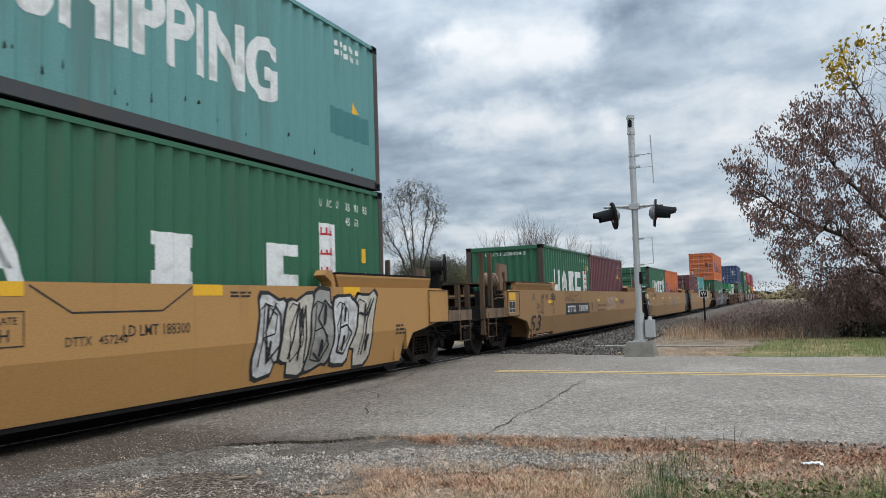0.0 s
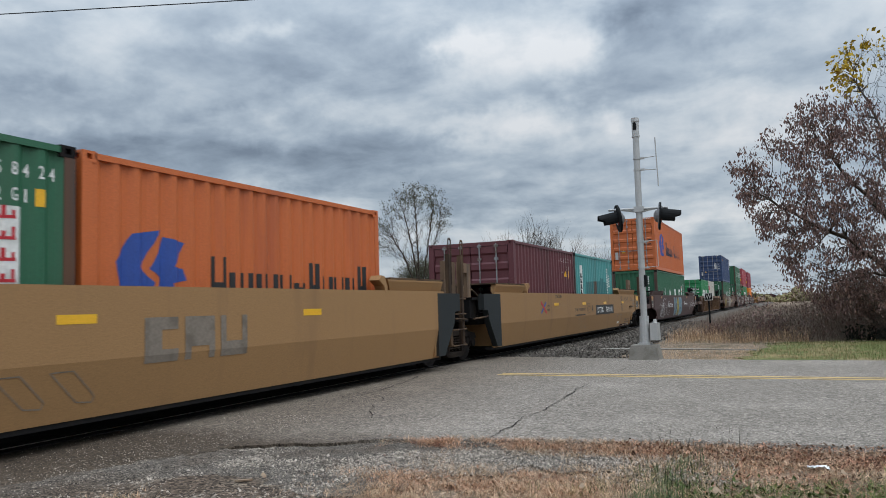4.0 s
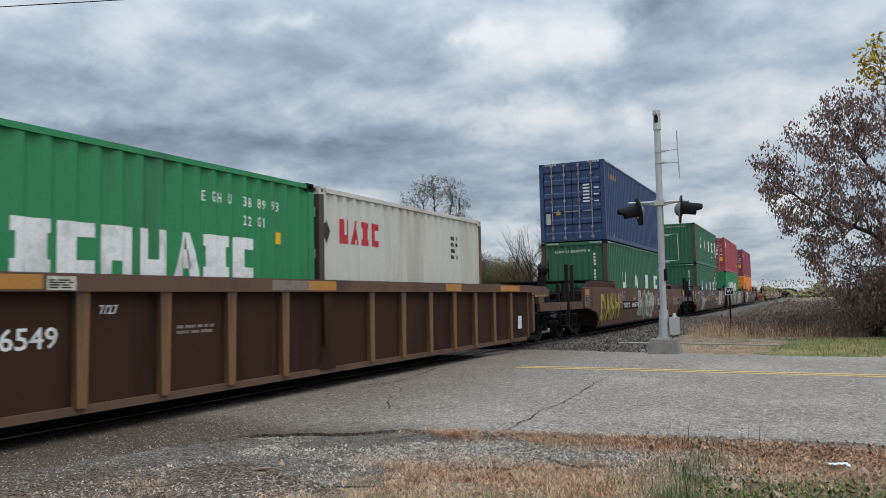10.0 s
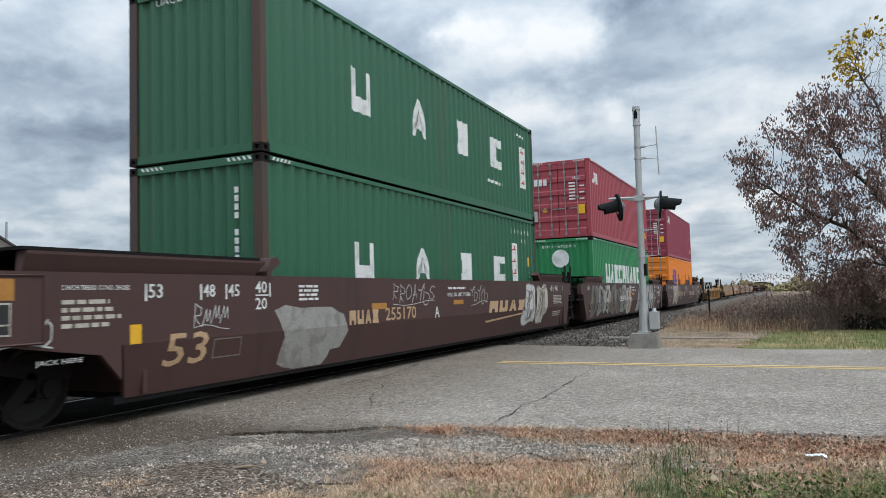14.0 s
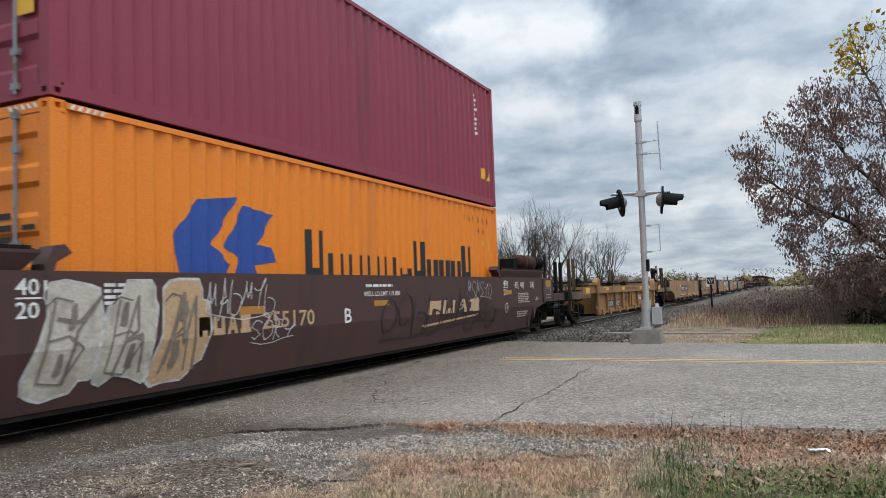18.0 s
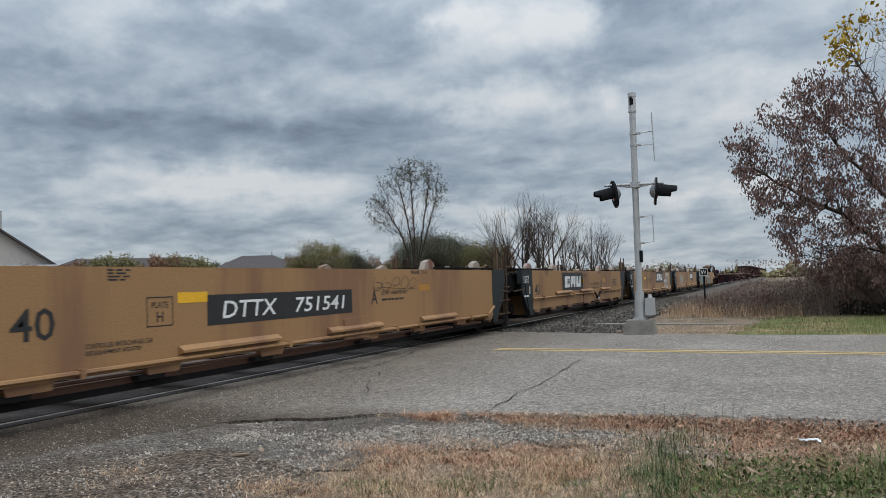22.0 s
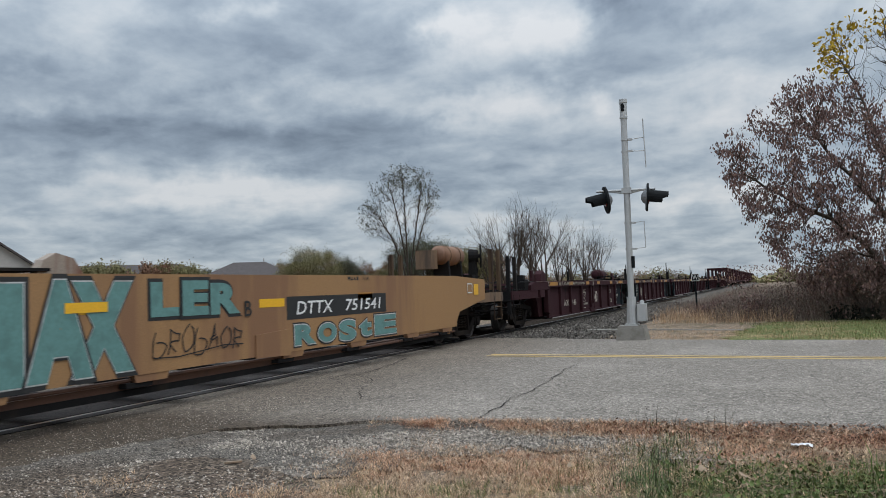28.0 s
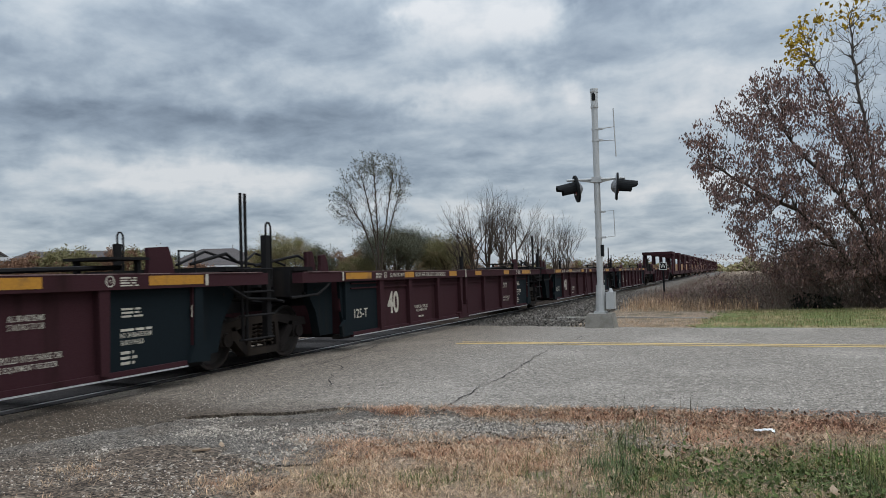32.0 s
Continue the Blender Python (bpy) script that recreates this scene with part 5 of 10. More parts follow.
def sheer_car(u0, u1, ends, label, half, mat="tan_dull", top=1.48):
    """A flat plate side over a stepped lower sill, with a brake pipe, ledges and hanging feet."""
    mid = (u0 + u1) / 2
    car = thing("well_car", label, "well car", rail_pose(mid), "cars of the train")
    ride(car, mid)
    hs = (u1 - u0) / 2
    for s in (1, -1):
        part("side_wall", Mesh().prism([(-half, 0.42), (half, 0.42), (half, top), (-half, top)], *sorted((s * 1.42, s * 1.47))), mat, car)
        part("lower_sill", Mesh().box(*sorted((s * 1.22, s * 1.34)), -half + 0.5, half - 0.5, 0.24, 0.34), "rustbrown", car)
        for y in (-half + 0.6, -4.1, -2.2, 0.4, 2.2, 4.2, half - 0.5):
            part("side_foot", shared(("foot", s, mat), lambda: Mesh().prism([(-0.26, 0.45), (0.26, 0.45), (0.22, 0.34), (-0.22, 0.34)], *sorted((s * 1.38, s * 1.462))).data("side_foot", mat)), None, car, at=pose(0, y, 0))
            part("foot_pad", shared(("pad", s), lambda: Mesh().box(*sorted((s * 1.22, s * 1.45)), -0.34, 0.02, 0.29, 0.345).data("foot_pad", "black")), None, car, at=pose(0, y, 0))
        part("drop_plate", Mesh().prism([(-0.45, 0.40), (0.30, 0.38), (0.30, 0.74), (-0.45, 0.70)], *sorted((s * 1.472, s * 1.492))), mat, car)
        part("brake_pipe", Mesh().pipe([(s * 1.40, -half, 0.38), (s * 1.40, 1.9, 0.36), (s * 1.40, 2.3, 0.30), (s * 1.40, half, 0.32)], 0.022), "rustbrown", car)
    well_floor(car, half, mat)
    for k, e in ((-1, ends[0]), (1, ends[1])):
        end_wall(car, k * (half - 0.3), k, top - 0.08, mat)
        if e == "own":
            for s in (1, -1):
                part("end_side", Mesh().prism([(k * half, 0.50), (k * (half + 0.2), 0.72), (k * (hs - 0.05), 0.88), (k * (hs + 0.45), 0.95), (k * (hs + 0.45), top - 0.08), (k * half, top)], *sorted((s * 1.40, s * 1.462))), mat, car)
            part("end_deck_plate", Mesh().box(-1.40, 1.40, min(k * half, k * (hs + 0.3)), max(k * half, k * (hs + 0.3)), top - 0.14, top - 0.09), mat, car)
            truck(car, k * hs)
            end_gear(car, k * hs, k, mat, tank=(k == 1), wheel=(k == 1), tall=(k == 1))
        else:
            joint_gear(car, k * hs, k, mat)
            for s in (1, -1):
                for o in (0.0, 2.5):
                    part("corner_guide", Mesh().prism([(k * (half - 0.95 - o), top - 0.05), (k * (half - 0.35 - o), top - 0.05), (k * (half - 0.46 - o), top + 0.14), (k * (half - 0.60 - o), top + 0.21), (k * (half - 0.80 - o), top + 0.16)], *sorted((s * 1.14, s * 1.26))), "guide_worn", car)
            part("end_deck", Mesh().box(-1.30, 1.30, *sorted((k * (half - 3.0), k * (half + 0.6))), top + 0.03, top + 0.06), "black", car)
            for s in (1, -1):
                part("end_panel_dark", Mesh().prism([(k * half, 0.45), (k * (half + 0.2), 0.45), (k * (half + 0.62), 0.88), (k * (half + 0.62), top - 0.06), (k * half, top - 0.04)], *sorted((s * 1.40, s * 1.455))), "blackgreen", car)
            if k == 1:
                truck(car, hs, "shared_truck")
    return car


def sill_car(u0, u1, ends, mat, label, half, top, ribs, lip=0.17, panel_mat=None, feet=(), rib_mat=None, name="well_car", tall=(0, 0), wheels=(0, 0), tanks=(0, 0)):
    mid = (u0 + u1) / 2
    car = thing(name, label, "well car", rail_pose(mid), "cars of the train")
    ride(car, mid)
    hs = (u1 - u0) / 2
    for s in (1, -1):
        ribbed_side(car, s, half, 0.24 if not feet else 0.30, top, mat, ribs, lip, panel_mat=panel_mat, feet=feet, rib_mat=rib_mat)
    well_floor(car, half, mat)
    for k, e in ((-1, ends[0]), (1, ends[1])):
        end_wall(car, k * (half - 0.2), k, top - 0.1, mat)
        if e == "own" and feet:
            for s in (1, -1):
                part("end_leg", Mesh().prism([(k * 5.86, 0.24), (k * 6.18, 0.24), (k * 6.20, 0.45), (k * 6.14, 0.55), (k * 6.14, 1.0), (k * 5.92, 1.0), (k * 5.92, 0.55), (k * 5.84, 0.42)], *sorted((s * 1.375, s * 1.462))), mat, car)
                part("pin_plate", Mesh().prism([(k * 5.76, 1.0), (k * 6.26, 1.0), (k * 6.24, 1.40), (k * 6.12, 1.50), (k * 5.98, 1.56), (k * 5.84, 1.48), (k * 5.78, 1.30)], *sorted((s * 1.30, s * 1.478))), mat, car, "upright corner plate with a rusty crown")
                part("end_web", Mesh().box(*sorted((s * 1.30, s * 1.40)), *sorted((k * 6.26, k * 7.34)), 1.02, 1.31), mat, car)
                part("end_lip", Mesh().box(*sorted((s * 1.28, s * 1.47)), *sorted((k * 6.26, k * 7.40)), 1.31, 1.36), mat, car)
                part("end_box", Mesh().box(*sorted((s * 1.06, s * 1.466)), *sorted((k * 7.34, k * 8.27)), 0.98, 1.25), mat, car)
                part("reflector", Mesh().box(*sorted((s * 1.467, s * 1.471)), *sorted((k * 7.40, k * 7.90)), 1.03, 1.20), "reflect", car)
            part("corner_guide", Mesh().prism([(k * 4.95, 1.24), (k * 5.45, 1.24), (k * 5.36, 1.38), (k * 5.2, 1.46), (k * 5.04, 1.38)], -1.24, -1.18), mat, car)
            part("end_deck_plate", Mesh().box(-1.30, 1.30, *sorted((k * 6.3, k * 8.2)), 1.37, 1.43), "black", car)
            truck(car, k * hs)
            i = (k + 1) // 2
            end_gear(car, k * hs, k, mat, tanks[i], wheels[i], tall[i])
        elif e == "own":
            for s in (1, -1):
                part("end_side", Mesh().prism([(k * half, top - 0.24), (k * (hs - 0.3), top - 0.24), (k * (hs + 0.1), top - 0.28), (k * (hs + 0.1), top - 0.10), (k * (hs - 0.2), top - 0.02), (k * half, top - 0.02)], *sorted((s * 1.36, s * 1.462))), mat, car)
                if mat != "umber_chord":
                    part("guide_plate", Mesh().prism([(k * (half - 0.25), top), (k * (half + 0.32), top), (k * (half + 0.25), top + 0.22), (k * (half + 0.02), top + 0.34), (k * (half - 0.20), top + 0.24)], *sorted((s * 1.10, s * 1.30))), mat, car)
                part("chord_box", Mesh().box(*sorted((s * 1.30, s * 1.466)), *sorted((k * (half + 0.50), k * (half + 0.95))), top - 0.46, top - 0.25), mat, car)
                part("end_leg", Mesh().prism([(k * half, 0.36), (k * (half + 0.16), 0.42), (k * (half + 0.16), top - 0.26), (k * half, top - 0.26)], *sorted((s * 1.33, s * 1.462))), mat, car)
            part("end_deck_plate", Mesh().box(-1.34, 1.34, min(k * half, k * (hs + 0.3)), max(k * half, k * (hs + 0.3)), top - 0.14, top - 0.09), "black", car)
            truck(car, k * hs)
            i = (k + 1) // 2
            end_gear(car, k * hs, k, mat, tanks[i], wheels[i], tall[i])
        else:
            joint_gear(car, k * hs, k, mat)
            for s in (1, -1):
                part("top_chord_end", Mesh().box(*sorted((s * 1.28, s * 1.46)), *sorted((k * (half + 0.02), k * (hs - 0.45))), top - lip, top - 0.01), mat, car)
            if k == 1:
                truck(car, hs, "shared_truck")
    return car


CARS = {}
CARS[1] = plain_car(-2.2, 13.45, ("own", "own"), "tan", "ochre smooth-sided well car with white and black graffiti", 6.4, wheels=(0, 1), tall=(0, 0))
CARS[2] = plain_car(17.85, 37.35, ("own", "joint"), "tan_aged", "tan well car unit with black number panel and large 53", 8.35, tanks=(1, 0), gates=(1, 0))
CARS[3] = plain_car(37.35, 56.95, ("joint", "joint"), "tan_aged", "tan well car unit with black end panels and faded emblem", 8.35)
CARS[4] = plain_car(56.95, 76.35, ("joint", "own"), "tan_aged", "tan well car unit with black number panel beside its A end", 8.35, gates=(0, 1))
CARS[5] = plain_car(80.65, 100.15, ("own", "own"), "brown", "dark brown well car with blue and yellow graffiti", 8.35, tall=(0, 0), wheels=(0, 1))
CARS[6] = sill_car(104.4, 123.9, ("own", "own"), "umber_chord", "dark rusty brown ribbed well car with tan top chord", 8.5, 1.53, [-7.3 + 1.018 * i for i in range(7)] + [0.97 + 1.018 * i for i in range(7)], panel_mat="umber", rib_mat="rib_tan", wheels=(0, 1))
CARS[7] = plain_car(127.72, 147.27, ("own", "own"), "rustbrown", "rust brown well car covered with yellow and silver graffiti", 8.35)
CARS[8] = plain_car(151.2, 170.7, ("own", "joint"), "brown", "brown well car unit with tan lettering and silver tags", 8.35)
CARS[9] = plain_car(170.7, 189.95, ("joint", "joint"), "brown", "brown well car unit with broad silver graffiti", 8.35)
CARS[10] = plain_car(189.95, 209.35, ("joint", "own"), "brown", "brown well car unit with pale tags and tan emblem", 8.35, tanks=(0, 1), wheels=(0, 1), tall=(1, 1))
CARS[11] = sill_car(213.8, 229.4, ("own", "own"), "yellow_car", "ochre low-sided empty well car with ribs and feet", 6.05, 1.26, [-4.54, -3.10, -1.66, -0.2, 0.2, 1.62, 3.06, 4.54], 0.26, feet=(-5.26, -4.11, -2.4, -0.9, 0.9, 2.4, 4.11, 5.26), tall=(1, 1), wheels=(0, 1))
for i, nm in enumerate(range(12, 17)):
    a, b = [(233.7, 248.95), (248.95, 264.25), (264.25, 279.5), (279.5, 294.75), (294.75, 310.0)][i]
    CARS[nm] = sheer_car(a, b, ("own" if i == 0 else "joint", "own" if i == 4 else "joint"),
                         ["faded tan empty well car unit with number panel", "faded tan empty well car unit with striped emblem panel", "faded tan empty well car unit with white HEY scrawl",
                          "faded tan empty well car unit with dark end panels", "faded tan empty well car unit with large teal graffiti"][i], 6.3)
for i in range(5):
    a = 314.22 + 15.58 * i
    b = a + 15.58
    CARS[17 + i] = sill_car(a, b, ("own" if i == 0 else "joint", "own" if i == 4 else "joint"), "maroon_car",
                            "dark maroon ribbed empty well car unit with yellow reflectors", 6.05, 1.335, [-4.62, -3.30, -1.77, -0.31, 0.05, 1.47, 3.0, 4.42], 0.17, tall=(1, 1))
CARS[22] = sill_car(396.4, 412.0, ("own", "own"), "maroon_car", "dark maroon ribbed empty well car far along the train", 6.35, 1.32, [-5.3 + 1.33 * j for j in range(9)], 0.16)


def rack_car(u, k):
    """A far flat car with tan sides and tall dark red portals."""
    car = thing("rack_car", "tan-sided flat car with tall dark red portals", "flat car", rail_pose(u), "rack cars at the end of the train")
    ride(car, u)
    for s in (1, -1):
        part("side_wall", Mesh().box(*sorted((s * 1.20, s * 1.28)), -12.5, 12.5, 0.9, 1.75), "tan_dull", car)
        part("side_sill", Mesh().box(*sorted((s * 1.28, s * 1.46)), -13.2, 13.2, 0.62, 0.98), "maroon_car", car)
    part("deck", Mesh().box(-1.36, 1.36, -13, 13, 0.85, 1.0), "black", car)
    for y in (-13.0, -4.4, 4.4, 13.0):
        m = Mesh()
        for s in (1, -1):
            m.prism([(y - 1.5, 0.7), (y - 0.6, 0.7), (y - 0.5, 2.75), (y - 1.1, 2.75)], *sorted((s * 1.3, s * 1.5)))
            m.prism([(y + 0.6, 0.7), (y + 1.5, 0.7), (y + 1.1, 2.75), (y + 0.5, 2.75)], *sorted((s * 1.3, s * 1.5)))
        m.box(-1.5, 1.5, y - 1.7, y + 1.7, 2.70, 2.98)
        part("portal", m, "maroon_car", car)
    for y in (-9.5, 9.5):
        truck(car, y)
    for k in (-1, 1):
        coupler(car, k * 13.2, k)
    return car


for i in range(6):
    rack_car(430.0 + 30.0 * i, i)

# ---- the containers ----
T20, T40, LOW, HIGH, BED = 6.058, 12.192, 2.591, 2.896, 0.33
B = {}
B["c1_low"] = container(-0.49, BED, T40, HIGH, "green", "dark green corrugated container with white block lettering", False)
B["c1_up"] = container(-0.55, BED + HIGH + 0.03, T40, LOW, "teal", "faded teal rust-stained container with white block lettering", False)
B["c2_a"] = container(21.5, BED, T20, LOW, "green", "short dark green container with white block lettering", False)
B["c2_b"] = container(27.63, BED, T20, LOW, "maroon", "short dark maroon container")
B["c3_a"] = container(41.2, BED, T20, LOW, "green", "short dark green container with door bars and white lettering")
B["c3_b"] = container(47.33, BED, T20, LOW, "orange", "short orange container with blue emblem")
B["c4_a"] = container(60.5, BED, T20, LOW, "maroon", "short dark maroon container in a tan well")
B["c4_b"] = container(66.65, BED, T20, LOW, "turq", "short turquoise container with patched paint")
B["c5_low"] = container(84.3, BED, T40, LOW, "green", "long dark green container with widely set white letters", False)
B["c5_up"] = container(84.3, BED + LOW + 0.03, T40, HIGH, "orange", "long orange container with a blue emblem, doors shut")
B["c6_a"] = container(107.87, BED, T20, LOW, "ever", "short bright green container with bold white lettering")
B["c6_b"] = container(114.05, BED, T20, LOW, "cream", "short dirty cream container with red lettering")
B["c7_low"] = container(131.55, BED, T40, HIGH, "green", "long dark green container under a navy one", False)
B["c7_up"] = container(131.55, BED + HIGH + 0.03, T40, HIGH, "blue", "long navy blue container with door bars")
B["c8_low"] = container(155.2, BED, T40, HIGH, "green", "long dark green container, lower of a matching pair", False)
B["c8_up"] = container(155.2, BED + HIGH + 0.03, T40, LOW, "green", "long dark green container, upper of a matching pair", False)
B["c9_low"] = container(174.3, BED, T40, HIGH, "ever", "long bright green container with bold white lettering", False)
B["c9_up"] = container(174.3, BED + HIGH + 0.03, T40, HIGH, "red", "long faded red container with door bars")
B["c10_low"] = container(193.95, BED, T40, HIGH, "amber", "long amber orange container with blue emblem and black lettering")
B["c10_up"] = container(193.95, BED + HIGH + 0.03, T40, HIGH, "crimson", "long crimson container with yellow caution labels")

# ---- painted marks, emblems and labels on the containers ----


CODE = {"112773": "HAMU", "517741": "GLDU", "162225": "FANU", "311581": "FANU", "388993": "EGHU", "167359": "EITU"}


def box_bars(ob, length, y, z, w, h, rows, mat="white"):
    rnd = random.Random(int((y + z) * 100))
    m = Mesh()
    for i in range(rows):
        zz = z + h - (i + 1) * h / rows
        a = y
        while a < y + w - 0.02:
            ww = min(rnd.uniform(0.05, 0.12), y + w - a)
            quad_on(m, rect(a, zz, a + ww, zz + h / rows * 0.6), 0)
            a += ww + 0.05
    part("small_print", on_side(length)(m), mat, ob)


def script_panel(ob, length, y0, y1, z0, z1):
    """A white panel with four lines of flowing red script, drawn as bars."""
    side_shape(ob, length, rect(y0, z0, y1, z1), "white", "script_panel")
    m = Mesh()
    n = 4
    for i in range(n):
        zz = z0 + (z1 - z0) * (i + 0.4) / n
        w = y1 - y0
        quad_on(m, rect(y0 + w * 0.12, zz, y1 - w * 0.12, zz + 0.03), 0)
        for f in (0.2, 0.42, 0.6, 0.78):
            quad_on(m, rect(y0 + w * f, zz + 0.03, y0 + w * (f + 0.08), zz + 0.03 + 0.05 + 0.04 * ((i + int(f * 10)) % 2)), 0)
    r = on_side(length)(m)
    r.v = [(x + 0.003, y, z) for x, y, z in r.v]
    part("script_line", r, "red_ink", ob)


def warn(ob, length, y, z, s=0.16):
    side_shape(ob, length, [(y, z), (y + s * 1.1, z), (y + s * 0.55, z + s)], "reflect", "warning_triangle")


def pleat_text(ob, length, text, y, z, h, mat):
    """Stencilled writing, each character on a flat of the pleated side."""
    a, b = -length / 2 + 0.13, length / 2 - 0.13
    p = (b - a) / round((b - a) / PITCH) / 2
    k = math.ceil((y - a) / p)
    m = Mesh()
    for i, ch in enumerate(text):
        c = a + p * (k + i + 0.25)
        if ch != " " and c < b - 0.05:
            w = 0.022 if ch in "1I" else 0.062
            paint_text(m, ch, c - w / 2, z, h * 1.15, w, bold=0.01)
    part("lettering", on_side(length)(m), mat, ob)


def code_marks(ob, length, text, size, y, z, mat="white", h=0.11):
    """The owner's code, then the number and the size code."""
    pleat_text(ob, length, CODE.get(text, "UACU") + " " + text, y, z, h, mat)
    pleat_text(ob, length, size, y + 0.70, z - 0.24, h, mat)


def end_code(ob, length, text, z, mat="white", x=0.1):
    """The number on the blank end that faces the camera."""
    vs, fs = letters(text, 0.10, 1.3)
    y = -length / 2 + 0.025
    part("lettering", Mesh().add([(x + a, y, z + b) for a, b in vs], fs), mat, ob)


def end_column(ob, length, z0, z1, x=0.72):
    m = Mesh()
    n = 11
    y = -length / 2 + 0.026
    for i in range(n):
        zz = z0 + (z1 - z0) * i / n
        if i == 6:
            continue
        m.add([(x, y, zz), (x + 0.07, y, zz), (x + 0.07, y, zz + (z1 - z0) / n * 0.72), (x, y, zz + (z1 - z0) / n * 0.72)], [(0, 1, 2, 3)])
    part("number_column", m, "white", ob)


def door_marks(ob, length, height, mat="white", rows=6):
    y = -length / 2 + 0.001
    for i in range(rows):
        zz = height * 0.48 + 0.12 * i
        part("door_print", Mesh().add([(0.42, y, zz), (0.66, y, zz), (0.66, y, zz + 0.06), (0.42, y, zz + 0.06)], [(0, 1, 2, 3)]), mat, ob)
        if i % 2 == 0:
            part("door_print", Mesh().add([(0.82, y, zz), (1.0, y, zz), (1.0, y, zz + 0.05), (0.82, y, zz + 0.05)], [(0, 1, 2, 3)]), mat, ob)
    part("warning_triangle", Mesh().add([(-0.62, y, height * 0.34), (-0.42, y, height * 0.34), (-0.52, y, height * 0.34 + 0.18)], [(0, 1, 2)]), "reflect", ob)
    part("door_plate", Mesh().box(-0.98, -0.82, y - 0.006, y, height * 0.22, height * 0.36), "alu", ob)


def hazard(ob, length, height):
    """Slanted pale marks on the top corners, one by one."""
    h = height - 0.075
    y0 = -length / 2 + 0.003
    for i in range(5):
        y = -length / 2 + 0.22 + 0.09 * i
        part("hazard_mark", Mesh().add([(1.2225, y, h), (1.2225, y + 0.045, h), (1.2225, y + 0.075, h + 0.05), (1.2225, y + 0.03, h + 0.05)], [(0, 1, 2, 3)]), "white", ob)
        for x in (1.0 - 0.09 * i, -0.6 - 0.09 * i):
            part("hazard_mark", Mesh().add([(x, y0, h), (x + 0.045, y0, h), (x + 0.015, y0, h + 0.05), (x - 0.03, y0, h + 0.05)], [(0, 3, 2, 1)]), "white", ob)


def wide_marks(ob, z, h=0.60, centres=(-3.34, -1.12, 1.08, 3.2), w=0.84):
    spaced_blocks(ob, T40, centres, z, w, h)


for key in ("c1_low", "c7_low", "c8_low"):
    wide_marks(B[key], 1.21)
    script_panel(B[key], T40, 4.08, 4.55, 0.97, 2.2)
    code_marks(B[key], T40, "359185", "45G1", 4.15, 2.46)
    end_column(B[key], T40, 1.2, 2.5)
    side_shape(B[key], T40, rect(5.38, 1.62, 5.5, 1.86), "reflect", "height_label")
    box_bars(B[key], T40, 5.45, 1.2, 0.12, 0.3, 3)
    hazard(B[key], T40, HIGH)
end_code(B["c7_low"], T40, "UACU 535978 9", 2.5, x=-0.7)
wide_marks(B["c5_low"], 1.0)
script_panel(B["c5_low"], T40, 4.1, 4.55, 0.85, 1.85)
end_column(B["c5_low"], T40, 1.0, 2.3)
box_bars(B["c5_low"], T40, 5.1, 1.0, 0.1, 1.0, 9)
box_bars(B["c5_low"], T40, 5.45, 1.0, 0.1, 1.0, 7)
wide_marks(B["c8_up"], 1.08, 0.74)
script_panel(B["c8_up"], T40, 5.05, 5.42, 0.82, 1.95)
box_bars(B["c8_up"], T40, 2.58, 0.68, 0.95, 0.12, 1)
end_code(B["c8_up"], T40, "UACU 021801 8", 2.35, x=-0.7)
box_bars(B["c8_up"], T40, 4.7, 2.2, 0.7, 0.11, 1)
side_text(B["c1_up"], T40, "SHIPPING", -0.9, 0.86, 0.92, 4.07, bold=0.035)
box_bars(B["c1_up"], T40, 4.75, 2.1, 0.7, 0.3, 2)
warn(B["c1_up"], T40, 5.2, 1.22, 0.2)
side_shape(B["c1_up"], T40, rect(4.55, 0.75, 5.75, 1.2), "patch_teal", "repainted_patch")
rs = random.Random(7)
for i in range(26):
    y, z = rs.uniform(-5.6, 5.4), rs.uniform(0.2, 0.5)
    w, h = rs.uniform(0.02, 0.07), rs.uniform(0.03, 0.16)
    side_shape(B["c1_up"], T40, [(y, z), (y + w, z + h * 0.2), (y + w * 0.7, z + h), (y + w * 0.2, z + h * 0.6)], "black", "rust_scar")
for key in ("c2_a", "c3_a"):
    side_blocks(B[key], T20, -1.86, 1.15, 3.5, 0.72, 4)
    script_panel(B[key], T20, 2.02, 2.45, 1.15, 1.93)
    code_marks(B[key], T20, "358424", "22G1", 1.3, 2.22)
    side_shape(B[key], T20, rect(2.6, 1.95, 2.7, 2.12), "reflect", "height_label")
end_code(B["c2_a"], T20, "UACU 358424 5", 2.3, x=-0.6)
door_marks(B["c3_a"], T20, LOW, rows=4)
part("door_sticker", Mesh().box(-0.95, -0.60, -T20 / 2 - 0.004, -T20 / 2, 1.35, 1.7), "white", B["c3_a"])
for key, txt in (("c2_b", "112773"), ("c4_a", "517741")):
    code_marks(B[key], T20, txt, "22G1", 1.3, 2.2)
    warn(B[key], T20, 1.95, 1.75, 0.18)
    side_shape(B[key], T20, rect(2.35, 1.7, 2.48, 1.95), "reflect", "height_label")
    box_bars(B[key], T20, 1.6, 1.85, 0.14, 0.2, 2)


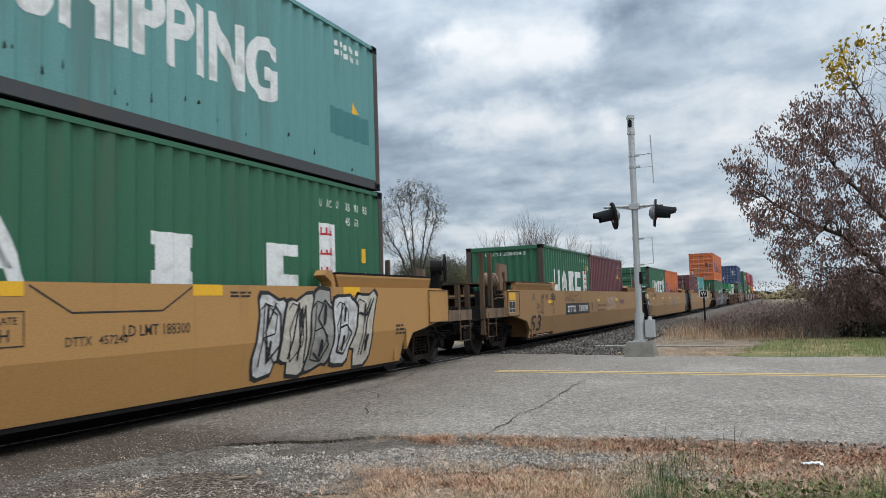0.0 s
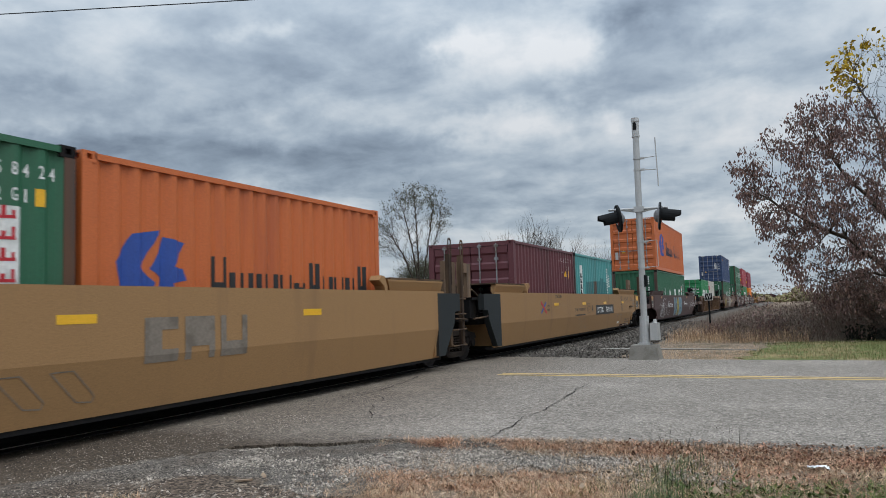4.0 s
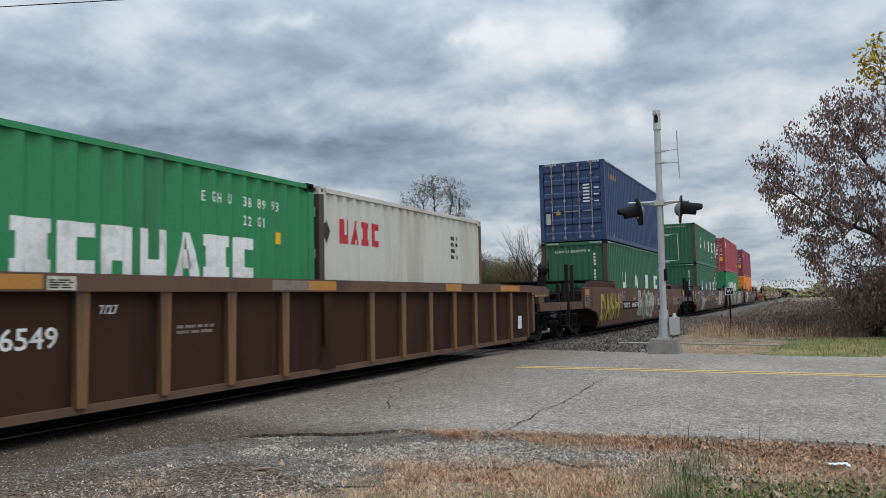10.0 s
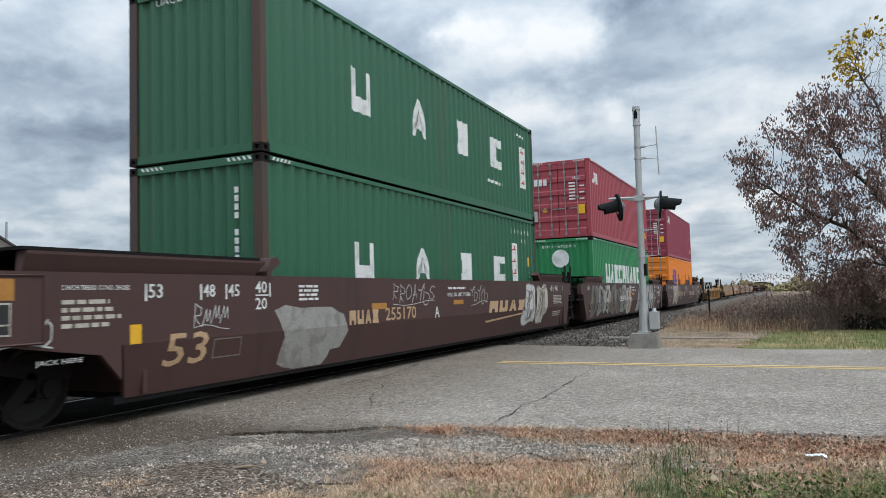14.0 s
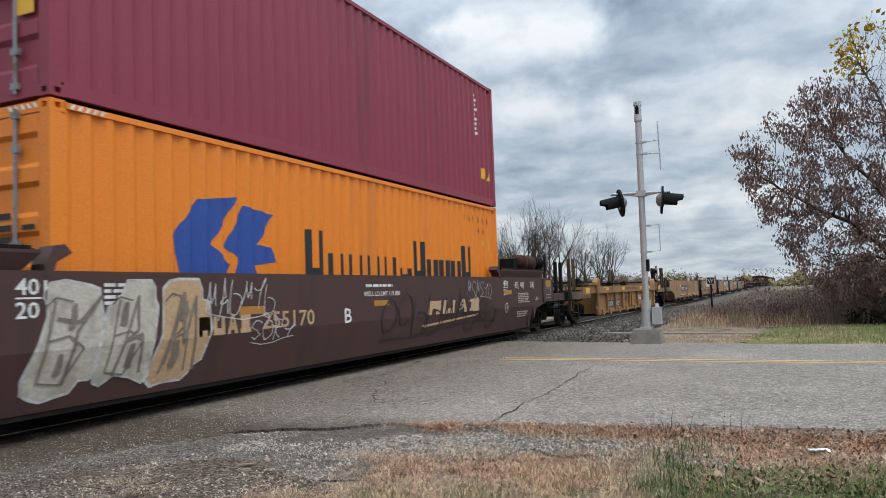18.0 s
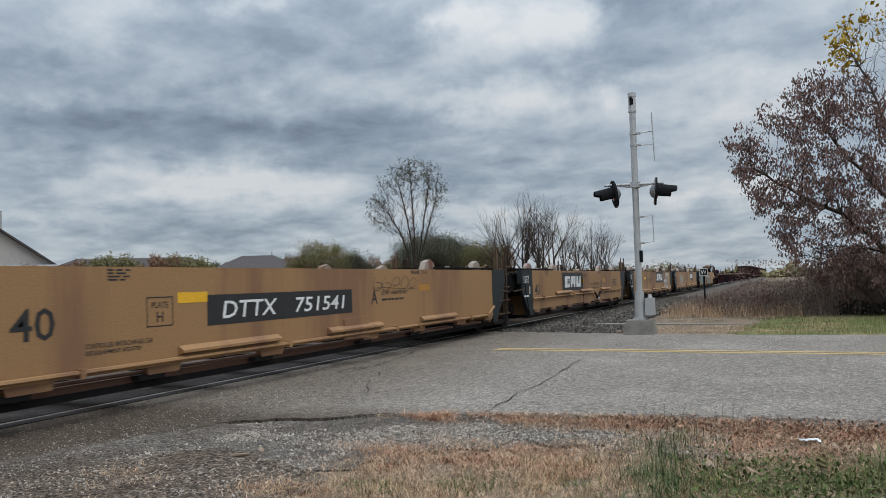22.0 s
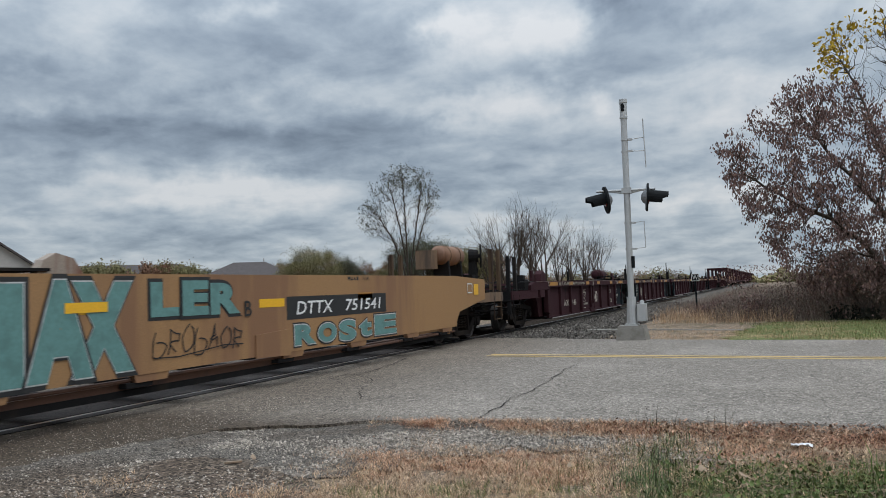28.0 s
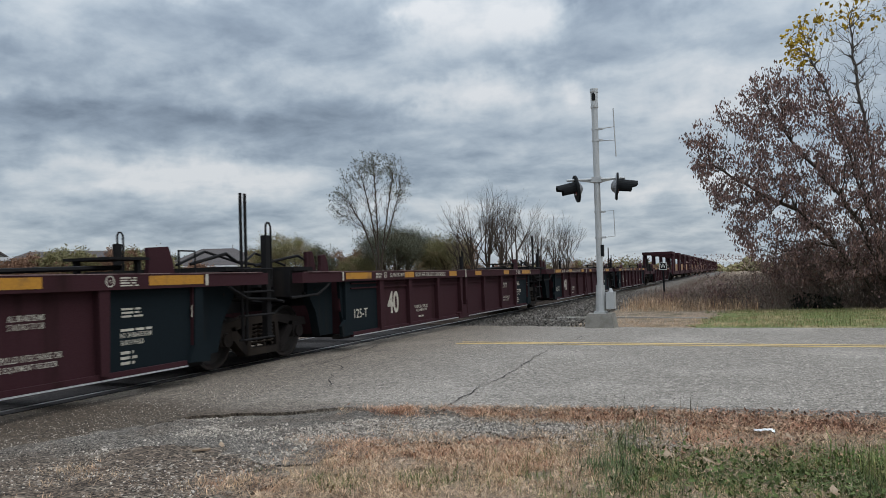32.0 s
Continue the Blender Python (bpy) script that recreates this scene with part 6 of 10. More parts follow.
def twin_sail(ob, length, y, z, w, h):
    """The blue emblem: two slanted sails with a notch."""
    side_shape(ob, length, [(y + w * 0.10, z + h * 0.05), (y + w * 0.42, z), (y + w * 0.52, z + h * 0.30), (y + w * 0.34, z + h * 0.50), (y + w * 0.60, z + h), (y + w * 0.22, z + h * 0.92), (y, z + h * 0.55)], "blue_ink")
    side_shape(ob, length, [(y + w * 0.48, z), (y + w * 0.86, z + h * 0.02), (y + w * 0.78, z + h * 0.30), (y + w, z + h * 0.34), (y + w * 0.96, z + h * 0.50), (y + w * 0.80, z + h * 0.52), (y + w * 0.98, z + h * 0.86), (y + w * 0.66, z + h * 0.92), (y + w * 0.46, z + h * 0.48), (y + w * 0.60, z + h * 0.36)], "blue_ink")


def long_name(ob, length, y, z, w, h, mat="black_ink"):
    """A long two-part trade name as plain blocks of differing height."""
    heights = (1.0, 0.62, 0.62, 0.62, 0.62, 0.2, 1.0, 0.62, 0.62, 0.62, 1.0)
    step = w / len(heights)
    for i, f in enumerate(heights):
        side_blocks(ob, length, y + step * i, z + (h * 0.2 if f == 0.2 else 0), step * 0.98, h * f, 1, mat, 0.30)


twin_sail(B["c5_up"], T40, -4.4, 0.86, 1.75, 1.3)
long_name(B["c5_up"], T40, -1.9, 0.98, 6.2, 0.78, "navy_ink")
twin_sail(B["c10_low"], T40, -4.5, 0.95, 1.9, 1.25)
long_name(B["c10_low"], T40, -1.9, 1.0, 6.4, 0.88)
twin_sail(B["c3_b"], T20, -2.6, 1.0, 1.05, 0.85)
long_name(B["c3_b"], T20, -1.15, 1.1, 3.8, 0.5)
for key, txt in (("c5_up", "162225"), ("c10_low", "311581")):
    code_marks(B[key], T40, txt, "45G1", 4.1, 2.45, "black_ink")
    door_marks(B[key], T40, HIGH, "black_ink", 4)
    warn(B[key], T40, 5.1, 1.95, 0.18)
    side_shape(B[key], T40, rect(5.5, 1.85, 5.62, 2.12), "reflect", "height_label")
    hazard(B[key], T40, HIGH)
side_blocks(B["c6_a"], T20, -2.55, 1.2, 4.35, 0.52, 9, "white", 0.34)
code_marks(B["c6_a"], T20, "388993", "22G1", 0.75, 2.12)
side_shape(B["c6_a"], T20, rect(2.2, 1.68, 2.3, 1.84), "reflect", "height_label")
door_marks(B["c6_a"], T20, LOW)
vs, fs = letters("388993 3", 0.13, 0.85)
part("lettering", Mesh().add([(0.15 + a, -T20 / 2 + 0.001, 1.75 + b) for a, b in vs], fs), "white", B["c6_a"])
vs, fs = letters("22G1", 0.13)
part("lettering", Mesh().add([(0.3 + a, -T20 / 2 + 0.001, 1.52 + b) for a, b in vs], fs), "white", B["c6_a"])
side_blocks(B["c6_b"], T20, -2.45, 1.78, 1.2, 0.38, 4, "red_ink", 0.34)
side_shape(B["c6_b"], T20, [(-2.95, 1.95), (-2.8, 1.7), (-2.68, 1.95), (-2.8, 2.15)], "black_ink")
box_bars(B["c6_b"], T20, 1.5, 1.7, 0.3, 0.5, 4, "black_ink")
side_blocks(B["c9_low"], T40, -3.9, 1.18, 7.4, 0.80, 9, "white", 0.36)
code_marks(B["c9_low"], T40, "167359", "45G1", 4.0, 2.42)
side_shape(B["c9_low"], T40, rect(5.5, 1.6, 5.6, 1.8), "reflect", "height_label")
box_bars(B["c9_low"], T40, 5.5, 1.85, 0.12, 0.16, 2)
hazard(B["c9_low"], T40, HIGH)
end_code(B["c9_low"], T40, "EITU 167359 2", 2.55, x=-0.7)
sun_mark = Mesh()
sun_mark.add([(0.0 + 0.34 * math.cos(a * 0.5236), -T40 / 2 + 0.02, 2.15 + 0.34 * math.sin(a * 0.5236)) for a in range(12)], [tuple(range(12))])
part("round_emblem", sun_mark, "white", B["c9_low"], "round white emblem")
for key in ("c9_up", "c10_up"):
    ob = B[key]
    side_blocks(ob, T40, -5.6, 2.05, 0.95, 0.42, 3, "white", 0.3)
    y = -T40 / 2 + 0.001
    for i in range(3):
        part("emblem_block", Mesh().add([(-0.92 + 0.18 * i, y, 2.0), (-0.78 + 0.18 * i, y, 2.0), (-0.78 + 0.18 * i, y, 2.24), (-0.92 + 0.18 * i, y, 2.24)], [(0, 1, 2, 3)]), "white", ob)
    door_marks(ob, T40, HIGH)
    part("caution_label", Mesh().box(0.72, 1.0, y - 0.004, y, 0.85, 1.2), "reflect", ob, "yellow caution label")
    vs, fs = letters("45G1", 0.11)
    part("lettering", Mesh().add([(0.55 + a, y, 2.15 + b) for a, b in vs], fs), "white", ob)
    side_shape(ob, T40, rect(5.3, 0.60, 5.55, 0.85), "reflect", "caution_label")
    warn(ob, T40, 5.62, 0.58, 0.22)
    box_bars(ob, T40, 5.0, 1.6, 0.12, 1.0, 9)
    hazard(ob, T40, HIGH)
side_shape(B["c9_up"], T40, [(-0.40, 0.30), (-0.30, 0.34), (-0.32, 0.46), (-0.38, 0.5)], "white", "torn_sticker")
door_marks(B["c7_up"], T40, HIGH)
box_bars(B["c7_up"], T40, -5.4, 2.3, 1.3, 0.32, 1, "dull_orange")
side_shape(B["c7_up"], T40, rect(-4.85, 0.16, -4.78, 0.26), "white", "sticker")
hazard(B["c7_up"], T40, HIGH)
warn(B["c7_up"], T40, 5.45, 1.6, 0.22)
box_bars(B["c7_up"], T40, 5.1, 1.6, 0.1, 1.1, 9)
# the turquoise box: white strip with an upright name, a repainted patch
side_shape(B["c4_b"], T20, rect(-2.2, 1.15, -1.84, 2.2), "white", "name_strip")
nb = Mesh()
for i in range(4):
    z = 1.2 + 0.19 * i
    for o in (rect(-2.13, z, -2.08, z + 0.15), rect(-1.97, z, -1.91, z + 0.15), rect(-2.13, z, -1.91, z + 0.04)):
        quad_on(nb, o, 0)
r = on_side(T20)(nb)
r.v = [(x + 0.003, y, z) for x, y, z in r.v]
part("emblem_block", r, "black_ink", B["c4_b"])
side_shape(B["c4_b"], T20, [(-1.49, 1.2), (1.95, 1.2), (1.95, 1.66), (1.45, 1.68), (1.42, 1.80), (0.85, 1.82), (0.83, 1.70), (-1.49, 1.64)], "patch_teal", "repainted_patch")
box_bars(B["c4_b"], T20, 1.98, 1.25, 0.09, 1.0, 10)
box_bars(B["c4_b"], T20, 2.28, 1.5, 0.09, 0.5, 5)

# ---- painted marks on the cars ----
def sizes(car, y, mat, k=1):
    """The container-size marks near an end: 53, 48, 45, 40 over 20, each with a tick."""
    for t, f in (("53", 0.0), ("48", 0.82), ("45", 1.25)):
        yy = y + k * f
        write(car, t, yy - (0.25 if k < 0 else -0.05), 1.27, 0.15, 0.20, mat)
        mark(car, rect(yy, 1.24, yy + 0.03, 1.42), mat, "size_tick")
    yy = y + k * 2.05
    write(car, "40", yy - 0.24, 1.31, 0.15, 0.23, mat)
    write(car, "20", yy - 0.24, 1.10, 0.15, 0.23, mat)
    mark(car, rect(yy - 0.24, 1.275, yy + 0.02, 1.29), mat, "size_tick")
    mark(car, rect(yy + 0.04, 1.26, yy + 0.07, 1.44), mat, "size_tick")


def ring_mark(car, y, z, mat, r=0.11, lay=on_car):
    """A thin painted ring with 110 in it."""
    pts = [(y + r * math.cos(i * 0.2618), z + r * math.sin(i * 0.2618)) for i in range(25)]
    part("round_mark", lay(ribbon(pts, 0.014), 1), mat, car)
    write(car, "110", y - r * 0.66, z - r * 0.36, r * 0.72, r * 1.3, mat, 1, lay)


def area_band(car, y):
    """The dull red band low on the side with its line of white warning print."""
    mark(car, rect(y, 0.262, y + 2.2, 0.335), "maroon_car", "warning_band", 1)
    small_print(car, y + 0.5, 0.285, 1.5, 0.045, 1, "pale_fill", on_car, 2)


def number_panel(car, y0, y1, z0, z1, number, slant=0.0, lay=on_car, ink="white", panel="black_ink"):
    mark(car, rect(y0, z0, y1, z1), panel, "number_panel", 1, lay, "black number panel" if panel == "black_ink" else "")
    w, h = y1 - y0, z1 - z0
    write(car, "DTTX", y0 + w * 0.08, z0 + h * 0.2, h * 0.58, w * 0.32, ink, 2, lay, slant)
    write(car, number, y0 + w * 0.53, z0 + h * 0.2, h * 0.58, w * 0.39, ink, 2, lay, slant)


def recess_marks(car, y):
    """Two bent drain plates low on the side."""
    for f in (0.0, 0.55):
        q = ribbon([(y + f, 0.72), (y + f + 0.32, 0.42), (y + f + 0.5, 0.40), (y + f + 0.52, 0.46), (y + f + 0.25, 0.72), (y + f, 0.72)], 0.012)
        part("drain_outline", on_car(q, 2), "tan_fill", car)


def load_limit(car, y, z, text, mat="black_ink", w=1.4, second=True):
    write(car, text, y, z, 0.11, w, mat)
    if second:
        small_print(car, y, z - 0.13, w, 0.08, 1, mat)


def plate_h(car, y, z, mat, lay=on_car):
    frame_box(car, y, z, y + 0.38, z + 0.32, 0.012, mat, lay)
    write(car, "PLATE", y + 0.07, z + 0.20, 0.065, 0.24, mat, 1, lay)
    write(car, "H", y + 0.14, z + 0.05, 0.11, None, mat, 1, lay)


R = "reflect"
c = CARS[1]
for y in (-1.55, 1.06, 4.3):
    mark(c, rect(y, 1.40, y + 0.5, 1.53), R, "reflector")
write(c, "LD LMT 188300", 0.06, 0.98, 0.12, 0.95)
write(c, "DTTX", -0.62, 0.92, 0.09, 0.30)
write(c, "457240", -0.24, 0.92, 0.09, 0.36)
plate_h(c, -1.42, 0.95, "black_ink")
part("drain_outline", on_car(ribbon([(-1.0, 1.50), (-0.55, 1.24), (0.6, 1.24), (1.05, 1.50)], 0.018), 1), "black_ink", c)
graffiti(c, 2.2, 0.30, 5.2, 1.48, 5, ["white_spray", "pale_fill", "grey_fill"], "black_ink", 3)
small_print(c, 1.7, 1.38, 0.5, 0.09, 2)
small_print(c, 6.0, 0.72, 0.4, 0.2, 3, "black_ink")

c = CARS[2]
sizes(c, -8.05, "black_ink")
write(c, "53", -8.2, 0.40, 0.45, 0.95)
number_panel(c, -4.65, -1.5, 0.78, 1.13, "769091")
write(c, "B", -1.15, 0.88, 0.25, 0.22)
plate_h(c, -0.5, 0.88, "black_ink")
load_limit(c, -0.18, 0.95, "LD LMT 117,700 PER UNIT", w=1.45)
for y in (-6.55, -0.22, 3.1):
    mark(c, rect(y, 1.16, y + 0.45, 1.25), R, "reflector")
write(c, "20", 0.03, 1.43, 0.1, None)
recess_marks(c, -6.4)
recess_marks(c, -0.9)
scrawl(c, 1.5, 0.82, 3.0, 1.35, 6, "white_spray", 11, 0.028)
scrawl(c, -7.7, 0.85, -7.0, 1.25, 4, "black_ink", 12, 0.022)
scrawl(c, -4.8, 1.18, -2.6, 1.50, 5, "black_ink", 13, 0.018)
small_print(c, -6.2, 1.25, 0.5, 0.18, 4)
small_print(c, 4.0, 1.06, 1.0, 0.14, 2)
part("road_emblem", on_car(ribbon([(4.3, 1.0), (4.7, 1.2)], 0.05), 2), "blue_ink", c)
part("road_emblem", on_car(ribbon([(4.3, 1.2), (4.7, 1.0)], 0.05), 3), "red_ink", c)
write(c, "53", 7.2, 1.29, 0.12)
mark(c, rect(8.0, 1.19, 8.32, 1.47), R, "reflector", 3)
mark(c, rect(8.0, 0.62, 8.32, 0.92), R, "reflector", 3)

c = CARS[3]
sizes(c, -8.05, "black_ink")
write(c, "53", -8.0, 0.40, 0.45, 0.95)
load_limit(c, -3.0, 0.92, "LD LMT 117,700 PER UNIT", w=1.35)
write(c, "C", -1.26, 0.86, 0.25, 0.2)
name_blocks(c, 0.75, 0.72, 1.75, 0.48, 3, "tan_fill", thick=0.2)
for y in (-6.6, -3.3, -0.3, 3.6):
    mark(c, rect(y, 1.16, y + 0.45, 1.25), R, "reflector")
recess_marks(c, -6.6)
recess_marks(c, -0.9)
small_print(c, -5.95, 1.25, 0.55, 0.18, 4)
small_print(c, -7.9, 1.0, 0.5, 0.16, 3)
mark(c, rect(-8.57, 1.19, -8.12, 1.46), R, "reflector", 1, lambda m, k: flat(m, k, 1.475))
write(c, "125 T", -9.08, 1.25, 0.19, 0.62, "white", 2, lambda m, k: flat(m, k, 1.475))
mark(c, rect(-8.25, 0.86, -8.12, 1.10), "white", "sticker", 1, lambda m, k: flat(m, k, 1.475))

for nm, ys in ((2, (-8.1,)), (3, (-8.0,)), (4, (6.1,))):
    ring_mark(CARS[nm], (-6.0 if nm < 4 else 6.35), 0.98, "black_ink")
    for y in ys:
        area_band(CARS[nm], y)
write(CARS[4], "CONTROLLED INTERCHANGE CAR", 7.0, 0.46, 0.075, 1.1)
write(CARS[4], "SEE EQUIPMENT REGISTER", 7.0, 0.36, 0.075, 0.9)
part("jack_pad", Mesh().box(1.47, 1.52, 8.0, 8.35, 0.98, 1.06).box(1.47, 1.50, 7.85, 8.5, 1.0, 1.04), "grime", CARS[4])
part("jack_pad", Mesh().box(1.47, 1.52, 7.95, 8.25, 0.98, 1.06).box(1.47, 1.50, 7.8, 8.4, 1.0, 1.04), "grime", CARS[7])

c = CARS[4]
write(c, "GWG33H", -3.3, 1.38, 0.11, 0.65)
for y in (-3.45, -0.15, 3.0, 6.3):
    mark(c, rect(y, 1.17, y + 0.47, 1.25), R, "reflector")
part("road_emblem", on_car(ribbon([(-4.75, 0.98), (-4.25, 1.28)], 0.07), 2), "blue_ink", c)
part("road_emblem", on_car(ribbon([(-4.75, 1.28), (-4.25, 0.98)], 0.07), 3), "red_ink", c)
write(c, "any", -4.15, 1.12, 0.08, 0.22)
write(c, "road", -4.18, 1.02, 0.09, 0.26)
load_limit(c, -1.1, 0.95, "LD LMT 117,700 PER UNIT", w=1.35)
plate_h(c, 0.52, 0.88, "black_ink")
write(c, "A", 1.13, 0.90, 0.24, 0.22)
number_panel(c, 1.76, 4.71, 0.80, 1.14, "769091")
recess_marks(c, -0.6)
recess_marks(c, 5.45)
sizes(c, 8.45, "black_ink", -1)
small_print(c, 8.7, 1.0, 0.7, 0.38, 6, "tan_fill")
mark(c, rect(5.5, 0.38, 5.9, 0.46), "white", "sticker")

c = CARS[5]
for y in (-6.74, 4.5):
    mark(c, rect(y, 1.36, y + 0.45, 1.47), "dull_orange", "reflector")
write(c, "FEC", -4.05, 0.86, 0.2, 0.62, "white")
write(c, "71816", -3.3, 0.86, 0.2, 0.95, "white")
sprayed_letters(c, "DOMIS", [(-1.72, -1.00), (-1.06, -0.42), (-0.50, 0.42), (0.38, 0.98), (0.95, 1.98)], 0.32, 1.44, ["blue_fill", "blue_fill", "yellow_fill", "blue_fill", "blue_fill"], 5, bold=0.07)
scrawl(c, -7.0, 0.32, -5.5, 1.15, 8, "white_spray", 21, 0.045)
scrawl(c, -5.3, 0.40, -3.6, 1.2, 5, "white_spray", 22, 0.030)
scrawl(c, 6.2, 0.72, 7.9, 1.2, 6, "white_spray", 23, 0.03)
small_print(c, 3.2, 0.95, 1.6, 0.16, 1, "white")
part("round_emblem", on_car(quad_on(Mesh(), [(3.15 + 0.13 * math.cos(i * 0.5236), 1.06 + 0.13 * math.sin(i * 0.5236)) for i in range(12)], 0), 1), "white", c)
write(c, "53", 5.9, 0.55, 0.22, None, "white")
write(c, "48", -7.35, 0.92, 0.16, None, "white")
write(c, "40", -6.0, 1.18, 0.1, None, "white")
write(c, "20", -6.0, 1.03, 0.1, None, "white")
for i, line_ in enumerate(("2 INCH HF COMP SHOE", "TM-22029 BRAKE BEAM", "SPRG 7 OC D-5 3 IC D-5", "2 OC B-432 3 IC B-432")):
    write(c, line_, 8.5, 1.03 - 0.075 * i, 0.05, 0.74, "white")
small_print(c, -5.6, 1.30, 0.8, 0.07, 1, "white")

rib_lay = lambda m, k: flat(m, k, 1.37)
chord = lambda m, k: flat(m, k, 1.47)
c = CARS[6]
write(c, "DTTX", -5.98, 0.84, 0.2, 0.6, "white", 1, rib_lay)
write(c, "656549", -5.3, 0.84, 0.2, 0.85, "white", 1, rib_lay)
for y, w, paint in ((-7.0, 1.2, "dull_orange"), (-5.5, 0.82, "dull_orange"), (-1.49, 0.78, "tan_fill"), (-0.71, 0.66, "dull_orange"), (3.6, 0.7, "dull_orange"), (6.4, 1.2, "dull_orange")):
    mark(c, rect(y, 1.38, y + w, 1.51), paint, "chord_paint", 1, chord)
mark(c, rect(-4.64, 1.37, -4.34, 1.50), "pale_fill", "data_plate", 2, chord)
small_print(c, -4.62, 1.39, 0.26, 0.09, 4, "black_ink", chord, 3)
for s in (1, -1):
    part("centre_gusset", Mesh().prism([(-0.42, 0.27), (-0.02, 0.27), (-0.14, 0.60), (-0.10, 1.36), (-0.30, 1.36), (-0.28, 0.60)], *sorted((s * 1.373, s * 1.43))), "umber", c)
write(c, "7/27", -4.0, 1.14, 0.09, None, "white", 1, rib_lay)
small_print(c, -5.9, 0.72, 1.0, 0.09, 1, "tan_fill", rib_lay)
small_print(c, -3.0, 0.9, 0.6, 0.12, 2, "tan_fill", rib_lay)
mark(c, rect(7.7, 0.5, 7.95, 0.8), "white", "sticker", 1, rib_lay)
mark(c, rect(-7.95, 0.6, -7.8, 0.95), "white", "sticker", 1, rib_lay)
small_print(c, 8.7, 1.25, 1.0, 0.08, 1, "dull_orange", chord)

c = CARS[7]
sprayed_letters(c, "DASH", [(-8.1, -7.45), (-7.5, -6.85), (-6.85, -6.2), (-6.15, -5.45)], 0.42, 1.36, ["faded_yellow"], 8, line="rustbrown", rim=None, edge=0.02, bold=0.06)
scrawl(c, -5.3, 0.9, -4.5, 1.4, 4, "white_spray", 32, 0.02)
number_panel(c, -4.9, -1.9, 0.74, 1.04, "646079", panel="umber")
graffiti(c, -2.2, 0.28, 1.15, 1.50, 4, ["pale_fill", "grey_fill", "pale_fill"], "black_ink", 9, lean=-0.05)
scrawl(c, 1.15, 0.45, 2.3, 1.45, 4, "white_spray", 33, 0.025)
mark(c, rect(2.0, 0.72, 4.4, 1.18), "black_ink", "emblem_panel")
name_blocks(c, 2.2, 0.80, 2.0, 0.30, 3, "tan_ink", slant=0.3)
for y in (-3.0, 4.45, 9.0):
    mark(c, rect(y, 1.08, y + 0.45, 1.16), "dull_orange", "reflector", 2)
scrawl(c, 6.5, 0.72, 8.0, 1.30, 8, "white_spray", 34, 0.022, curl=0.1)
write(c, "40", 5.4, 1.28, 0.1, None, "black_ink")
write(c, "20", 5.4, 1.12, 0.1, None, "black_ink")


def bnsf_like(c, unit, big=None):
    """Tan owner's blocks and number, white unit letter, load limit and size marks."""
    name_blocks(c, -4.0, 0.80, 0.95, 0.22, 4, "tan_ink")
    write(c, "255170", -2.85, 0.82, 0.22, 1.15, "tan_ink")
    write(c, unit, -0.9, 0.80, 0.22, 0.2, "white")
    write(c, "WELL LD LMT 119,800", -0.32, 1.18, 0.09, 1.22, "white")
    small_print(c, -0.25, 1.34, 0.9, 0.08, 1, "white")
    name_blocks(c, 1.95, 0.80, 2.7, 0.26, 4, "tan_ink", slant=0.35, thick=0.34)
    mark(c, [(1.74, 0.62), (4.5, 0.74), (4.4, 0.70), (1.9, 0.58)], "tan_ink", "emblem_stripe", 2)
    for y in (-3.3, 0.0):
        mark(c, rect(y, 1.02 if y else 1.03, y + 0.5, 1.12), "dull_orange", "reflector")
    sizes(c, -8.05, "white")
    sizes(c, 8.4, "white", -1)
    write(c, "53", -7.78, 0.52, 0.36, 0.66, "tan_ink", slant=0.15)
    small_print(c, 7.15, 0.90, 0.95, 0.26, 6, "pale_fill")
    small_print(c, 7.1, 0.55, 0.9, 0.16, 3, "pale_fill")
    small_print(c, -5.3, 1.2, 0.5, 0.24, 4, "white")
    frame_box(c, -7.0, 0.55, -6.5, 0.78, 0.015, "tan_fill")
    ring_mark(c, 6.3, 0.80, "white")


c = CARS[8]
bnsf_like(c, "A")
scrawl(c, -2.6, 1.05, -0.9, 1.45, 7, "white_spray", 41, 0.02)
scrawl(c, 0.9, 0.98, 1.9, 1.45, 5, "white_spray", 42, 0.02)
mark(c, blob(-5.0, 0.72, 1.6, 0.85, (1, 2)), "grey_fill", "sprayed_patch", 2)
graffiti(c, 4.4, 0.35, 6.5, 1.48, 2, ["white_spray", "pale_fill"], "tan_fill", 12, lean=0.3, edge=0.02)
scrawl(c, -7.35, 0.88, -6.75, 1.22, 4, "white_spray", 44, 0.016, curl=0.2)
scrawl(c, -9.8, 0.82, -9.15, 1.10, 5, "white_spray", 43, 0.024, curl=0.2)
mark(c, rect(-8.25, 0.80, -8.1, 1.0), R, "sticker", 2)
write(c, "JACK HERE", -9.3, 0.66, 0.06, 0.5, "white")
write(c, "2 INCH TREAD COND. SHOES", -9.05, 1.36, 0.045, 0.8, "white")
small_print(c, -9.05, 1.0, 0.7, 0.3, 4, "pale_fill")

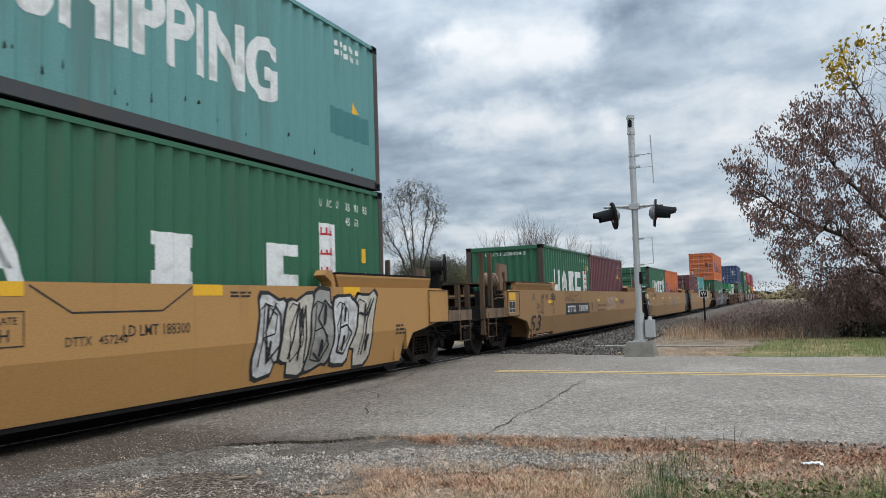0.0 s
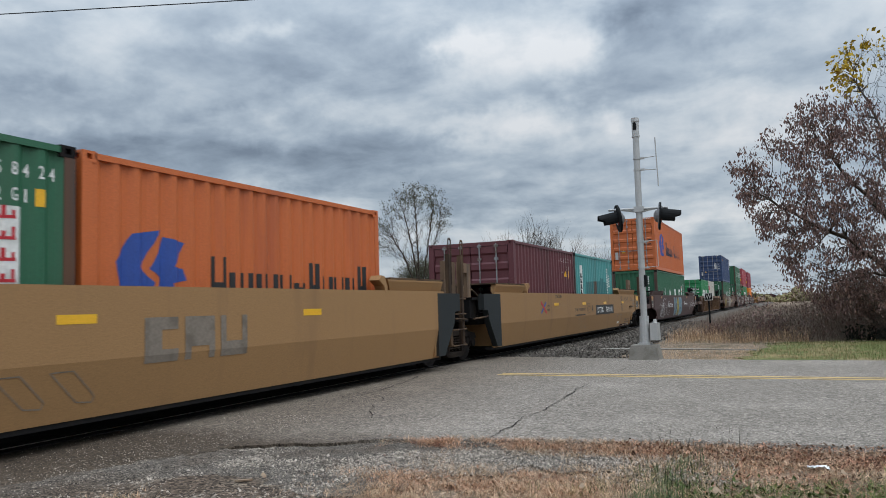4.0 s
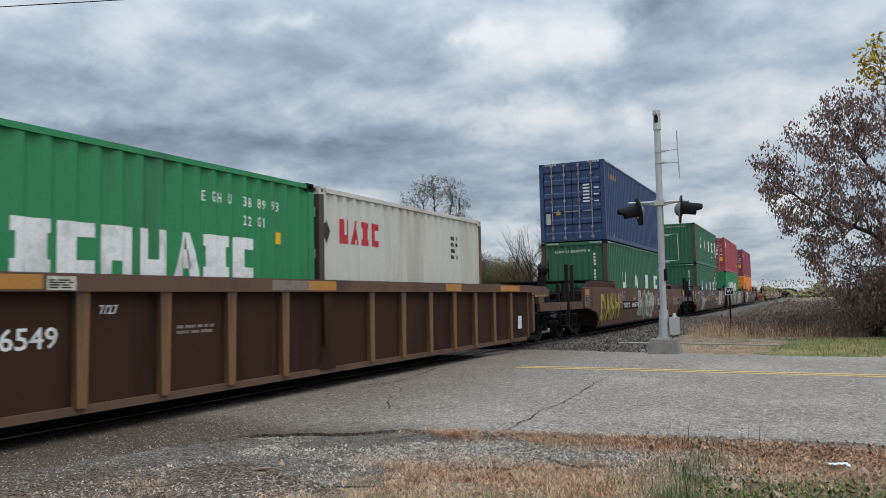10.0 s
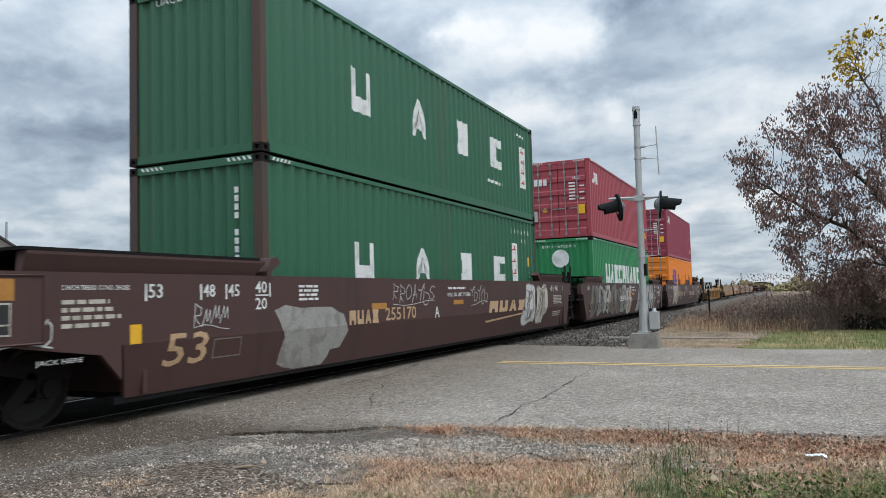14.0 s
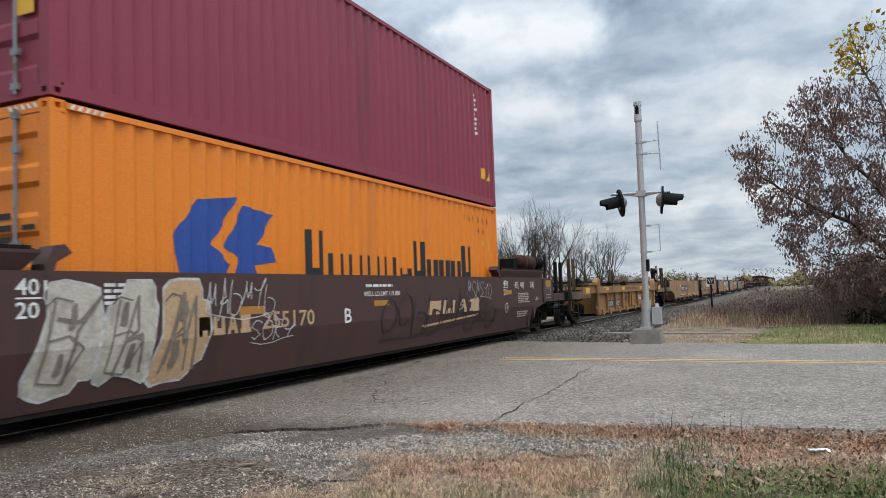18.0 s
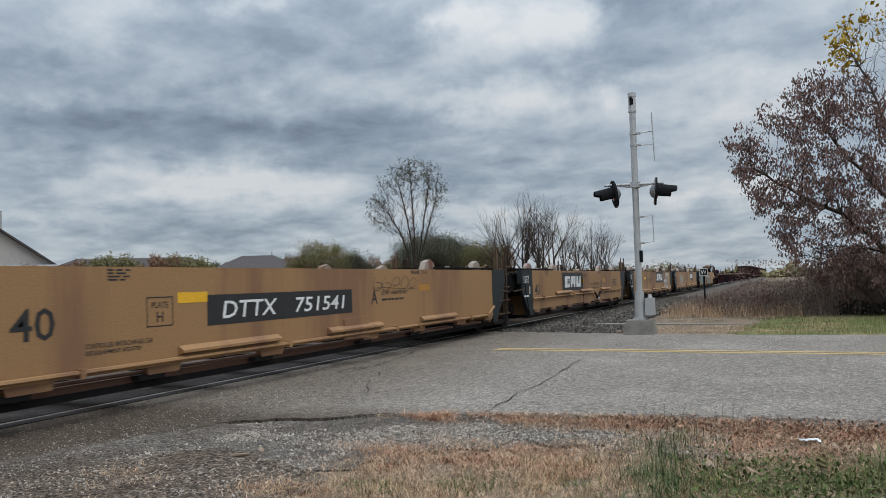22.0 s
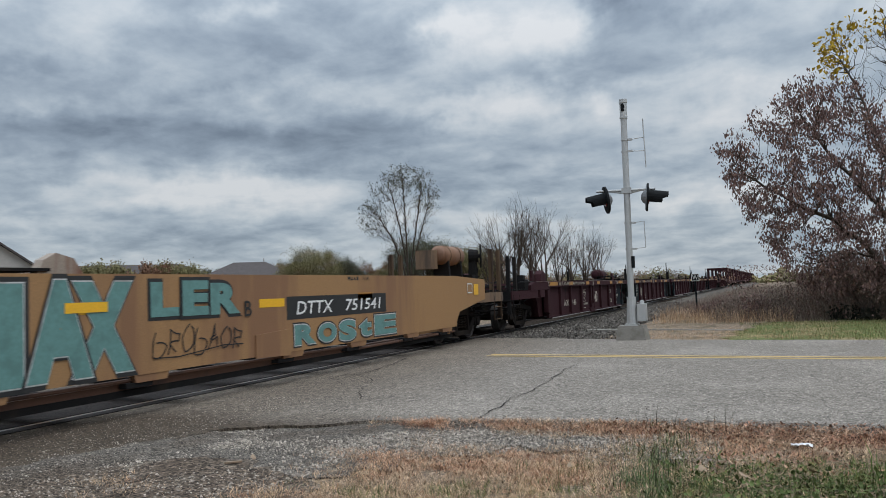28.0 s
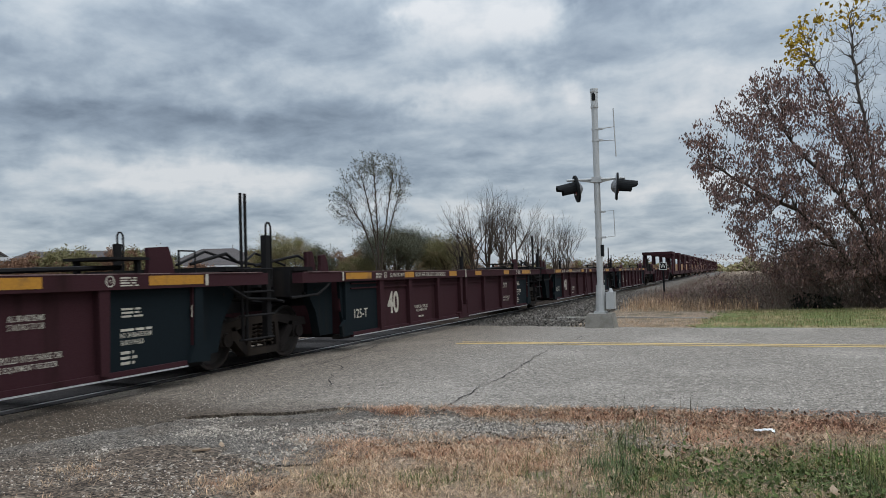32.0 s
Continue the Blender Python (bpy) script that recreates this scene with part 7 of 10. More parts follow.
c = CARS[9]
bnsf_like(c, "C")
graffiti(c, -7.6, 0.28, -0.3, 1.47, 7, ["tan_fill", "grey_fill", "pale_fill", "tan_fill"], "black_ink", 14, lean=0.3, edge=0.03)
write(c, "255170", -2.7, 0.80, 0.22, 1.15, "white", 7)
write(c, "C", -0.55, 0.85, 0.2, None, "white", 7)
for i in range(5):
    mark(c, blob(-0.45 + 0.1 * (i % 3), 0.42 + 0.2 * i, 0.26, 0.2, (i, 1)), "tan_ink", "sprayed_dot", 7)
mark(c, [(0.95, 0.28), (1.3, 0.9), (1.75, 1.35), (1.85, 0.32)], "grey_fill", "sprayed_patch", 2)
mark(c, [(1.72, 0.27), (5.50, 0.27), (5.46, 1.50), (1.70, 1.50)], "black_ink", "graffiti_ground", 3)
sprayed_letters(c, "REOH", [(1.80, 2.70), (2.82, 3.68), (3.82, 4.52), (4.60, 5.40)], 0.31, 1.48, ["silver_fill"], 15, edge=0.03, bold=0.075, base=4)
mark(c, rect(3.25, 1.06, 3.68, 1.18), "dull_orange", "reflector", 11)
mark(c, blob(5.8, 0.7, 0.9, 0.85, (2, 5)), "tan_fill", "sprayed_patch", 1)
scrawl(c, 7.75, 1.16, 8.2, 1.46, 4, "white_spray", 45, 0.016, curl=0.2)
mark(c, rect(6.75, 1.04, 7.2, 1.14), "dull_orange", "reflector", 4)

c = CARS[10]
bnsf_like(c, "B")
graffiti(c, -6.05, 0.30, -3.9, 1.47, 3, ["pale_fill", "pale_fill", "tan_ink"], "white_spray", 16, lean=0.2, edge=0.02)
scrawl(c, -3.9, 0.95, -2.6, 1.48, 6, "white_spray", 46, 0.02)
scrawl(c, -3.1, 0.62, -2.2, 1.0, 4, "white_spray", 47, 0.02)
scrawl(c, 0.2, 0.42, 5.6, 1.25, 9, "black_ink", 48, 0.05)
scrawl(c, 3.9, 1.0, 5.3, 1.46, 6, "white_spray", 49, 0.014)
mark(c, rect(6.1, 1.12, 6.65, 1.22), "dull_orange", "reflector", 4)
write(c, "L 201-1", 8.5, 0.93, 0.09, None, "white")
mark(c, rect(9.3, 0.92, 9.5, 1.1), R, "reflector", 2)

c = CARS[11]
number_panel(c, -4.28, -1.92, 0.44, 0.72, "454557", 0.25, rib_lay)
write(c, "40", -1.02, 0.52, 0.36, 0.6, "black_ink", 1, rib_lay)
plate_h(c, -1.6, 0.58, "black_ink", rib_lay)
for y in (-4.87, -1.91, 2.0, 4.40):
    mark(c, rect(y, 1.09, y + 0.47, 1.21), R, "reflector", 1, chord)
write(c, "75,000 LBS MAX", -1.1, 1.10, 0.08, 0.9, "black_ink", 1, chord)
write(c, "FOR 20 FT CONTAINERS", 0.05, 1.10, 0.08, 1.05, "black_ink", 1, chord)
frame_box(c, -5.35, 1.07, -4.92, 1.21, 0.012, "white", chord)
mark(c, rect(5.16, 1.07, 5.44, 1.21), "pale_fill", "data_plate", 1, chord)
small_print(c, 5.18, 1.09, 0.24, 0.10, 4, "black_ink", chord, 2)
ring_mark(c, 5.62, 1.14, "black_ink", 0.065, chord)
write(c, "LD LMT 184,400", 0.45, 0.56, 0.08, 0.9, "black_ink", 1, rib_lay)
mark(c, rect(3.45, 0.50, 3.95, 0.82), "black_ink", "data_panel", 1, rib_lay)
frame_box(c, 3.45, 0.50, 3.95, 0.82, 0.018, "white", rib_lay, 2)
for y, z, w in ((3.52, 0.72, 0.10), (3.74, 0.73, 0.10), (3.52, 0.66, 0.05)):
    mark(c, rect(y, z, y + w, z + 0.05), "white", "panel_field", 2, rib_lay)
mark(c, rect(3.70, 0.62, 3.71, 0.80), "white", "panel_field", 2, rib_lay)
small_print(c, 3.50, 0.54, 0.40, 0.04, 1, "white", rib_lay, 2)
frame_box(c, 3.98, 0.62, 4.24, 0.78, 0.012, "black_ink", rib_lay)
small_print(c, 2.85, 0.48, 0.50, 0.26, 2, "black_ink", rib_lay)
name_blocks(c, 1.75, 0.62, 1.0, 0.2, 3, "white", rib_lay, 1)
small_print(c, 5.05, 0.64, 0.45, 0.17, 4, "black_ink", rib_lay)
scrawl(c, 4.66, 0.42, 4.92, 0.82, 2, "black_ink", 71, 0.006, rib_lay)
mark(c, rect(5.98, 0.74, 6.09, 0.90), "pale_fill", "data_plate", 1, lambda m, q: flat(m, q, 1.463))
for s in (1, -1):
    part("stiffener_rail", Mesh().box(*sorted((s * 1.371, s * 1.395)), -5.8, 5.8, 0.93, 0.955), "yellow_car", c)


def stripes_panel(c, y0, z0, y1, z1):
    """The dark panel with three block shapes crossed by thin stripes."""
    mark(c, rect(y0, z0, y1, z1), "black_ink", "emblem_panel", 1, chord)
    w, h = y1 - y0, z1 - z0
    name_blocks(c, y0 + w * 0.1, z0 + h * 0.18, w * 0.82, h * 0.62, 3, "white", chord, 2, 0.34, 0.2)
    for i in range(3):
        mark(c, rect(y0 + w * 0.12, z0 + h * (0.36 + 0.1 * i), y1 - w * 0.1, z0 + h * (0.39 + 0.1 * i)), "white", "emblem_stripe", 3, chord)


for nm in (12, 13, 14, 15, 16):
    c = CARS[nm]
    write(c, "40", -5.9, 0.80, 0.30, 0.45, "black_ink", 1, chord)
    small_print(c, -4.85, 1.34, 0.30, 0.13, 4, "black_ink", chord)
    for y in (-3.9 if nm == 12 else -0.85 if nm == 13 else -3.2, 2.62 if nm == 13 else 2.2):
        mark(c, rect(y, 1.08, y + 0.48, 1.20), R if y < 0 else "dull_orange", "reflector", 1, chord)
    name_blocks(c, -0.45 if nm == 14 else 1.9, 1.40, 0.35, 0.06, 4, "black_ink", chord, 1)
    write(c, "751541", 0.0 if nm == 14 else 2.35, 1.40, 0.06, None, "black_ink", 1, chord)
    if nm > 12:
        write(c, "125T", -6.85, 1.15, 0.18, 0.44, "white", 1, lambda m, k: flat(m, k, 1.476))
        small_print(c, -6.85, 0.78, 0.4, 0.08, 1, "white", lambda m, k: flat(m, k, 1.476))
        mark(c, rect(-6.42, 0.86, -6.33, 1.05), "pale_fill", "sticker", 1, lambda m, k: flat(m, k, 1.476))
for nm in (12, 13, 14, 15):
    hose = nm == 13
    z = 0.72 if hose else 0.46
    for y0, y1 in ((-3.9, -2.1), (-0.9, 0.72), (2.22, 3.83)):
        part("side_ledge", Mesh().prism([(1.475, z + 0.15), (1.55, z + 0.10), (1.55, z + 0.07), (1.475, z + 0.05)], y0, y1, "y"), "tan_dull", CARS[nm])
    if hose:
        part("side_pipe", Mesh().pipe([(1.51, -6.2, z), (1.51, 1.0, z)], 0.024), "tan_dull", CARS[nm])
        part("side_pipe", Mesh().pipe([(1.51, 2.0, z), (1.51, 5.8, z + 0.02), (1.49, 6.1, z + 0.10)], 0.024), "tan_dull", CARS[nm])
        part("rubber_hose", Mesh().pipe([(1.52, 0.95, z), (1.53, 1.12, z - 0.03), (1.53, 1.32, z - 0.16), (1.53, 1.46, z - 0.23), (1.53, 1.56, z - 0.22), (1.53, 1.72, z - 0.10), (1.53, 1.88, z - 0.01), (1.52, 2.05, z)], 0.034, 8), "black", CARS[nm], "black rubber hose that dips between two pipes")
        part("hose_clamp", Mesh().tube((1.53, 1.40, z - 0.22), (1.53, 1.60, z - 0.22), 0.045, n=8), "alu", CARS[nm])
    else:
        part("side_pipe", Mesh().pipe([(1.51, -6.2, z + 0.01), (1.51, 5.5, z), (1.51, 5.75, z + 0.03), (1.49, 6.1, z + 0.18)], 0.026), "tan_dull", CARS[nm])
    for y in (-5.2, -1.9, 1.2 if not hose else -0.5, 2.1, 4.6, 5.6):
        part("pipe_clip", Mesh().box(1.47, 1.545, y - 0.03, y + 0.03, z - 0.045, z + 0.045), "tan_dull", CARS[nm])
c = CARS[12]
number_panel(c, -3.43, -0.18, 0.80, 1.16, "751541", 0.2, chord)
plate_h(c, -4.35, 0.84, "black_ink", chord)
write(c, "A", 0.42, 0.90, 0.22, None, "black_ink", 1, chord)
write(c, "LD LMT 124,500 PER UNIT", 0.78, 1.04, 0.07, 0.95, "black_ink", 1, chord)
small_print(c, 0.78, 0.95, 0.95, 0.06, 1, "black_ink", chord)
write(c, "CONTROLLED INTERCHANGE CAR", -5.12, 0.68, 0.05, 0.85, "black_ink", 1, chord)
write(c, "SEE EQUIPMENT REGISTER", -5.12, 0.61, 0.05, 0.7, "black_ink", 1, chord)
scrawl(c, 0.5, 1.12, 2.1, 1.36, 5, "black_ink", 51, 0.012, chord)
c = CARS[13]
stripes_panel(c, -3.06, 0.85, -0.45, 1.42)
write(c, "E", 2.25, 0.88, 0.25, 0.2, "black_ink", 1, chord, 0.25, 0.03)
write(c, "LD LMT 124,500 PER UNIT", 0.62, 0.97, 0.09, 1.35, "black_ink", 1, chord)
write(c, "20 FT CONTAINER LIMIT 61,600 EACH", 0.72, 0.85, 0.06, 1.2, "black_ink", 1, chord)
write(c, "751541 E", -0.6, 1.28, 0.09, 0.75, "black_ink", 1, chord)
small_print(c, 4.4, 0.9, 1.0, 0.3, 4, "black_ink", chord)
c = CARS[14]
write(c, "D", -2.55, 0.90, 0.22, None, "black_ink", 1, chord)
write(c, "LD LMT 124,500 PER UNIT", -1.95, 1.02, 0.07, 1.2, "black_ink", 1, chord)
small_print(c, -1.9, 0.93, 1.1, 0.06, 1, "black_ink", chord)
stripes_panel(c, 0.54, 0.88, 3.18, 1.46)
write(c, "HEY", 3.45, 0.52, 0.86, 2.3, "white_spray", 3, chord)
scrawl(c, 5.3, 0.6, 6.2, 1.4, 3, "yellow_fill", 52, 0.03, chord)
scrawl(c, -2.4, 1.02, -0.2, 1.42, 6, "black_ink", 53, 0.016, chord)
frame_box(c, -5.2, 0.55, -4.9, 0.80, 0.012, "tan_fill", chord)
c = CARS[15]
stripes_panel(c, 1.6, 0.90, 3.6, 1.40)
write(c, "C", -0.5, 0.92, 0.2, None, "black_ink", 1, chord)
small_print(c, -0.2, 0.95, 1.2, 0.12, 2, "black_ink", chord)
mark(c, blob(-3.4, 0.95, 1.4, 0.7, (1, 4)), "grey_fill", "sprayed_patch", 2, chord)
c = CARS[16]
sprayed_letters(c, "IAX", [(-4.05, -3.72), (-3.70, -2.98), (-3.22, -2.46)], 0.46, 1.43, ["teal_fill"], 18, chord, edge=0.06, bold=0.075)
mark(c, blob(-4.75, 0.95, 1.3, 0.9, (1, 3)), "teal_fill", "graffiti_fill", 1, chord)
sprayed_letters(c, "LER", [(-2.22, -1.80), (-1.75, -1.32), (-1.28, -0.74)], 0.98, 1.44, ["teal_fill"], 19, chord, rim=None, edge=0.04, bold=0.06)
number_panel(c, 0.25, 3.15, 0.86, 1.18, "751541", 0.2, chord)
sprayed_letters(c, "ROStE", [(0.42, 0.95), (1.0, 1.5), (1.6, 2.1), (2.2, 2.6), (2.72, 3.5)], 0.45, 0.82, ["teal_fill"], 20, chord, edge=0.035, bold=0.06)
write(c, "B", -0.66, 0.95, 0.2, None, "black_ink", 6, chord)
scrawl(c, -2.2, 0.55, -0.7, 0.92, 7, "black_ink", 54, 0.022, chord)
scrawl(c, -6.1, 0.45, -5.6, 0.95, 5, "black_ink", 55, 0.02, chord)
mark(c, rect(-3.3, 1.10, -2.8, 1.20), R, "reflector", 7, chord)
mark(c, rect(-0.35, 1.05, 0.2, 1.16), R, "reflector", 1, chord)
frame_box(c, 6.95, 1.1, 7.25, 1.32, 0.025, "white", chord, 1)
mark(c, rect(7.35, 1.06, 7.62, 1.30), R, "reflector", 1, chord)

def bubble(car, y, z, ry, rz, w=0.012):
    """A hollow sprayed letter, round as a bubble."""
    pts = [(y + ry * math.cos(0.35 * i) * (1 + 0.08 * math.sin(1.05 * i)), z + rz * math.sin(0.35 * i)) for i in range(19)]
    m = Mesh()
    for (a, b), (c_, d) in zip(pts, pts[1:]):
        n = Vector((d - b, a - c_)).normalized() * w
        m.add([(1.385, a + n.x, b + n.y), (1.385, c_ + n.x, d + n.y), (1.385, c_ - n.x, d - n.y), (1.385, a - n.x, b - n.y)], [(0, 1, 2, 3)])
    part("sprayed_letter", m, "white_spray", car)


def on_end(m, q):
    return flat(m, q, 1.381)


for nm in range(17, 23):
    c = CARS[nm]
    write(c, "40", 0.55 if nm == 17 else -4.22, 0.52, 0.42, 0.50, "pale_fill", 1, rib_lay, bold=0.03)
    for y, w in ((-6.0, 0.94), (-3.6, 0.45), (-1.14, 0.47), (0.68, 0.48), (3.15, 0.5), (5.04, 0.92)):
        mark(c, rect(y, 1.20, y + w, 1.31), "ochre_reflect", "reflector", 1, chord)
    part("chord_strap", Mesh().box(1.28, 1.476, -0.06, 0.0, 1.16, 1.345), "pale_fill", c, "whitish strap over the chord joint")
    for y in (-6.12, 6.0):
        mark(c, rect(y, 1.18, y + 0.05, 1.32), "pale_fill", "chord_mark", 1, chord)
    for k in (-1, 1):
        small_print(c, -4.88 if k < 0 else 4.62, 1.20, 0.28, 0.11, 4, "pale_fill", chord)
        ring_mark(c, k * 4.48, 1.255, "pale_fill", 0.055, chord)
    write(c, "52,000 LBS. MAX.", -4.28, 1.21, 0.085, 0.68, "pale_fill", 2, chord)
    write(c, "GROSS WT. FOR 20 FT CONTAINERS", -3.1, 1.21, 0.085, 1.7, "pale_fill", 2, chord)
    for s in (1, -1):
        part("worn_edge", Mesh().box(*sorted((s * 1.40, s * 1.4735)), -7.2, 7.2, 1.327, 1.3375), "worn_maroon", c, "chord edge scuffed to pale metal")
        for k in (-1, 1):
            e = Mesh().prism([(k * 4.50, 0.25), (k * 5.90, 0.25), (k * 6.02, 0.60), (k * 6.08, 1.163), (k * 4.50, 1.163)], *sorted((s * 1.33, s * 1.378)))
            paint = "maroon_car" if nm == 17 and k < 0 else "endgreen"
            part("dark_end_panel", e, paint, c, "black-green end panel" if paint == "endgreen" else "plain maroon end panel")
            part("end_leg", Mesh().prism([(k * 5.72, 0.26), (k * 6.10, 0.24), (k * 6.12, 0.42), (k * 5.98, 0.52), (k * 5.98, 1.163), (k * 5.84, 1.163), (k * 5.82, 0.46)], *sorted((s * 1.379, s * 1.44))), paint, c)
            part("end_cheek", Mesh().prism([(k * 6.09, 0.30), (k * 6.50, 0.30), (k * 6.62, 0.70), (k * 6.85, 1.0), (k * 6.85, 1.163), (k * 6.09, 1.163)], *sorted((s * 1.10, s * 1.24))), paint, c)
        part("centre_foot", Mesh().prism([(-0.52, 0.20), (0.12, 0.20), (0.13, 0.34), (0.02, 0.50), (-0.24, 0.50), (-0.40, 0.34), (-0.52, 0.32)], *sorted((s * 1.374, s * 1.464))), "maroon_car", c, "gusset foot at the side's middle")
        for y in (-0.40, -0.02):
            part("foot_gusset", Mesh().prism([(y, 0.30), (y + 0.10, 0.30), (y + 0.02, 0.62)], *sorted((s * 1.465, s * 1.48))), "maroon_car", c)
    mark(c, rect(5.80, 0.80, 5.90, 0.95), "pale_fill", "data_plate", 12, on_end)
    if nm == 17 or nm > 18:
        for z in (1.03, 1.11):
            for s in (1, -1):
                part("stiffener_rail", Mesh().box(*sorted((s * 1.371, s * 1.405)), -5.7, 5.7, z, z + 0.022), "maroon_car", c)
    part("bottom_edge_light", Mesh().box(1.425, 1.43, -5.7, 5.7, 0.215, 0.232), "alu", c, "thin bright line along the lower edge")
    if nm == 17:
        write(c, "AOK", -4.0, 0.52, 0.2, 0.6, "pale_fill", 1, rib_lay)
        write(c, "5146", -3.1, 0.52, 0.2, 0.7, "pale_fill", 1, rib_lay)
        write(c, "FOR RESTRICTED LOADING ONLY", -1.42, 0.98, 0.055, 0.62, "pale_fill", 1, rib_lay)
        write(c, "SEE EQUIPMENT REGISTER", -1.38, 0.91, 0.055, 0.54, "pale_fill", 1, rib_lay)
        plate_h(c, -1.28, 0.60, "pale_fill", rib_lay)
        write(c, "LD LMT 117,600 PER UNIT", -1.58, 0.46, 0.09, 0.95, "pale_fill", 1, rib_lay)
        small_print(c, -1.25, 0.36, 0.3, 0.05, 1, "pale_fill", rib_lay)
        tank = Mesh().tube((0.5, 5.0, 1.62), (0.5, 6.3, 1.62), 0.20, n=24)
        for f, g in ((5.0, 4.93), (6.3, 6.37)):
            tank.tube((0.5, f, 1.62), (0.5, g, 1.62), 0.20, 0.12, n=24)
        part("air_reservoir", tank, "maroon_car", c, smooth=True)
        part("tank_bracket", Mesh().prism([(5.35, 1.18), (5.75, 1.18), (5.66, 1.62), (5.44, 1.62)], 0.64, 0.72), "maroon_car", c)
        part("tank_bracket", Mesh().box(0.35, 0.65, 6.0, 6.1, 1.18, 1.45), "black", c)
    else:
        write(c, "125-T", -5.58, 0.52, 0.16, 0.5, "pale_fill", 1, on_end)
        write(c, "FOR RESTRICTED LOADING ONLY", -2.95, 0.56, 0.06, 0.72, "pale_fill", 1, rib_lay)
        write(c, "SEE EQUIPMENT REGISTER", -2.88, 0.48, 0.06, 0.6, "pale_fill", 1, rib_lay)
        small_print(c, -2.75, 0.37, 0.3, 0.06, 1, "pale_fill", rib_lay)
    write(c, "ALL BRAKE BEAMS", 3.36, 0.90, 0.06, 0.40, "pale_fill", 1, rib_lay)
    write(c, "STANDARD TO CAR", 3.36, 0.82, 0.06, 0.40, "pale_fill", 1, rib_lay)
    write(c, "CONTROLLED INTERCHANGE CAR", 3.14, 0.52, 0.065, 0.82, "pale_fill", 1, rib_lay)
    write(c, "SEE EQUIPMENT REGISTER", 3.22, 0.43, 0.065, 0.68, "pale_fill", 1, rib_lay)
    small_print(c, 4.72, 0.86, 0.34, 0.12, 3, "pale_fill", on_end)
    write(c, "NO. 24 BRAKE BEAM", 4.70, 0.64, 0.055, 0.46, "pale_fill", 1, on_end)
    write(c, "38 INCH WHEELS", 4.70, 0.56, 0.055, 0.34, "pale_fill", 1, on_end)
    small_print(c, 4.70, 0.35, 0.24, 0.17, 3, "pale_fill", on_end)
    small_print(c, 4.70, 0.71, 0.5, 0.05, 1, "pale_fill", on_end)
    for y0, y1, z in ((-6.68, -6.38, 1.68), (-6.24, -5.96, 1.63), (5.40, 5.86, 1.67)):
        part("corner_guide", Mesh().prism([(y0, 1.32), (y1, 1.32), (y1 - 0.02, 1.46), (y1 - 0.10, z), (y0 + 0.02, z - 0.02), (y0 + 0.03, 1.46)], 1.06, 1.12).box(1.0, 1.14, y0, y1, 1.20, 1.34), "maroon_car", c)
    part("deck_rack", Mesh().box(0.5, 1.2, 4.75, 5.36, 1.50, 1.53).box(0.6, 0.66, 4.8, 4.86, 1.15, 1.5).box(1.1, 1.16, 5.2, 5.26, 1.15, 1.5), "black", c)
    part("brake_rod", Mesh().pipe([(0.9, 2.5, 1.36), (0.9, 5.2, 1.42)], 0.03), "black", c)
    part("hand_rail", Mesh().pipe([(1.15, 5.9, 1.34), (1.15, 5.9, 1.62), (1.15, 6.2, 1.62), (1.15, 6.2, 1.34)], 0.014), "black", c)
    if nm in (18, 19, 20):
        for f in (6.92, 7.02):
            part("end_post", Mesh().pipe([(1.33, f, 0.42), (1.33, f, 2.42)], 0.022), "black", c)
c = CARS[18]
for y, z, ry, rz in ((-5.60, 0.90, 0.10, 0.13), (-5.43, 0.92, 0.12, 0.15), (-5.26, 0.91, 0.10, 0.13), (-5.13, 0.95, 0.09, 0.16), (-5.59, 0.86, 0.05, 0.06), (-5.41, 0.86, 0.05, 0.07), (-5.14, 0.97, 0.03, 0.08)):
    bubble(c, y, z, ry, rz, 0.007)



# ---- track, road and ground ----
def rail_mesh(y0, y1):
    prof = [(-0.07, -0.17), (0.07, -0.17), (0.07, -0.155), (0.012, -0.14), (0.012, -0.04), (0.036, -0.03), (0.036, -0.006), (0.028, 0.0), (-0.028, 0.0), (-0.036, -0.006), (-0.036, -0.03), (-0.012, -0.04), (-0.012, -0.14), (-0.07, -0.155)]
    return Mesh().prism(prof, y0, y1, "y")


trk = thing("railway_track", "single railway track on grey ballast with wooden ties", "track", pose(XC, 0, 0), kind="structure")
for s in (1, -1):
    part("rail", rail_mesh(-60, 900), "wheel", trk, "rusty steel rail with worn head", at=pose(s * 0.7535, 0, 0))
    part("rail_head", Mesh().box(s * 0.7535 - 0.026, s * 0.7535 + 0.026, -60, 900, 0.0005, 0.002), "tread", trk, "bright worn running surface")
for s in (1, -1):
    part("flangeway", Mesh().box(XC * 0 + s * 0.66, XC * 0 + s * 0.715, 1, 17.3, -0.02, -0.006) if s > 0 else Mesh().box(-0.715, -0.66, 1, 17.3, -0.02, -0.006), "crack", trk, "dark flange groove beside the rail")


# oily strips by the rails, their colour darkened for shade under the train
for x0, x1 in ((-0.645, 0.645), (0.80, 0.93), (-0.93, -0.80)):
    part("crossing_strip", Mesh().box(x0, x1, 0.8, 17.2, -0.03, -0.0035), "oily_shade", trk, "oily asphalt strip beside the rail, coloured darker for the train's shade")


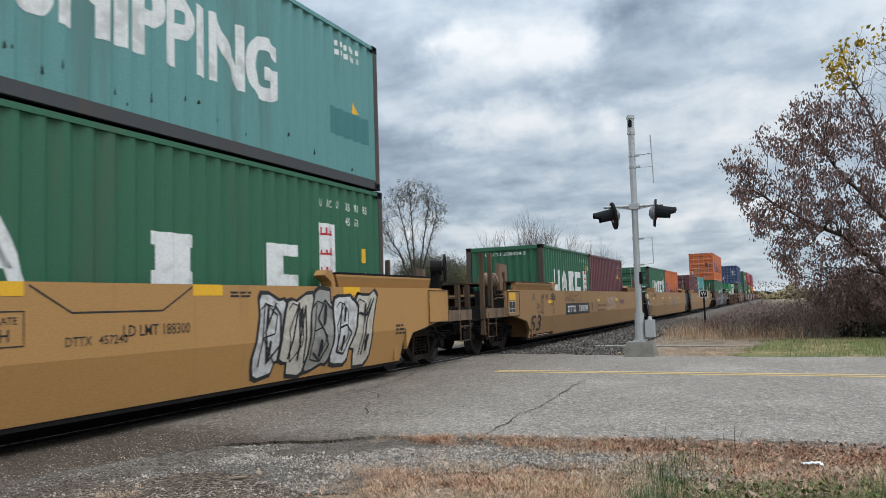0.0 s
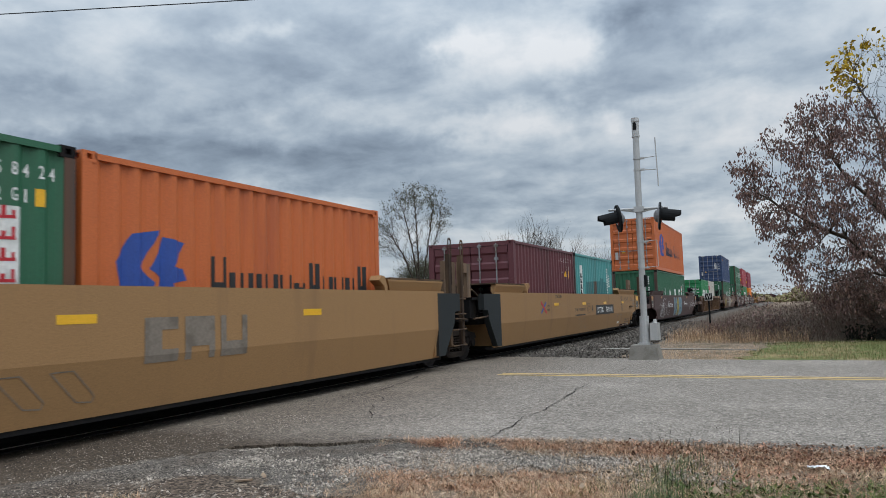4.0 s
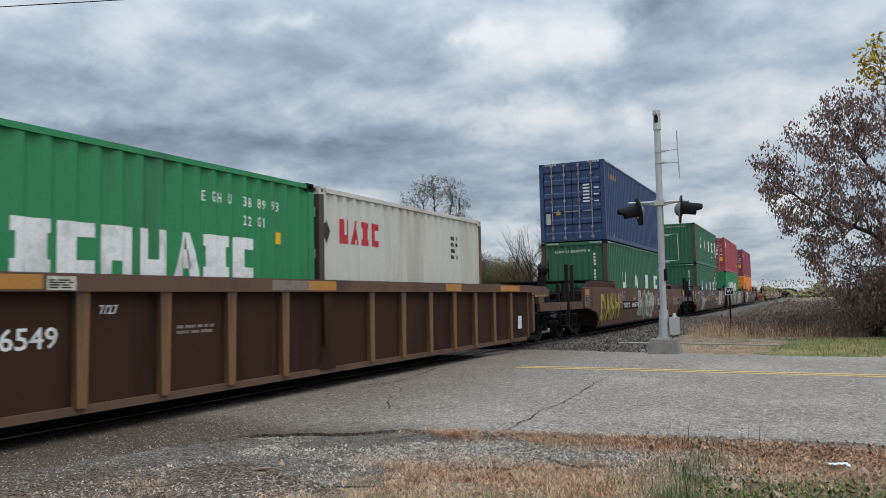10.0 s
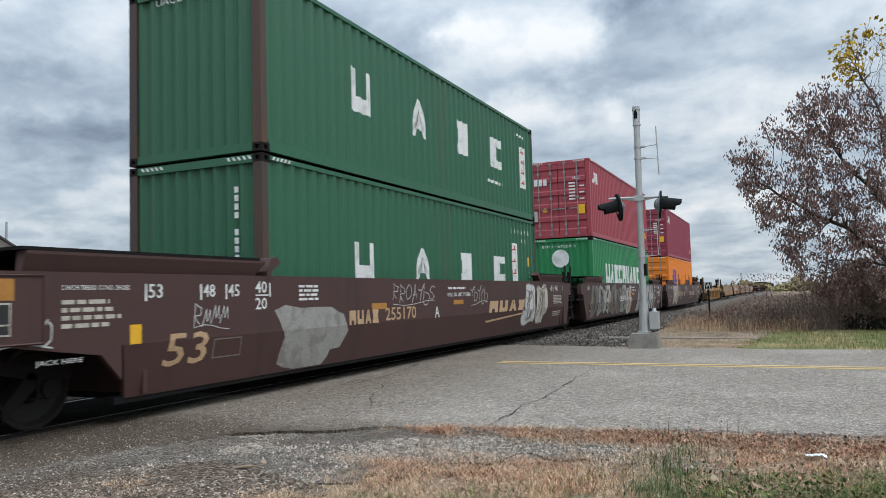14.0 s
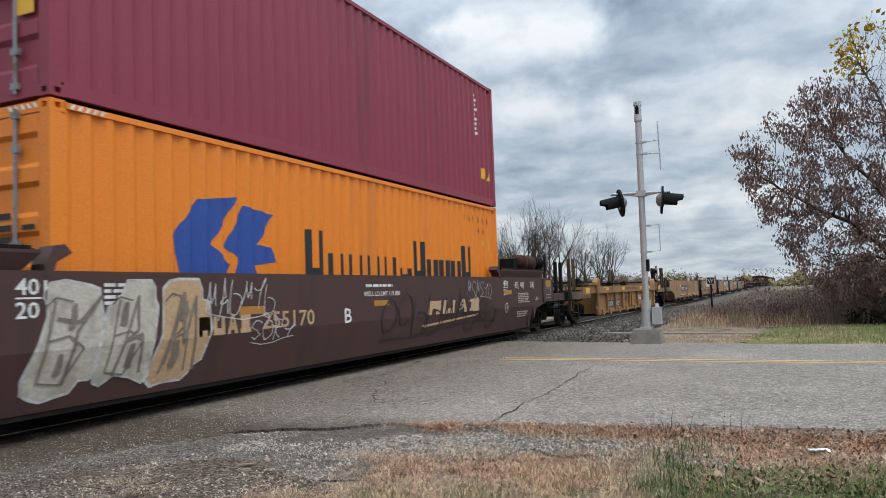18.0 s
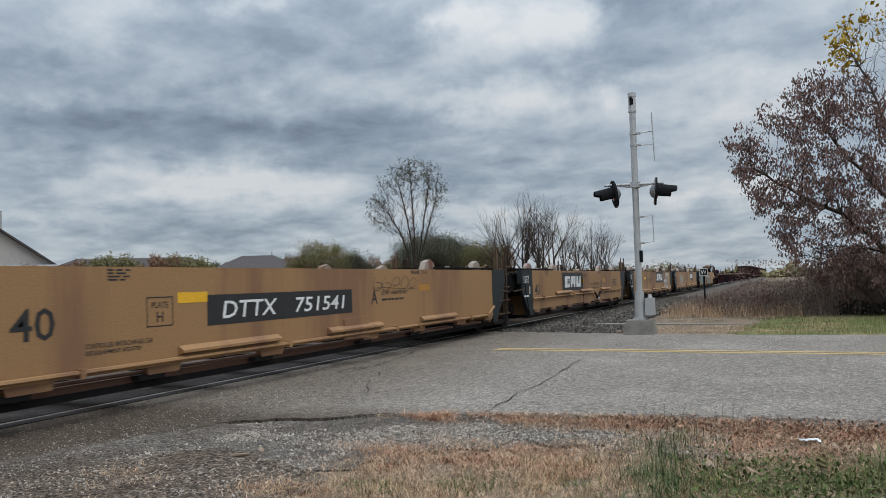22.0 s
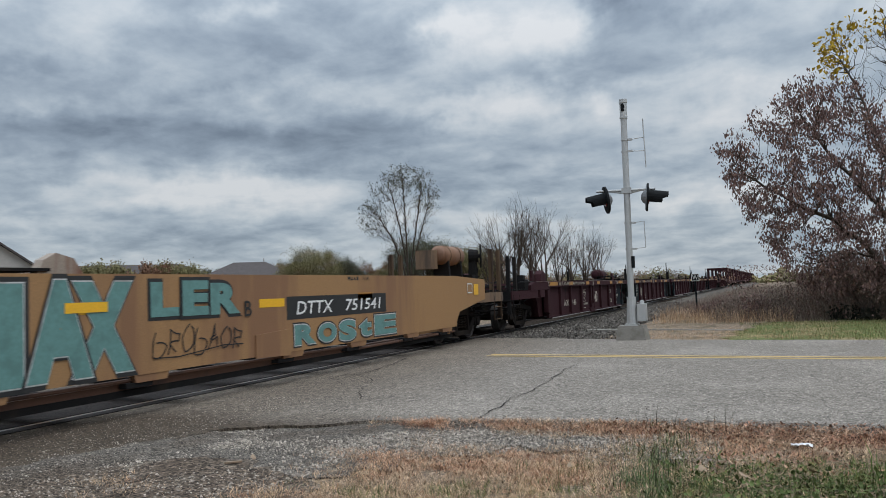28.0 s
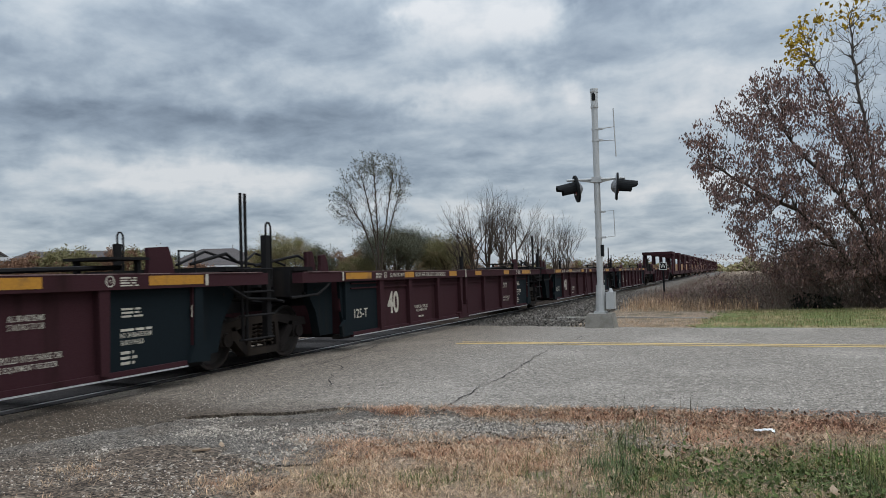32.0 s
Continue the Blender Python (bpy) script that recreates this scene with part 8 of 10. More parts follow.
def scattered(name, mat, label, category, places, shapes, kind="stuff"):
    """Many small alike pieces as one object. places: rows of x, y, z, size, turn, tilt, flat."""
    rnd = np.random.RandomState(len(places))
    rows = np.array(places, float)
    pick = rnd.randint(0, len(shapes), len(rows))
    vs, fs, k = [], [], 0
    for i, (v, f) in enumerate(shapes):
        x, y, z, size, turn, tilt, flat = (c[:, None] for c in rows[pick == i].T)
        a, b, c = (v[None, :, j] * size for j in range(3))
        py, pz = b * np.cos(tilt) - c * np.sin(tilt) * flat, b * np.sin(tilt) + c * np.cos(tilt) * flat
        p = np.stack([a * np.cos(turn) - py * np.sin(turn) + x, a * np.sin(turn) + py * np.cos(turn) + y, pz + z], 2)
        n = len(p)
        vs.append(p.reshape(-1, 3))
        starts = k + len(v) * np.arange(n)[:, None]
        for q in f:
            fs += (starts + np.array(q)[None]).tolist()
        k += n * len(v)
    m = Mesh()
    m.v, m.f = np.concatenate(vs).tolist(), fs
    return solid(name, m, mat, label, category, kind)


def stone_shapes(n, seed):
    rnd = np.random.RandomState(seed)
    base = np.array([(1, 0, 0), (-1, 0, 0), (0, 1, 0), (0, -1, 0), (0, 0, 1), (0, 0, -1)], float)
    faces = [(0, 2, 4), (2, 1, 4), (1, 3, 4), (3, 0, 4), (2, 0, 5), (1, 2, 5), (3, 1, 5), (0, 3, 5)]
    return [(base * rnd.uniform(0.55, 1.2, (6, 1)) + rnd.uniform(-0.25, 0.25, (6, 3)), faces) for _ in range(n)]


def blade_shapes(n, seed, width, bend):
    rnd = np.random.RandomState(seed)
    out = []
    for _ in range(n):
        b, w = rnd.uniform(0.1, 1.0) * bend, width * rnd.uniform(0.6, 1.3)
        out.append((np.array([(-w, 0, 0), (w, 0, 0), (-w * 0.8, b * 0.25, 0.5), (w * 0.8, b * 0.25, 0.5), (0, b, 0.9 + 0.1 * rnd.rand() - 0.3 * b)]), [(0, 1, 3, 2), (2, 3, 4)]))
    return out


def leaf_shapes(n, seed):
    rnd = np.random.RandomState(seed)
    out = []
    for _ in range(n):
        c = rnd.uniform(0.1, 0.5)
        out.append((np.array([(0, -1, 0.1), (0.55, -0.2, c * 0.5), (0.4, 0.5, c), (0, 1, 0.2 + c), (-0.4, 0.5, c * 0.8), (-0.55, -0.2, c * 0.6), (0, 0, 0)]), [(0, 1, 6), (1, 2, 6), (2, 3, 6), (3, 4, 6), (4, 5, 6), (5, 0, 6)]))
    return out


STONES, LEAVES = stone_shapes(8, 3), leaf_shapes(6, 5)
RN = np.random.RandomState(11)


def ground_height(x, y):
    """The ground's lie: a lip below the road's edge, low swells beyond."""
    h = -0.055 + 0.02 * noise.noise((x * 0.5, y * 0.5, 0)) + 0.012 * noise.noise((x * 2.1, y * 2.1, 3))
    if y < 6.6:
        h -= 0.004
    if y > 17.3 and abs(x - XC) < 3.7:
        h -= 0.13
    d = math.hypot(x, y - 10)
    return h - min(0.25, max(0.0, (d - 25) * 0.004))


gx = [-2500, -900, -300, -120, -60, -30, -20] + [-16 + 0.4 * i for i in range(65)] + [12, 16, 24, 40, 90, 300, 900, 2500]
gy = [-2500, -600, -100, -20, -5] + [-1 + 0.35 * i for i in range(75)] + [26, 28, 31, 36, 45, 60, 90, 150, 300, 800, 2500]
gm = Mesh()
gm.add([(x, y, ground_height(x, y)) for y in gy for x in gx], [(j * len(gx) + i, j * len(gx) + i + 1, (j + 1) * len(gx) + i + 1, (j + 1) * len(gx) + i) for j in range(len(gy) - 1) for i in range(len(gx) - 1)])
ground = solid("ground", gm, "soil", "flat dry grassy ground with bare patches", "ground", "structure", smooth=True)

def ragged(pts, seed, amount=0.05, step=0.09, near=14):
    """An outline with a broken, crumbling edge where it runs near."""
    out = []
    for (a, b), (c, d) in zip(pts, pts[1:] + pts[:1]):
        span = math.hypot(c - a, d - b)
        n = max(1, int(span / step)) if max(abs(a), abs(c), abs(b), abs(d)) < near else 1
        for i in range(n):
            x, y = a + (c - a) * i / n, b + (d - b) * i / n
            w = amount * (noise.noise((x * 3, y * 3, seed)) + 0.7 * noise.noise((x * 9, y * 9, seed + 5))) if n > 1 else 0
            w *= min(1.0, 4 * i / n, 4 * (n - i) / n)
            out.append((x - w * (d - b) / span, y + w * (c - a) / span))
    return out


# gravel verge by the near edge of the asphalt
verge = [(-9, -3.0), (-2.6, -3.0), (-2.4, 0.5), (-2.6, 3.2), (-3.0, 3.9), (-2.75, 4.6), (-2.3, 5.3), (-1.2, 5.7), (-0.6, 6.2), (-0.3, 6.75), (-3.9, 6.55), (-9, 6.5)]
vm = Mesh().prism(ragged(verge, 2, 0.35, 0.1), -0.2, -0.040, "z")
bank = [(-5.35, 0.4), (-5.35, 3.0), (-5.16, 4.11), (-4.92, 4.57), (-4.78, 5.0), (-4.74, 5.35), (-4.66, 5.62)]
rows_ = []
for (a, b), (c, d) in zip(bank, bank[1:]):
    for i in range(max(1, int((d - b) / 0.07))):
        f = i / max(1, int((d - b) / 0.07))
        x, y = a + (c - a) * f, b + (d - b) * f
        w = 0.16 * noise.noise((y * 2.2, 1.5, 0)) + 0.10 * noise.noise((y * 8, 4.5, 0))
        keep = min(1.0, max(0.1, (5.75 - y) / 0.9))
        rows_ += [(x - (0.18 - w) * keep, y, -0.0115), (x - 0.02, y, -0.006 - 0.02 * (1 - keep)), (x + 0.22, y, -0.022 - 0.015 * (1 - keep)), (x + 0.55 + w, y, -0.046)]
vm.add(rows_, [(4 * i + j, 4 * i + j + 1, 4 * i + j + 5, 4 * i + j + 4) for i in range(len(rows_) // 4 - 1) for j in range(3)])
edge_ = [(-3.35, 6.34), (-2.6, 6.48), (-1.8, 6.60), (-0.9, 6.80), (0.65, 6.93), (4.2, 7.0)]
rows_ = []
for (a, b), (c, d) in zip(edge_, edge_[1:]):
    for i in range(int((c - a) / 0.09)):
        f = i / int((c - a) / 0.09)
        x, y = a + (c - a) * f, b + (d - b) * f
        w = 0.06 * noise.noise((x * 5, 2.5, 0)) + 0.05 * noise.noise((x * 1.7, 6.5, 0))
        drop = max(0.0, min(1.0, (-3.0 - x) / 0.35)) * 0.03
        rows_ += [(x, y + 0.10 + w, -0.0125 - drop), (x, y - 0.02 + w, -0.0105 + 0.006 * noise.noise((x * 7, 1, 3)) - drop), (x, y - 0.16, -0.026 - drop * 0.5), (x, y - 0.45 + w, -0.05)]
vm.add(rows_, [(4 * i + j, 4 * i + j + 4, 4 * i + j + 5, 4 * i + j + 1) for i in range(len(rows_) // 4 - 1) for j in range(3)])
solid("gravel_verge", vm, "gravel", "grey limestone gravel verge beside the road", "gravel", "structure")

earth = [(-5.6, 2.6), (-5.0, 3.6), (-4.7, 4.15), (-4.3, 4.6), (-3.7, 4.72), (-3.25, 4.45), (-2.75, 4.2), (-2.6, 3.4), (-2.7, 2.6)]
solid("bare_earth", Mesh().prism(ragged(earth, 12, 0.18, 0.08), -0.2, -0.036, "z"), "earth", "dark trodden earth in the gravel verge", "earth", "structure")

road_outline = [(-90, 7.5), (-14, 6.3), (-10.5, 6.2), (-10.5, 0.6), (-5.3, 0.6), (-5.35, 3.0), (-5.16, 4.11), (-4.92, 4.57), (-4.77, 5.07), (-4.72, 5.66), (-4.32, 5.86), (-3.95, 5.98), (-3.72, 6.22), (-3.3, 6.36), (-2.6, 6.48), (-1.8, 6.60), (-0.9, 6.80), (0.65, 6.93), (4, 7.0), (120, 3.5), (120, 11.9), (4, 15.85), (1.7, 16.0), (-1.5, 16.25), (-3.6, 16.7), (-5.5, 17.15), (-14, 17.6), (-90, 21)]
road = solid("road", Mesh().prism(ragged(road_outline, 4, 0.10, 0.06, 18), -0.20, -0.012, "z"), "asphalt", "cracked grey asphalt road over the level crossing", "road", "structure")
def crack(points, w, seed):
    rnd = random.Random(seed)
    fine = []
    for (a, b), (c, d) in zip(points, points[1:]):
        n = max(2, int(math.hypot(c - a, d - b) / 0.12))
        for i in range(n):
            f = i / n
            fine.append((a + (c - a) * f + 0.05 * noise.noise((seed, f * n * 0.3, a)) + rnd.uniform(-0.02, 0.02), b + (d - b) * f + rnd.uniform(-0.02, 0.02)))
    fine.append(points[-1])
    m = Mesh()
    for i, ((x, y), (x1, y1)) in enumerate(zip(fine, fine[1:])):
        k = w * max(0.0, 0.75 + 1.5 * noise.noise((x * 1.7, y * 1.7, seed)))
        k1 = w * max(0.0, 0.75 + 1.5 * noise.noise((x1 * 1.7, y1 * 1.7, seed)))
        if k + k1 > 0.003:
            m.add([(x - k, y, -0.0035), (x + k, y + k * 0.3, -0.0035), (x1 + k1, y1 + k1 * 0.3, -0.0035), (x1 - k1, y1, -0.0035)], [(0, 1, 2, 3)])
    part("crack", m, "crack", road, "ragged dark crack in the asphalt")


crack([(-2.76, 14.13), (-2.80, 12.4), (-2.80, 10.73), (-2.65, 9.05), (-2.66, 7.86), (-2.58, 6.62)], 0.006, 1)
crack([(-5.62, 8.92), (-5.66, 9.5), (-5.67, 10.3), (-6.1, 12.2)], 0.009, 2)
crack([(-4.30, 7.43), (-4.05, 7.78), (-3.7, 7.85)], 0.009, 3)
crack([(-5.29, 8.65), (-5.83, 9.25), (-5.88, 9.8), (-5.31, 9.39), (-4.79, 8.67), (-4.88, 8.44), (-5.29, 8.65)], 0.008, 9)
crack([(-4.88, 8.44), (-4.6, 7.9), (-4.30, 7.43), (-4.2, 6.8), (-4.14, 6.34)], 0.005, 10)
crack([(-4.14, 6.34), (-3.85, 6.36), (-3.6, 6.5)], 0.014, 11)
crack([(-2.95, 13.9), (-2.5, 14.0), (-2.2, 14.15)], 0.05, 5)
crack([(-2.75, 10.1), (-3.4, 10.0)], 0.012, 6)
crack([(1.2, 7.5), (1.9, 7.48)], 0.010, 7)
crack([(-2.4, 9.0), (-1.6, 9.2), (-0.8, 9.1)], 0.008, 8)
for k in (0.0, 0.26):
    ln = Mesh()
    pts = [(-4.75, 12.62 + k), (-3, 12.55 + k), (-1.57, 12.45 + k), (1.3, 12.30 + k), (6, 12.05 + k), (120, 7.4 + k)]
    ln.add([(x, y + o, -0.0075) for x, y in pts for o in (0, 0.105)], [(2 * i, 2 * i + 2, 2 * i + 3, 2 * i + 1) for i in range(len(pts) - 1)])
    part("centre_line", ln, "line", road, "worn yellow centre line")

# ballast, ties and scrap beyond the crossing
bal = Mesh().prism([(-3.0, -0.25), (-1.9, -0.09), (2.0, -0.09), (3.9, -0.2)], 17.3, 900, "y")
part("ballast_bed", bal, "ballast", trk, "dusty grey ballast bed")
part("ballast_bed", Mesh().prism([(-3.0, -0.25), (-1.9, -0.09), (1.9, -0.09), (2.4, -0.25)], -60, 0.9, "y"), "ballast", trk)
tie = Mesh().box(-1.3, 1.3, -0.115, 0.115, -0.14, -0.065).data("tie", "bark")
for i in range(90):
    part("tie", tie, None, trk, at=pose(0, 17.7 + 0.55 * i, 0))
pl = [(XC + RN.uniform(0.85, 3.7), 17.2 + 30 * RN.rand() ** 1.4, -0.08, RN.uniform(0.03, 0.075), RN.rand() * 6, RN.rand() * 3, 0.8) for _ in range(9000)]
pl += [(RN.uniform(-6.2, -3.2), RN.uniform(16.9, 19.0), -0.03, RN.uniform(0.015, 0.04), RN.rand() * 6, RN.rand() * 3, 0.8) for _ in range(700)]
scattered("ballast_stones", "ballast", "loose dusty ballast stones beside the rails", "ballast", pl, STONES)
pl = []
while len(pl) < 25000:
    x, y = RN.uniform(-6.2, -0.4), RN.uniform(2.9, 6.6)
    if y > 6.36 + (x + 4) * 0.12 or x < -5.15 + 0.2 * RN.normal() or (x > -3.0 and y < 4.9 + RN.rand() * 0.7) or RN.rand() > 1.2 - 0.2 * abs(x + 4) or (y < 5.0 and x < -3.1 and RN.rand() < 0.62) or noise.noise((x * 0.9, y * 0.9, 8)) + 0.4 * noise.noise((x * 3, y * 3, 1)) > RN.uniform(-0.15, 0.35):
        continue
    pl.append((x, y, -0.040, abs(RN.normal(0.003, 0.0045)) + 0.003, RN.rand() * 6, RN.rand() * 3, 0.9))
pl += [(-4.85 - abs(RN.normal(0, 0.8)), RN.uniform(2.6, 7.5), -0.009, RN.uniform(0.003, 0.008), RN.rand() * 6, RN.rand(), 0.6) for _ in range(4500)]
pl += [(RN.uniform(-3.4, 1.5), RN.uniform(3.0, 6.3), -0.062, RN.uniform(0.003, 0.012), RN.rand() * 6, RN.rand(), 0.6) for _ in range(2500)]
pl += [(x, 6.36 + (x + 4) * 0.13 + RN.normal(0, 0.09) - 0.1, -0.016, RN.uniform(0.003, 0.008), RN.rand() * 6, RN.rand(), 0.6) for x in RN.uniform(-3.6, 3, 3800)]
pl += [(x, 6.8 + abs(RN.normal(0, 0.35)), -0.010, RN.uniform(0.002, 0.005), RN.rand() * 6, RN.rand(), 0.6) for x in RN.uniform(-4, 4, 700)]
scattered("gravel_stones", "stone", "pale limestone chips scattered on the verge", "gravel", pl, STONES)

# grass, straw and leaves before the road
TUFT = blade_shapes(8, 7, 0.017, 1.1)
FINE = blade_shapes(8, 8, 0.022, 0.5)
ARC = blade_shapes(8, 17, 0.020, 0.3)


def foot(x, y):
    """Where the grass stands: higher on the gravel that banks up to the road's edge."""
    return -0.06 + 0.042 * max(0.0, min(1.0, (y - 6.12 - 0.11 * (x + 2)) / 0.35))


def tufts(name, mat, label, centres, per, spread, height, tilt, shapes=TUFT, laid=False):
    pl = []
    for x, y, k in centres:
        for _ in range(int(per * k)):
            r, a = spread * RN.rand() ** 0.7 * k, RN.rand() * 6.283
            pl.append((x + r * math.cos(a), y + r * math.sin(a), foot(x, y), height * RN.uniform(0.35, 1.15) * (0.35 + 0.65 * k), RN.rand() * 6.283, RN.uniform(-tilt, -0.45) if laid else RN.uniform(-tilt, tilt), 1.0))
    return scattered(name, mat, label, "grass", pl, shapes)


def sown(patches, size, bare=()):
    """Tuft centres strewn in soft patches: x, y, half-widths, how many. bare: bald spots (x, y, radius)."""
    out = []
    for x, y, rx_, ry_, n in patches:
        while n > 0:
            a, b = x + rx_ * RN.normal(0, 0.5), y + ry_ * RN.normal(0, 0.5)
            n -= 1
            if 2.6 < b < 6.62 + 0.07 * (a + 2) and not any((a - p) ** 2 + (b - q) ** 2 < (r * RN.uniform(0.7, 1.2)) ** 2 for p, q, r in bare) and noise.noise((a * 2.6, b * 2.6, 9)) > RN.uniform(-0.5, 0.1):
                out.append((a, b, RN.uniform(*size)))
    return out


BALD = [(-2.35, 5.85, 0.30), (-1.85, 5.80, 0.28), (-1.40, 5.95, 0.22), (-3.9, 4.3, 0.5), (-2.2, 4.75, 0.12), (-1.2, 4.6, 0.15)]
russet_c = sown([(-2.8, 6.30, 0.45, 0.14, 200), (-2.2, 6.40, 0.45, 0.13, 190), (-2.72, 4.95, 0.42, 0.34, 520), (-2.0, 4.95, 0.30, 0.24, 170), (-1.75, 5.35, 0.4, 0.2, 80), (-1.3, 6.35, 0.6, 0.26, 220), (0.2, 6.42, 1.7, 0.30, 420), (-0.2, 5.85, 0.5, 0.3, 120), (-1.4, 4.9, 0.5, 0.4, 170), (2.4, 6.45, 1.6, 0.35, 200), (-2.95, 3.85, 0.25, 0.2, 60)], (0.3, 0.9), BALD)
straw_c = sown([(-2.6, 6.34, 0.8, 0.16, 60), (-2.72, 4.85, 0.45, 0.36, 120), (-1.45, 4.75, 0.55, 0.55, 300), (-0.9, 6.2, 1.2, 0.3, 160), (2.2, 6.2, 1.6, 0.4, 140), (-4.05, 3.88, 0.34, 0.26, 260), (-2.95, 3.85, 0.30, 0.24, 190), (-2.2, 4.15, 0.8, 0.4, 240), (-0.7, 4.6, 1.2, 0.8, 200), (1.4, 5.0, 2.0, 1.3, 260), (-3.4, 3.2, 1.2, 0.4, 130)], (0.25, 0.9), BALD)
green_c = sown([(-0.35, 4.9, 0.7, 0.6, 330), (0.35, 5.0, 0.8, 0.7, 460), (1.2, 5.2, 1.0, 0.8, 460), (-1.85, 4.30, 0.24, 0.16, 70), (-1.0, 4.35, 0.7, 0.35, 110), (-2.35, 4.1, 0.4, 0.25, 60), (2.6, 5.0, 1.6, 1.2, 320), (-1.25, 5.0, 0.4, 0.4, 24), (0.4, 4.2, 1.0, 0.5, 140)], (0.25, 0.85), [(-2.35, 5.85, 0.30), (-1.85, 5.8, 0.3), (-0.15, 5.85, 0.35)])
tall_c = sown([(-0.80, 5.35, 0.26, 0.75, 120), (-0.55, 4.6, 0.35, 0.4, 60), (0.75, 4.75, 0.3, 0.35, 60)], (0.4, 1.0), [])
lush_c = [(1.0 + RN.normal(0, 0.16), 5.0 + RN.normal(0, 0.26), RN.uniform(0.8, 1.5)) for _ in range(70)]
tufts("russet_grass", "russet", "low tangled clumps of russet dead grass", russet_c, 60, 0.12, 0.085, 1.5, ARC, True)
tufts("dry_grass", "straw", "tufts of dry straw-coloured grass on the verge", straw_c, 42, 0.12, 0.095, 1.45, ARC, True)
tufts("green_grass", "green_blade", "patchy low green grass on the verge", green_c, 40, 0.13, 0.095, 1.25)
tufts("tall_grass", "tall_blade", "tall dark bluish-green grass on the verge", tall_c, 22, 0.16, 0.15, 1.15)
tufts("lush_grass", "green_blade", "tall bright green grass clump on the verge", lush_c, 34, 0.13, 0.17, 0.7)
pl = [(x, y, -0.045 + 0.05 * RN.rand(), RN.uniform(0.008, 0.024), RN.rand() * 6.3, RN.uniform(-1.1, 1.1), 1.0) for x, y in zip(RN.normal(0.3, 0.65, 2400), RN.normal(4.8, 0.40, 2400)) if y < 5.7 and x > -0.75]
weeds = pl
pl = []
while len(pl) < 62000:
    x, y = RN.uniform(-3.4, 3.4), RN.uniform(3.6, 6.66)
    if y > 6.60 + 0.07 * (x + 2) or x < -2.5 + 0.5 * noise.noise((y * 2, 3, 0)) + 0.25 * RN.normal() - 0.5 * (y < 5.2) or any((x - p) ** 2 + (y - q) ** 2 < (r * RN.uniform(0.7, 1.3)) ** 2 for p, q, r in BALD) or (x > -0.9 and y < 5.75 and RN.rand() < 0.72) or noise.noise((x * 1.8, y * 1.8, 2)) < RN.uniform(-0.75, -0.05):
        continue
    pl.append((x, y, foot(x, y) + 0.008 + 0.02 * RN.rand(), RN.uniform(0.03, 0.075), RN.rand() * 6.283, RN.uniform(-1.5, -0.7), 1.0))
scattered("dead_thatch", "thatch", "matted dead tan grass over the verge", "grass", pl, blade_shapes(8, 21, 0.030, 0.25))
pl = weeds
scattered("broad_leaf_weeds", "weed_leaf", "low green broad-leaved weeds among the grass", "weeds", pl, LEAVES)
pl = []
for x, y, rx_, ry_, n in ((-2.6, 6.35, 0.8, 0.16, 120), (-1.0, 6.42, 0.8, 0.26, 700), (0.5, 6.45, 1.3, 0.36, 4200), (2.2, 6.5, 1.5, 0.4, 2600), (-2.75, 5.0, 0.5, 0.5, 60), (-1.9, 5.15, 0.7, 0.35, 90), (0.3, 5.6, 1.2, 0.7, 900), (-1.4, 4.7, 1.2, 0.6, 90), (1.5, 5.0, 2.0, 1.2, 700)):
    for _ in range(n):
        a, b = x + rx_ * RN.normal(0, 0.5), y + ry_ * RN.normal(0, 0.5)
        if b < 6.66 + 0.07 * (a + 2):
            pl.append((a, b, foot(a, b) + 0.010 + 0.035 * RN.rand(), RN.uniform(0.006, 0.016) * (1.9 if RN.rand() < 0.05 else 1.0), RN.rand() * 6, RN.uniform(-0.9, 0.9), 1.0))
scattered("fallen_leaves", "litter_leaf", "small russet fallen leaves along the road edge", "leaves", pl, LEAVES)
tufts("weed_stalks", "bark", "thin dark weed stalks by the road edge", [(x, 6.58 + RN.normal(0, 0.04), 1.0) for x in (-1.05, -0.98, -0.85, -0.5, -0.42, -0.2)], 3, 0.06, 0.22, 0.5, blade_shapes(6, 9, 0.010, 0.4))
pl = [(x + RN.normal(0, 0.05), 6.58 + RN.normal(0, 0.05), RN.uniform(0.03, 0.16), RN.uniform(0.005, 0.010), RN.rand() * 6, RN.uniform(-1, 1), 1.0) for x in (-1.05, -0.98, -0.85, -0.5, -0.42) for _ in range(11)]
scattered("weed_leaves", "bark", "tiny dark leaves on the dead weed stalks", "weeds", pl, LEAVES)


def single_leaf(x, y, size, turn, mat="dead_leaf", label="large curled dead leaf on the grass"):
    ob = solid("dead_leaf", Mesh().add((LEAVES[0][0] * size).tolist(), LEAVES[0][1]), mat, label, "leaf", at=pose(x, y, 0.005, 15, 10, turn), group="large dead leaves")
    ob.data.polygons.foreach_set("use_smooth", [True] * len(ob.data.polygons))
    return ob


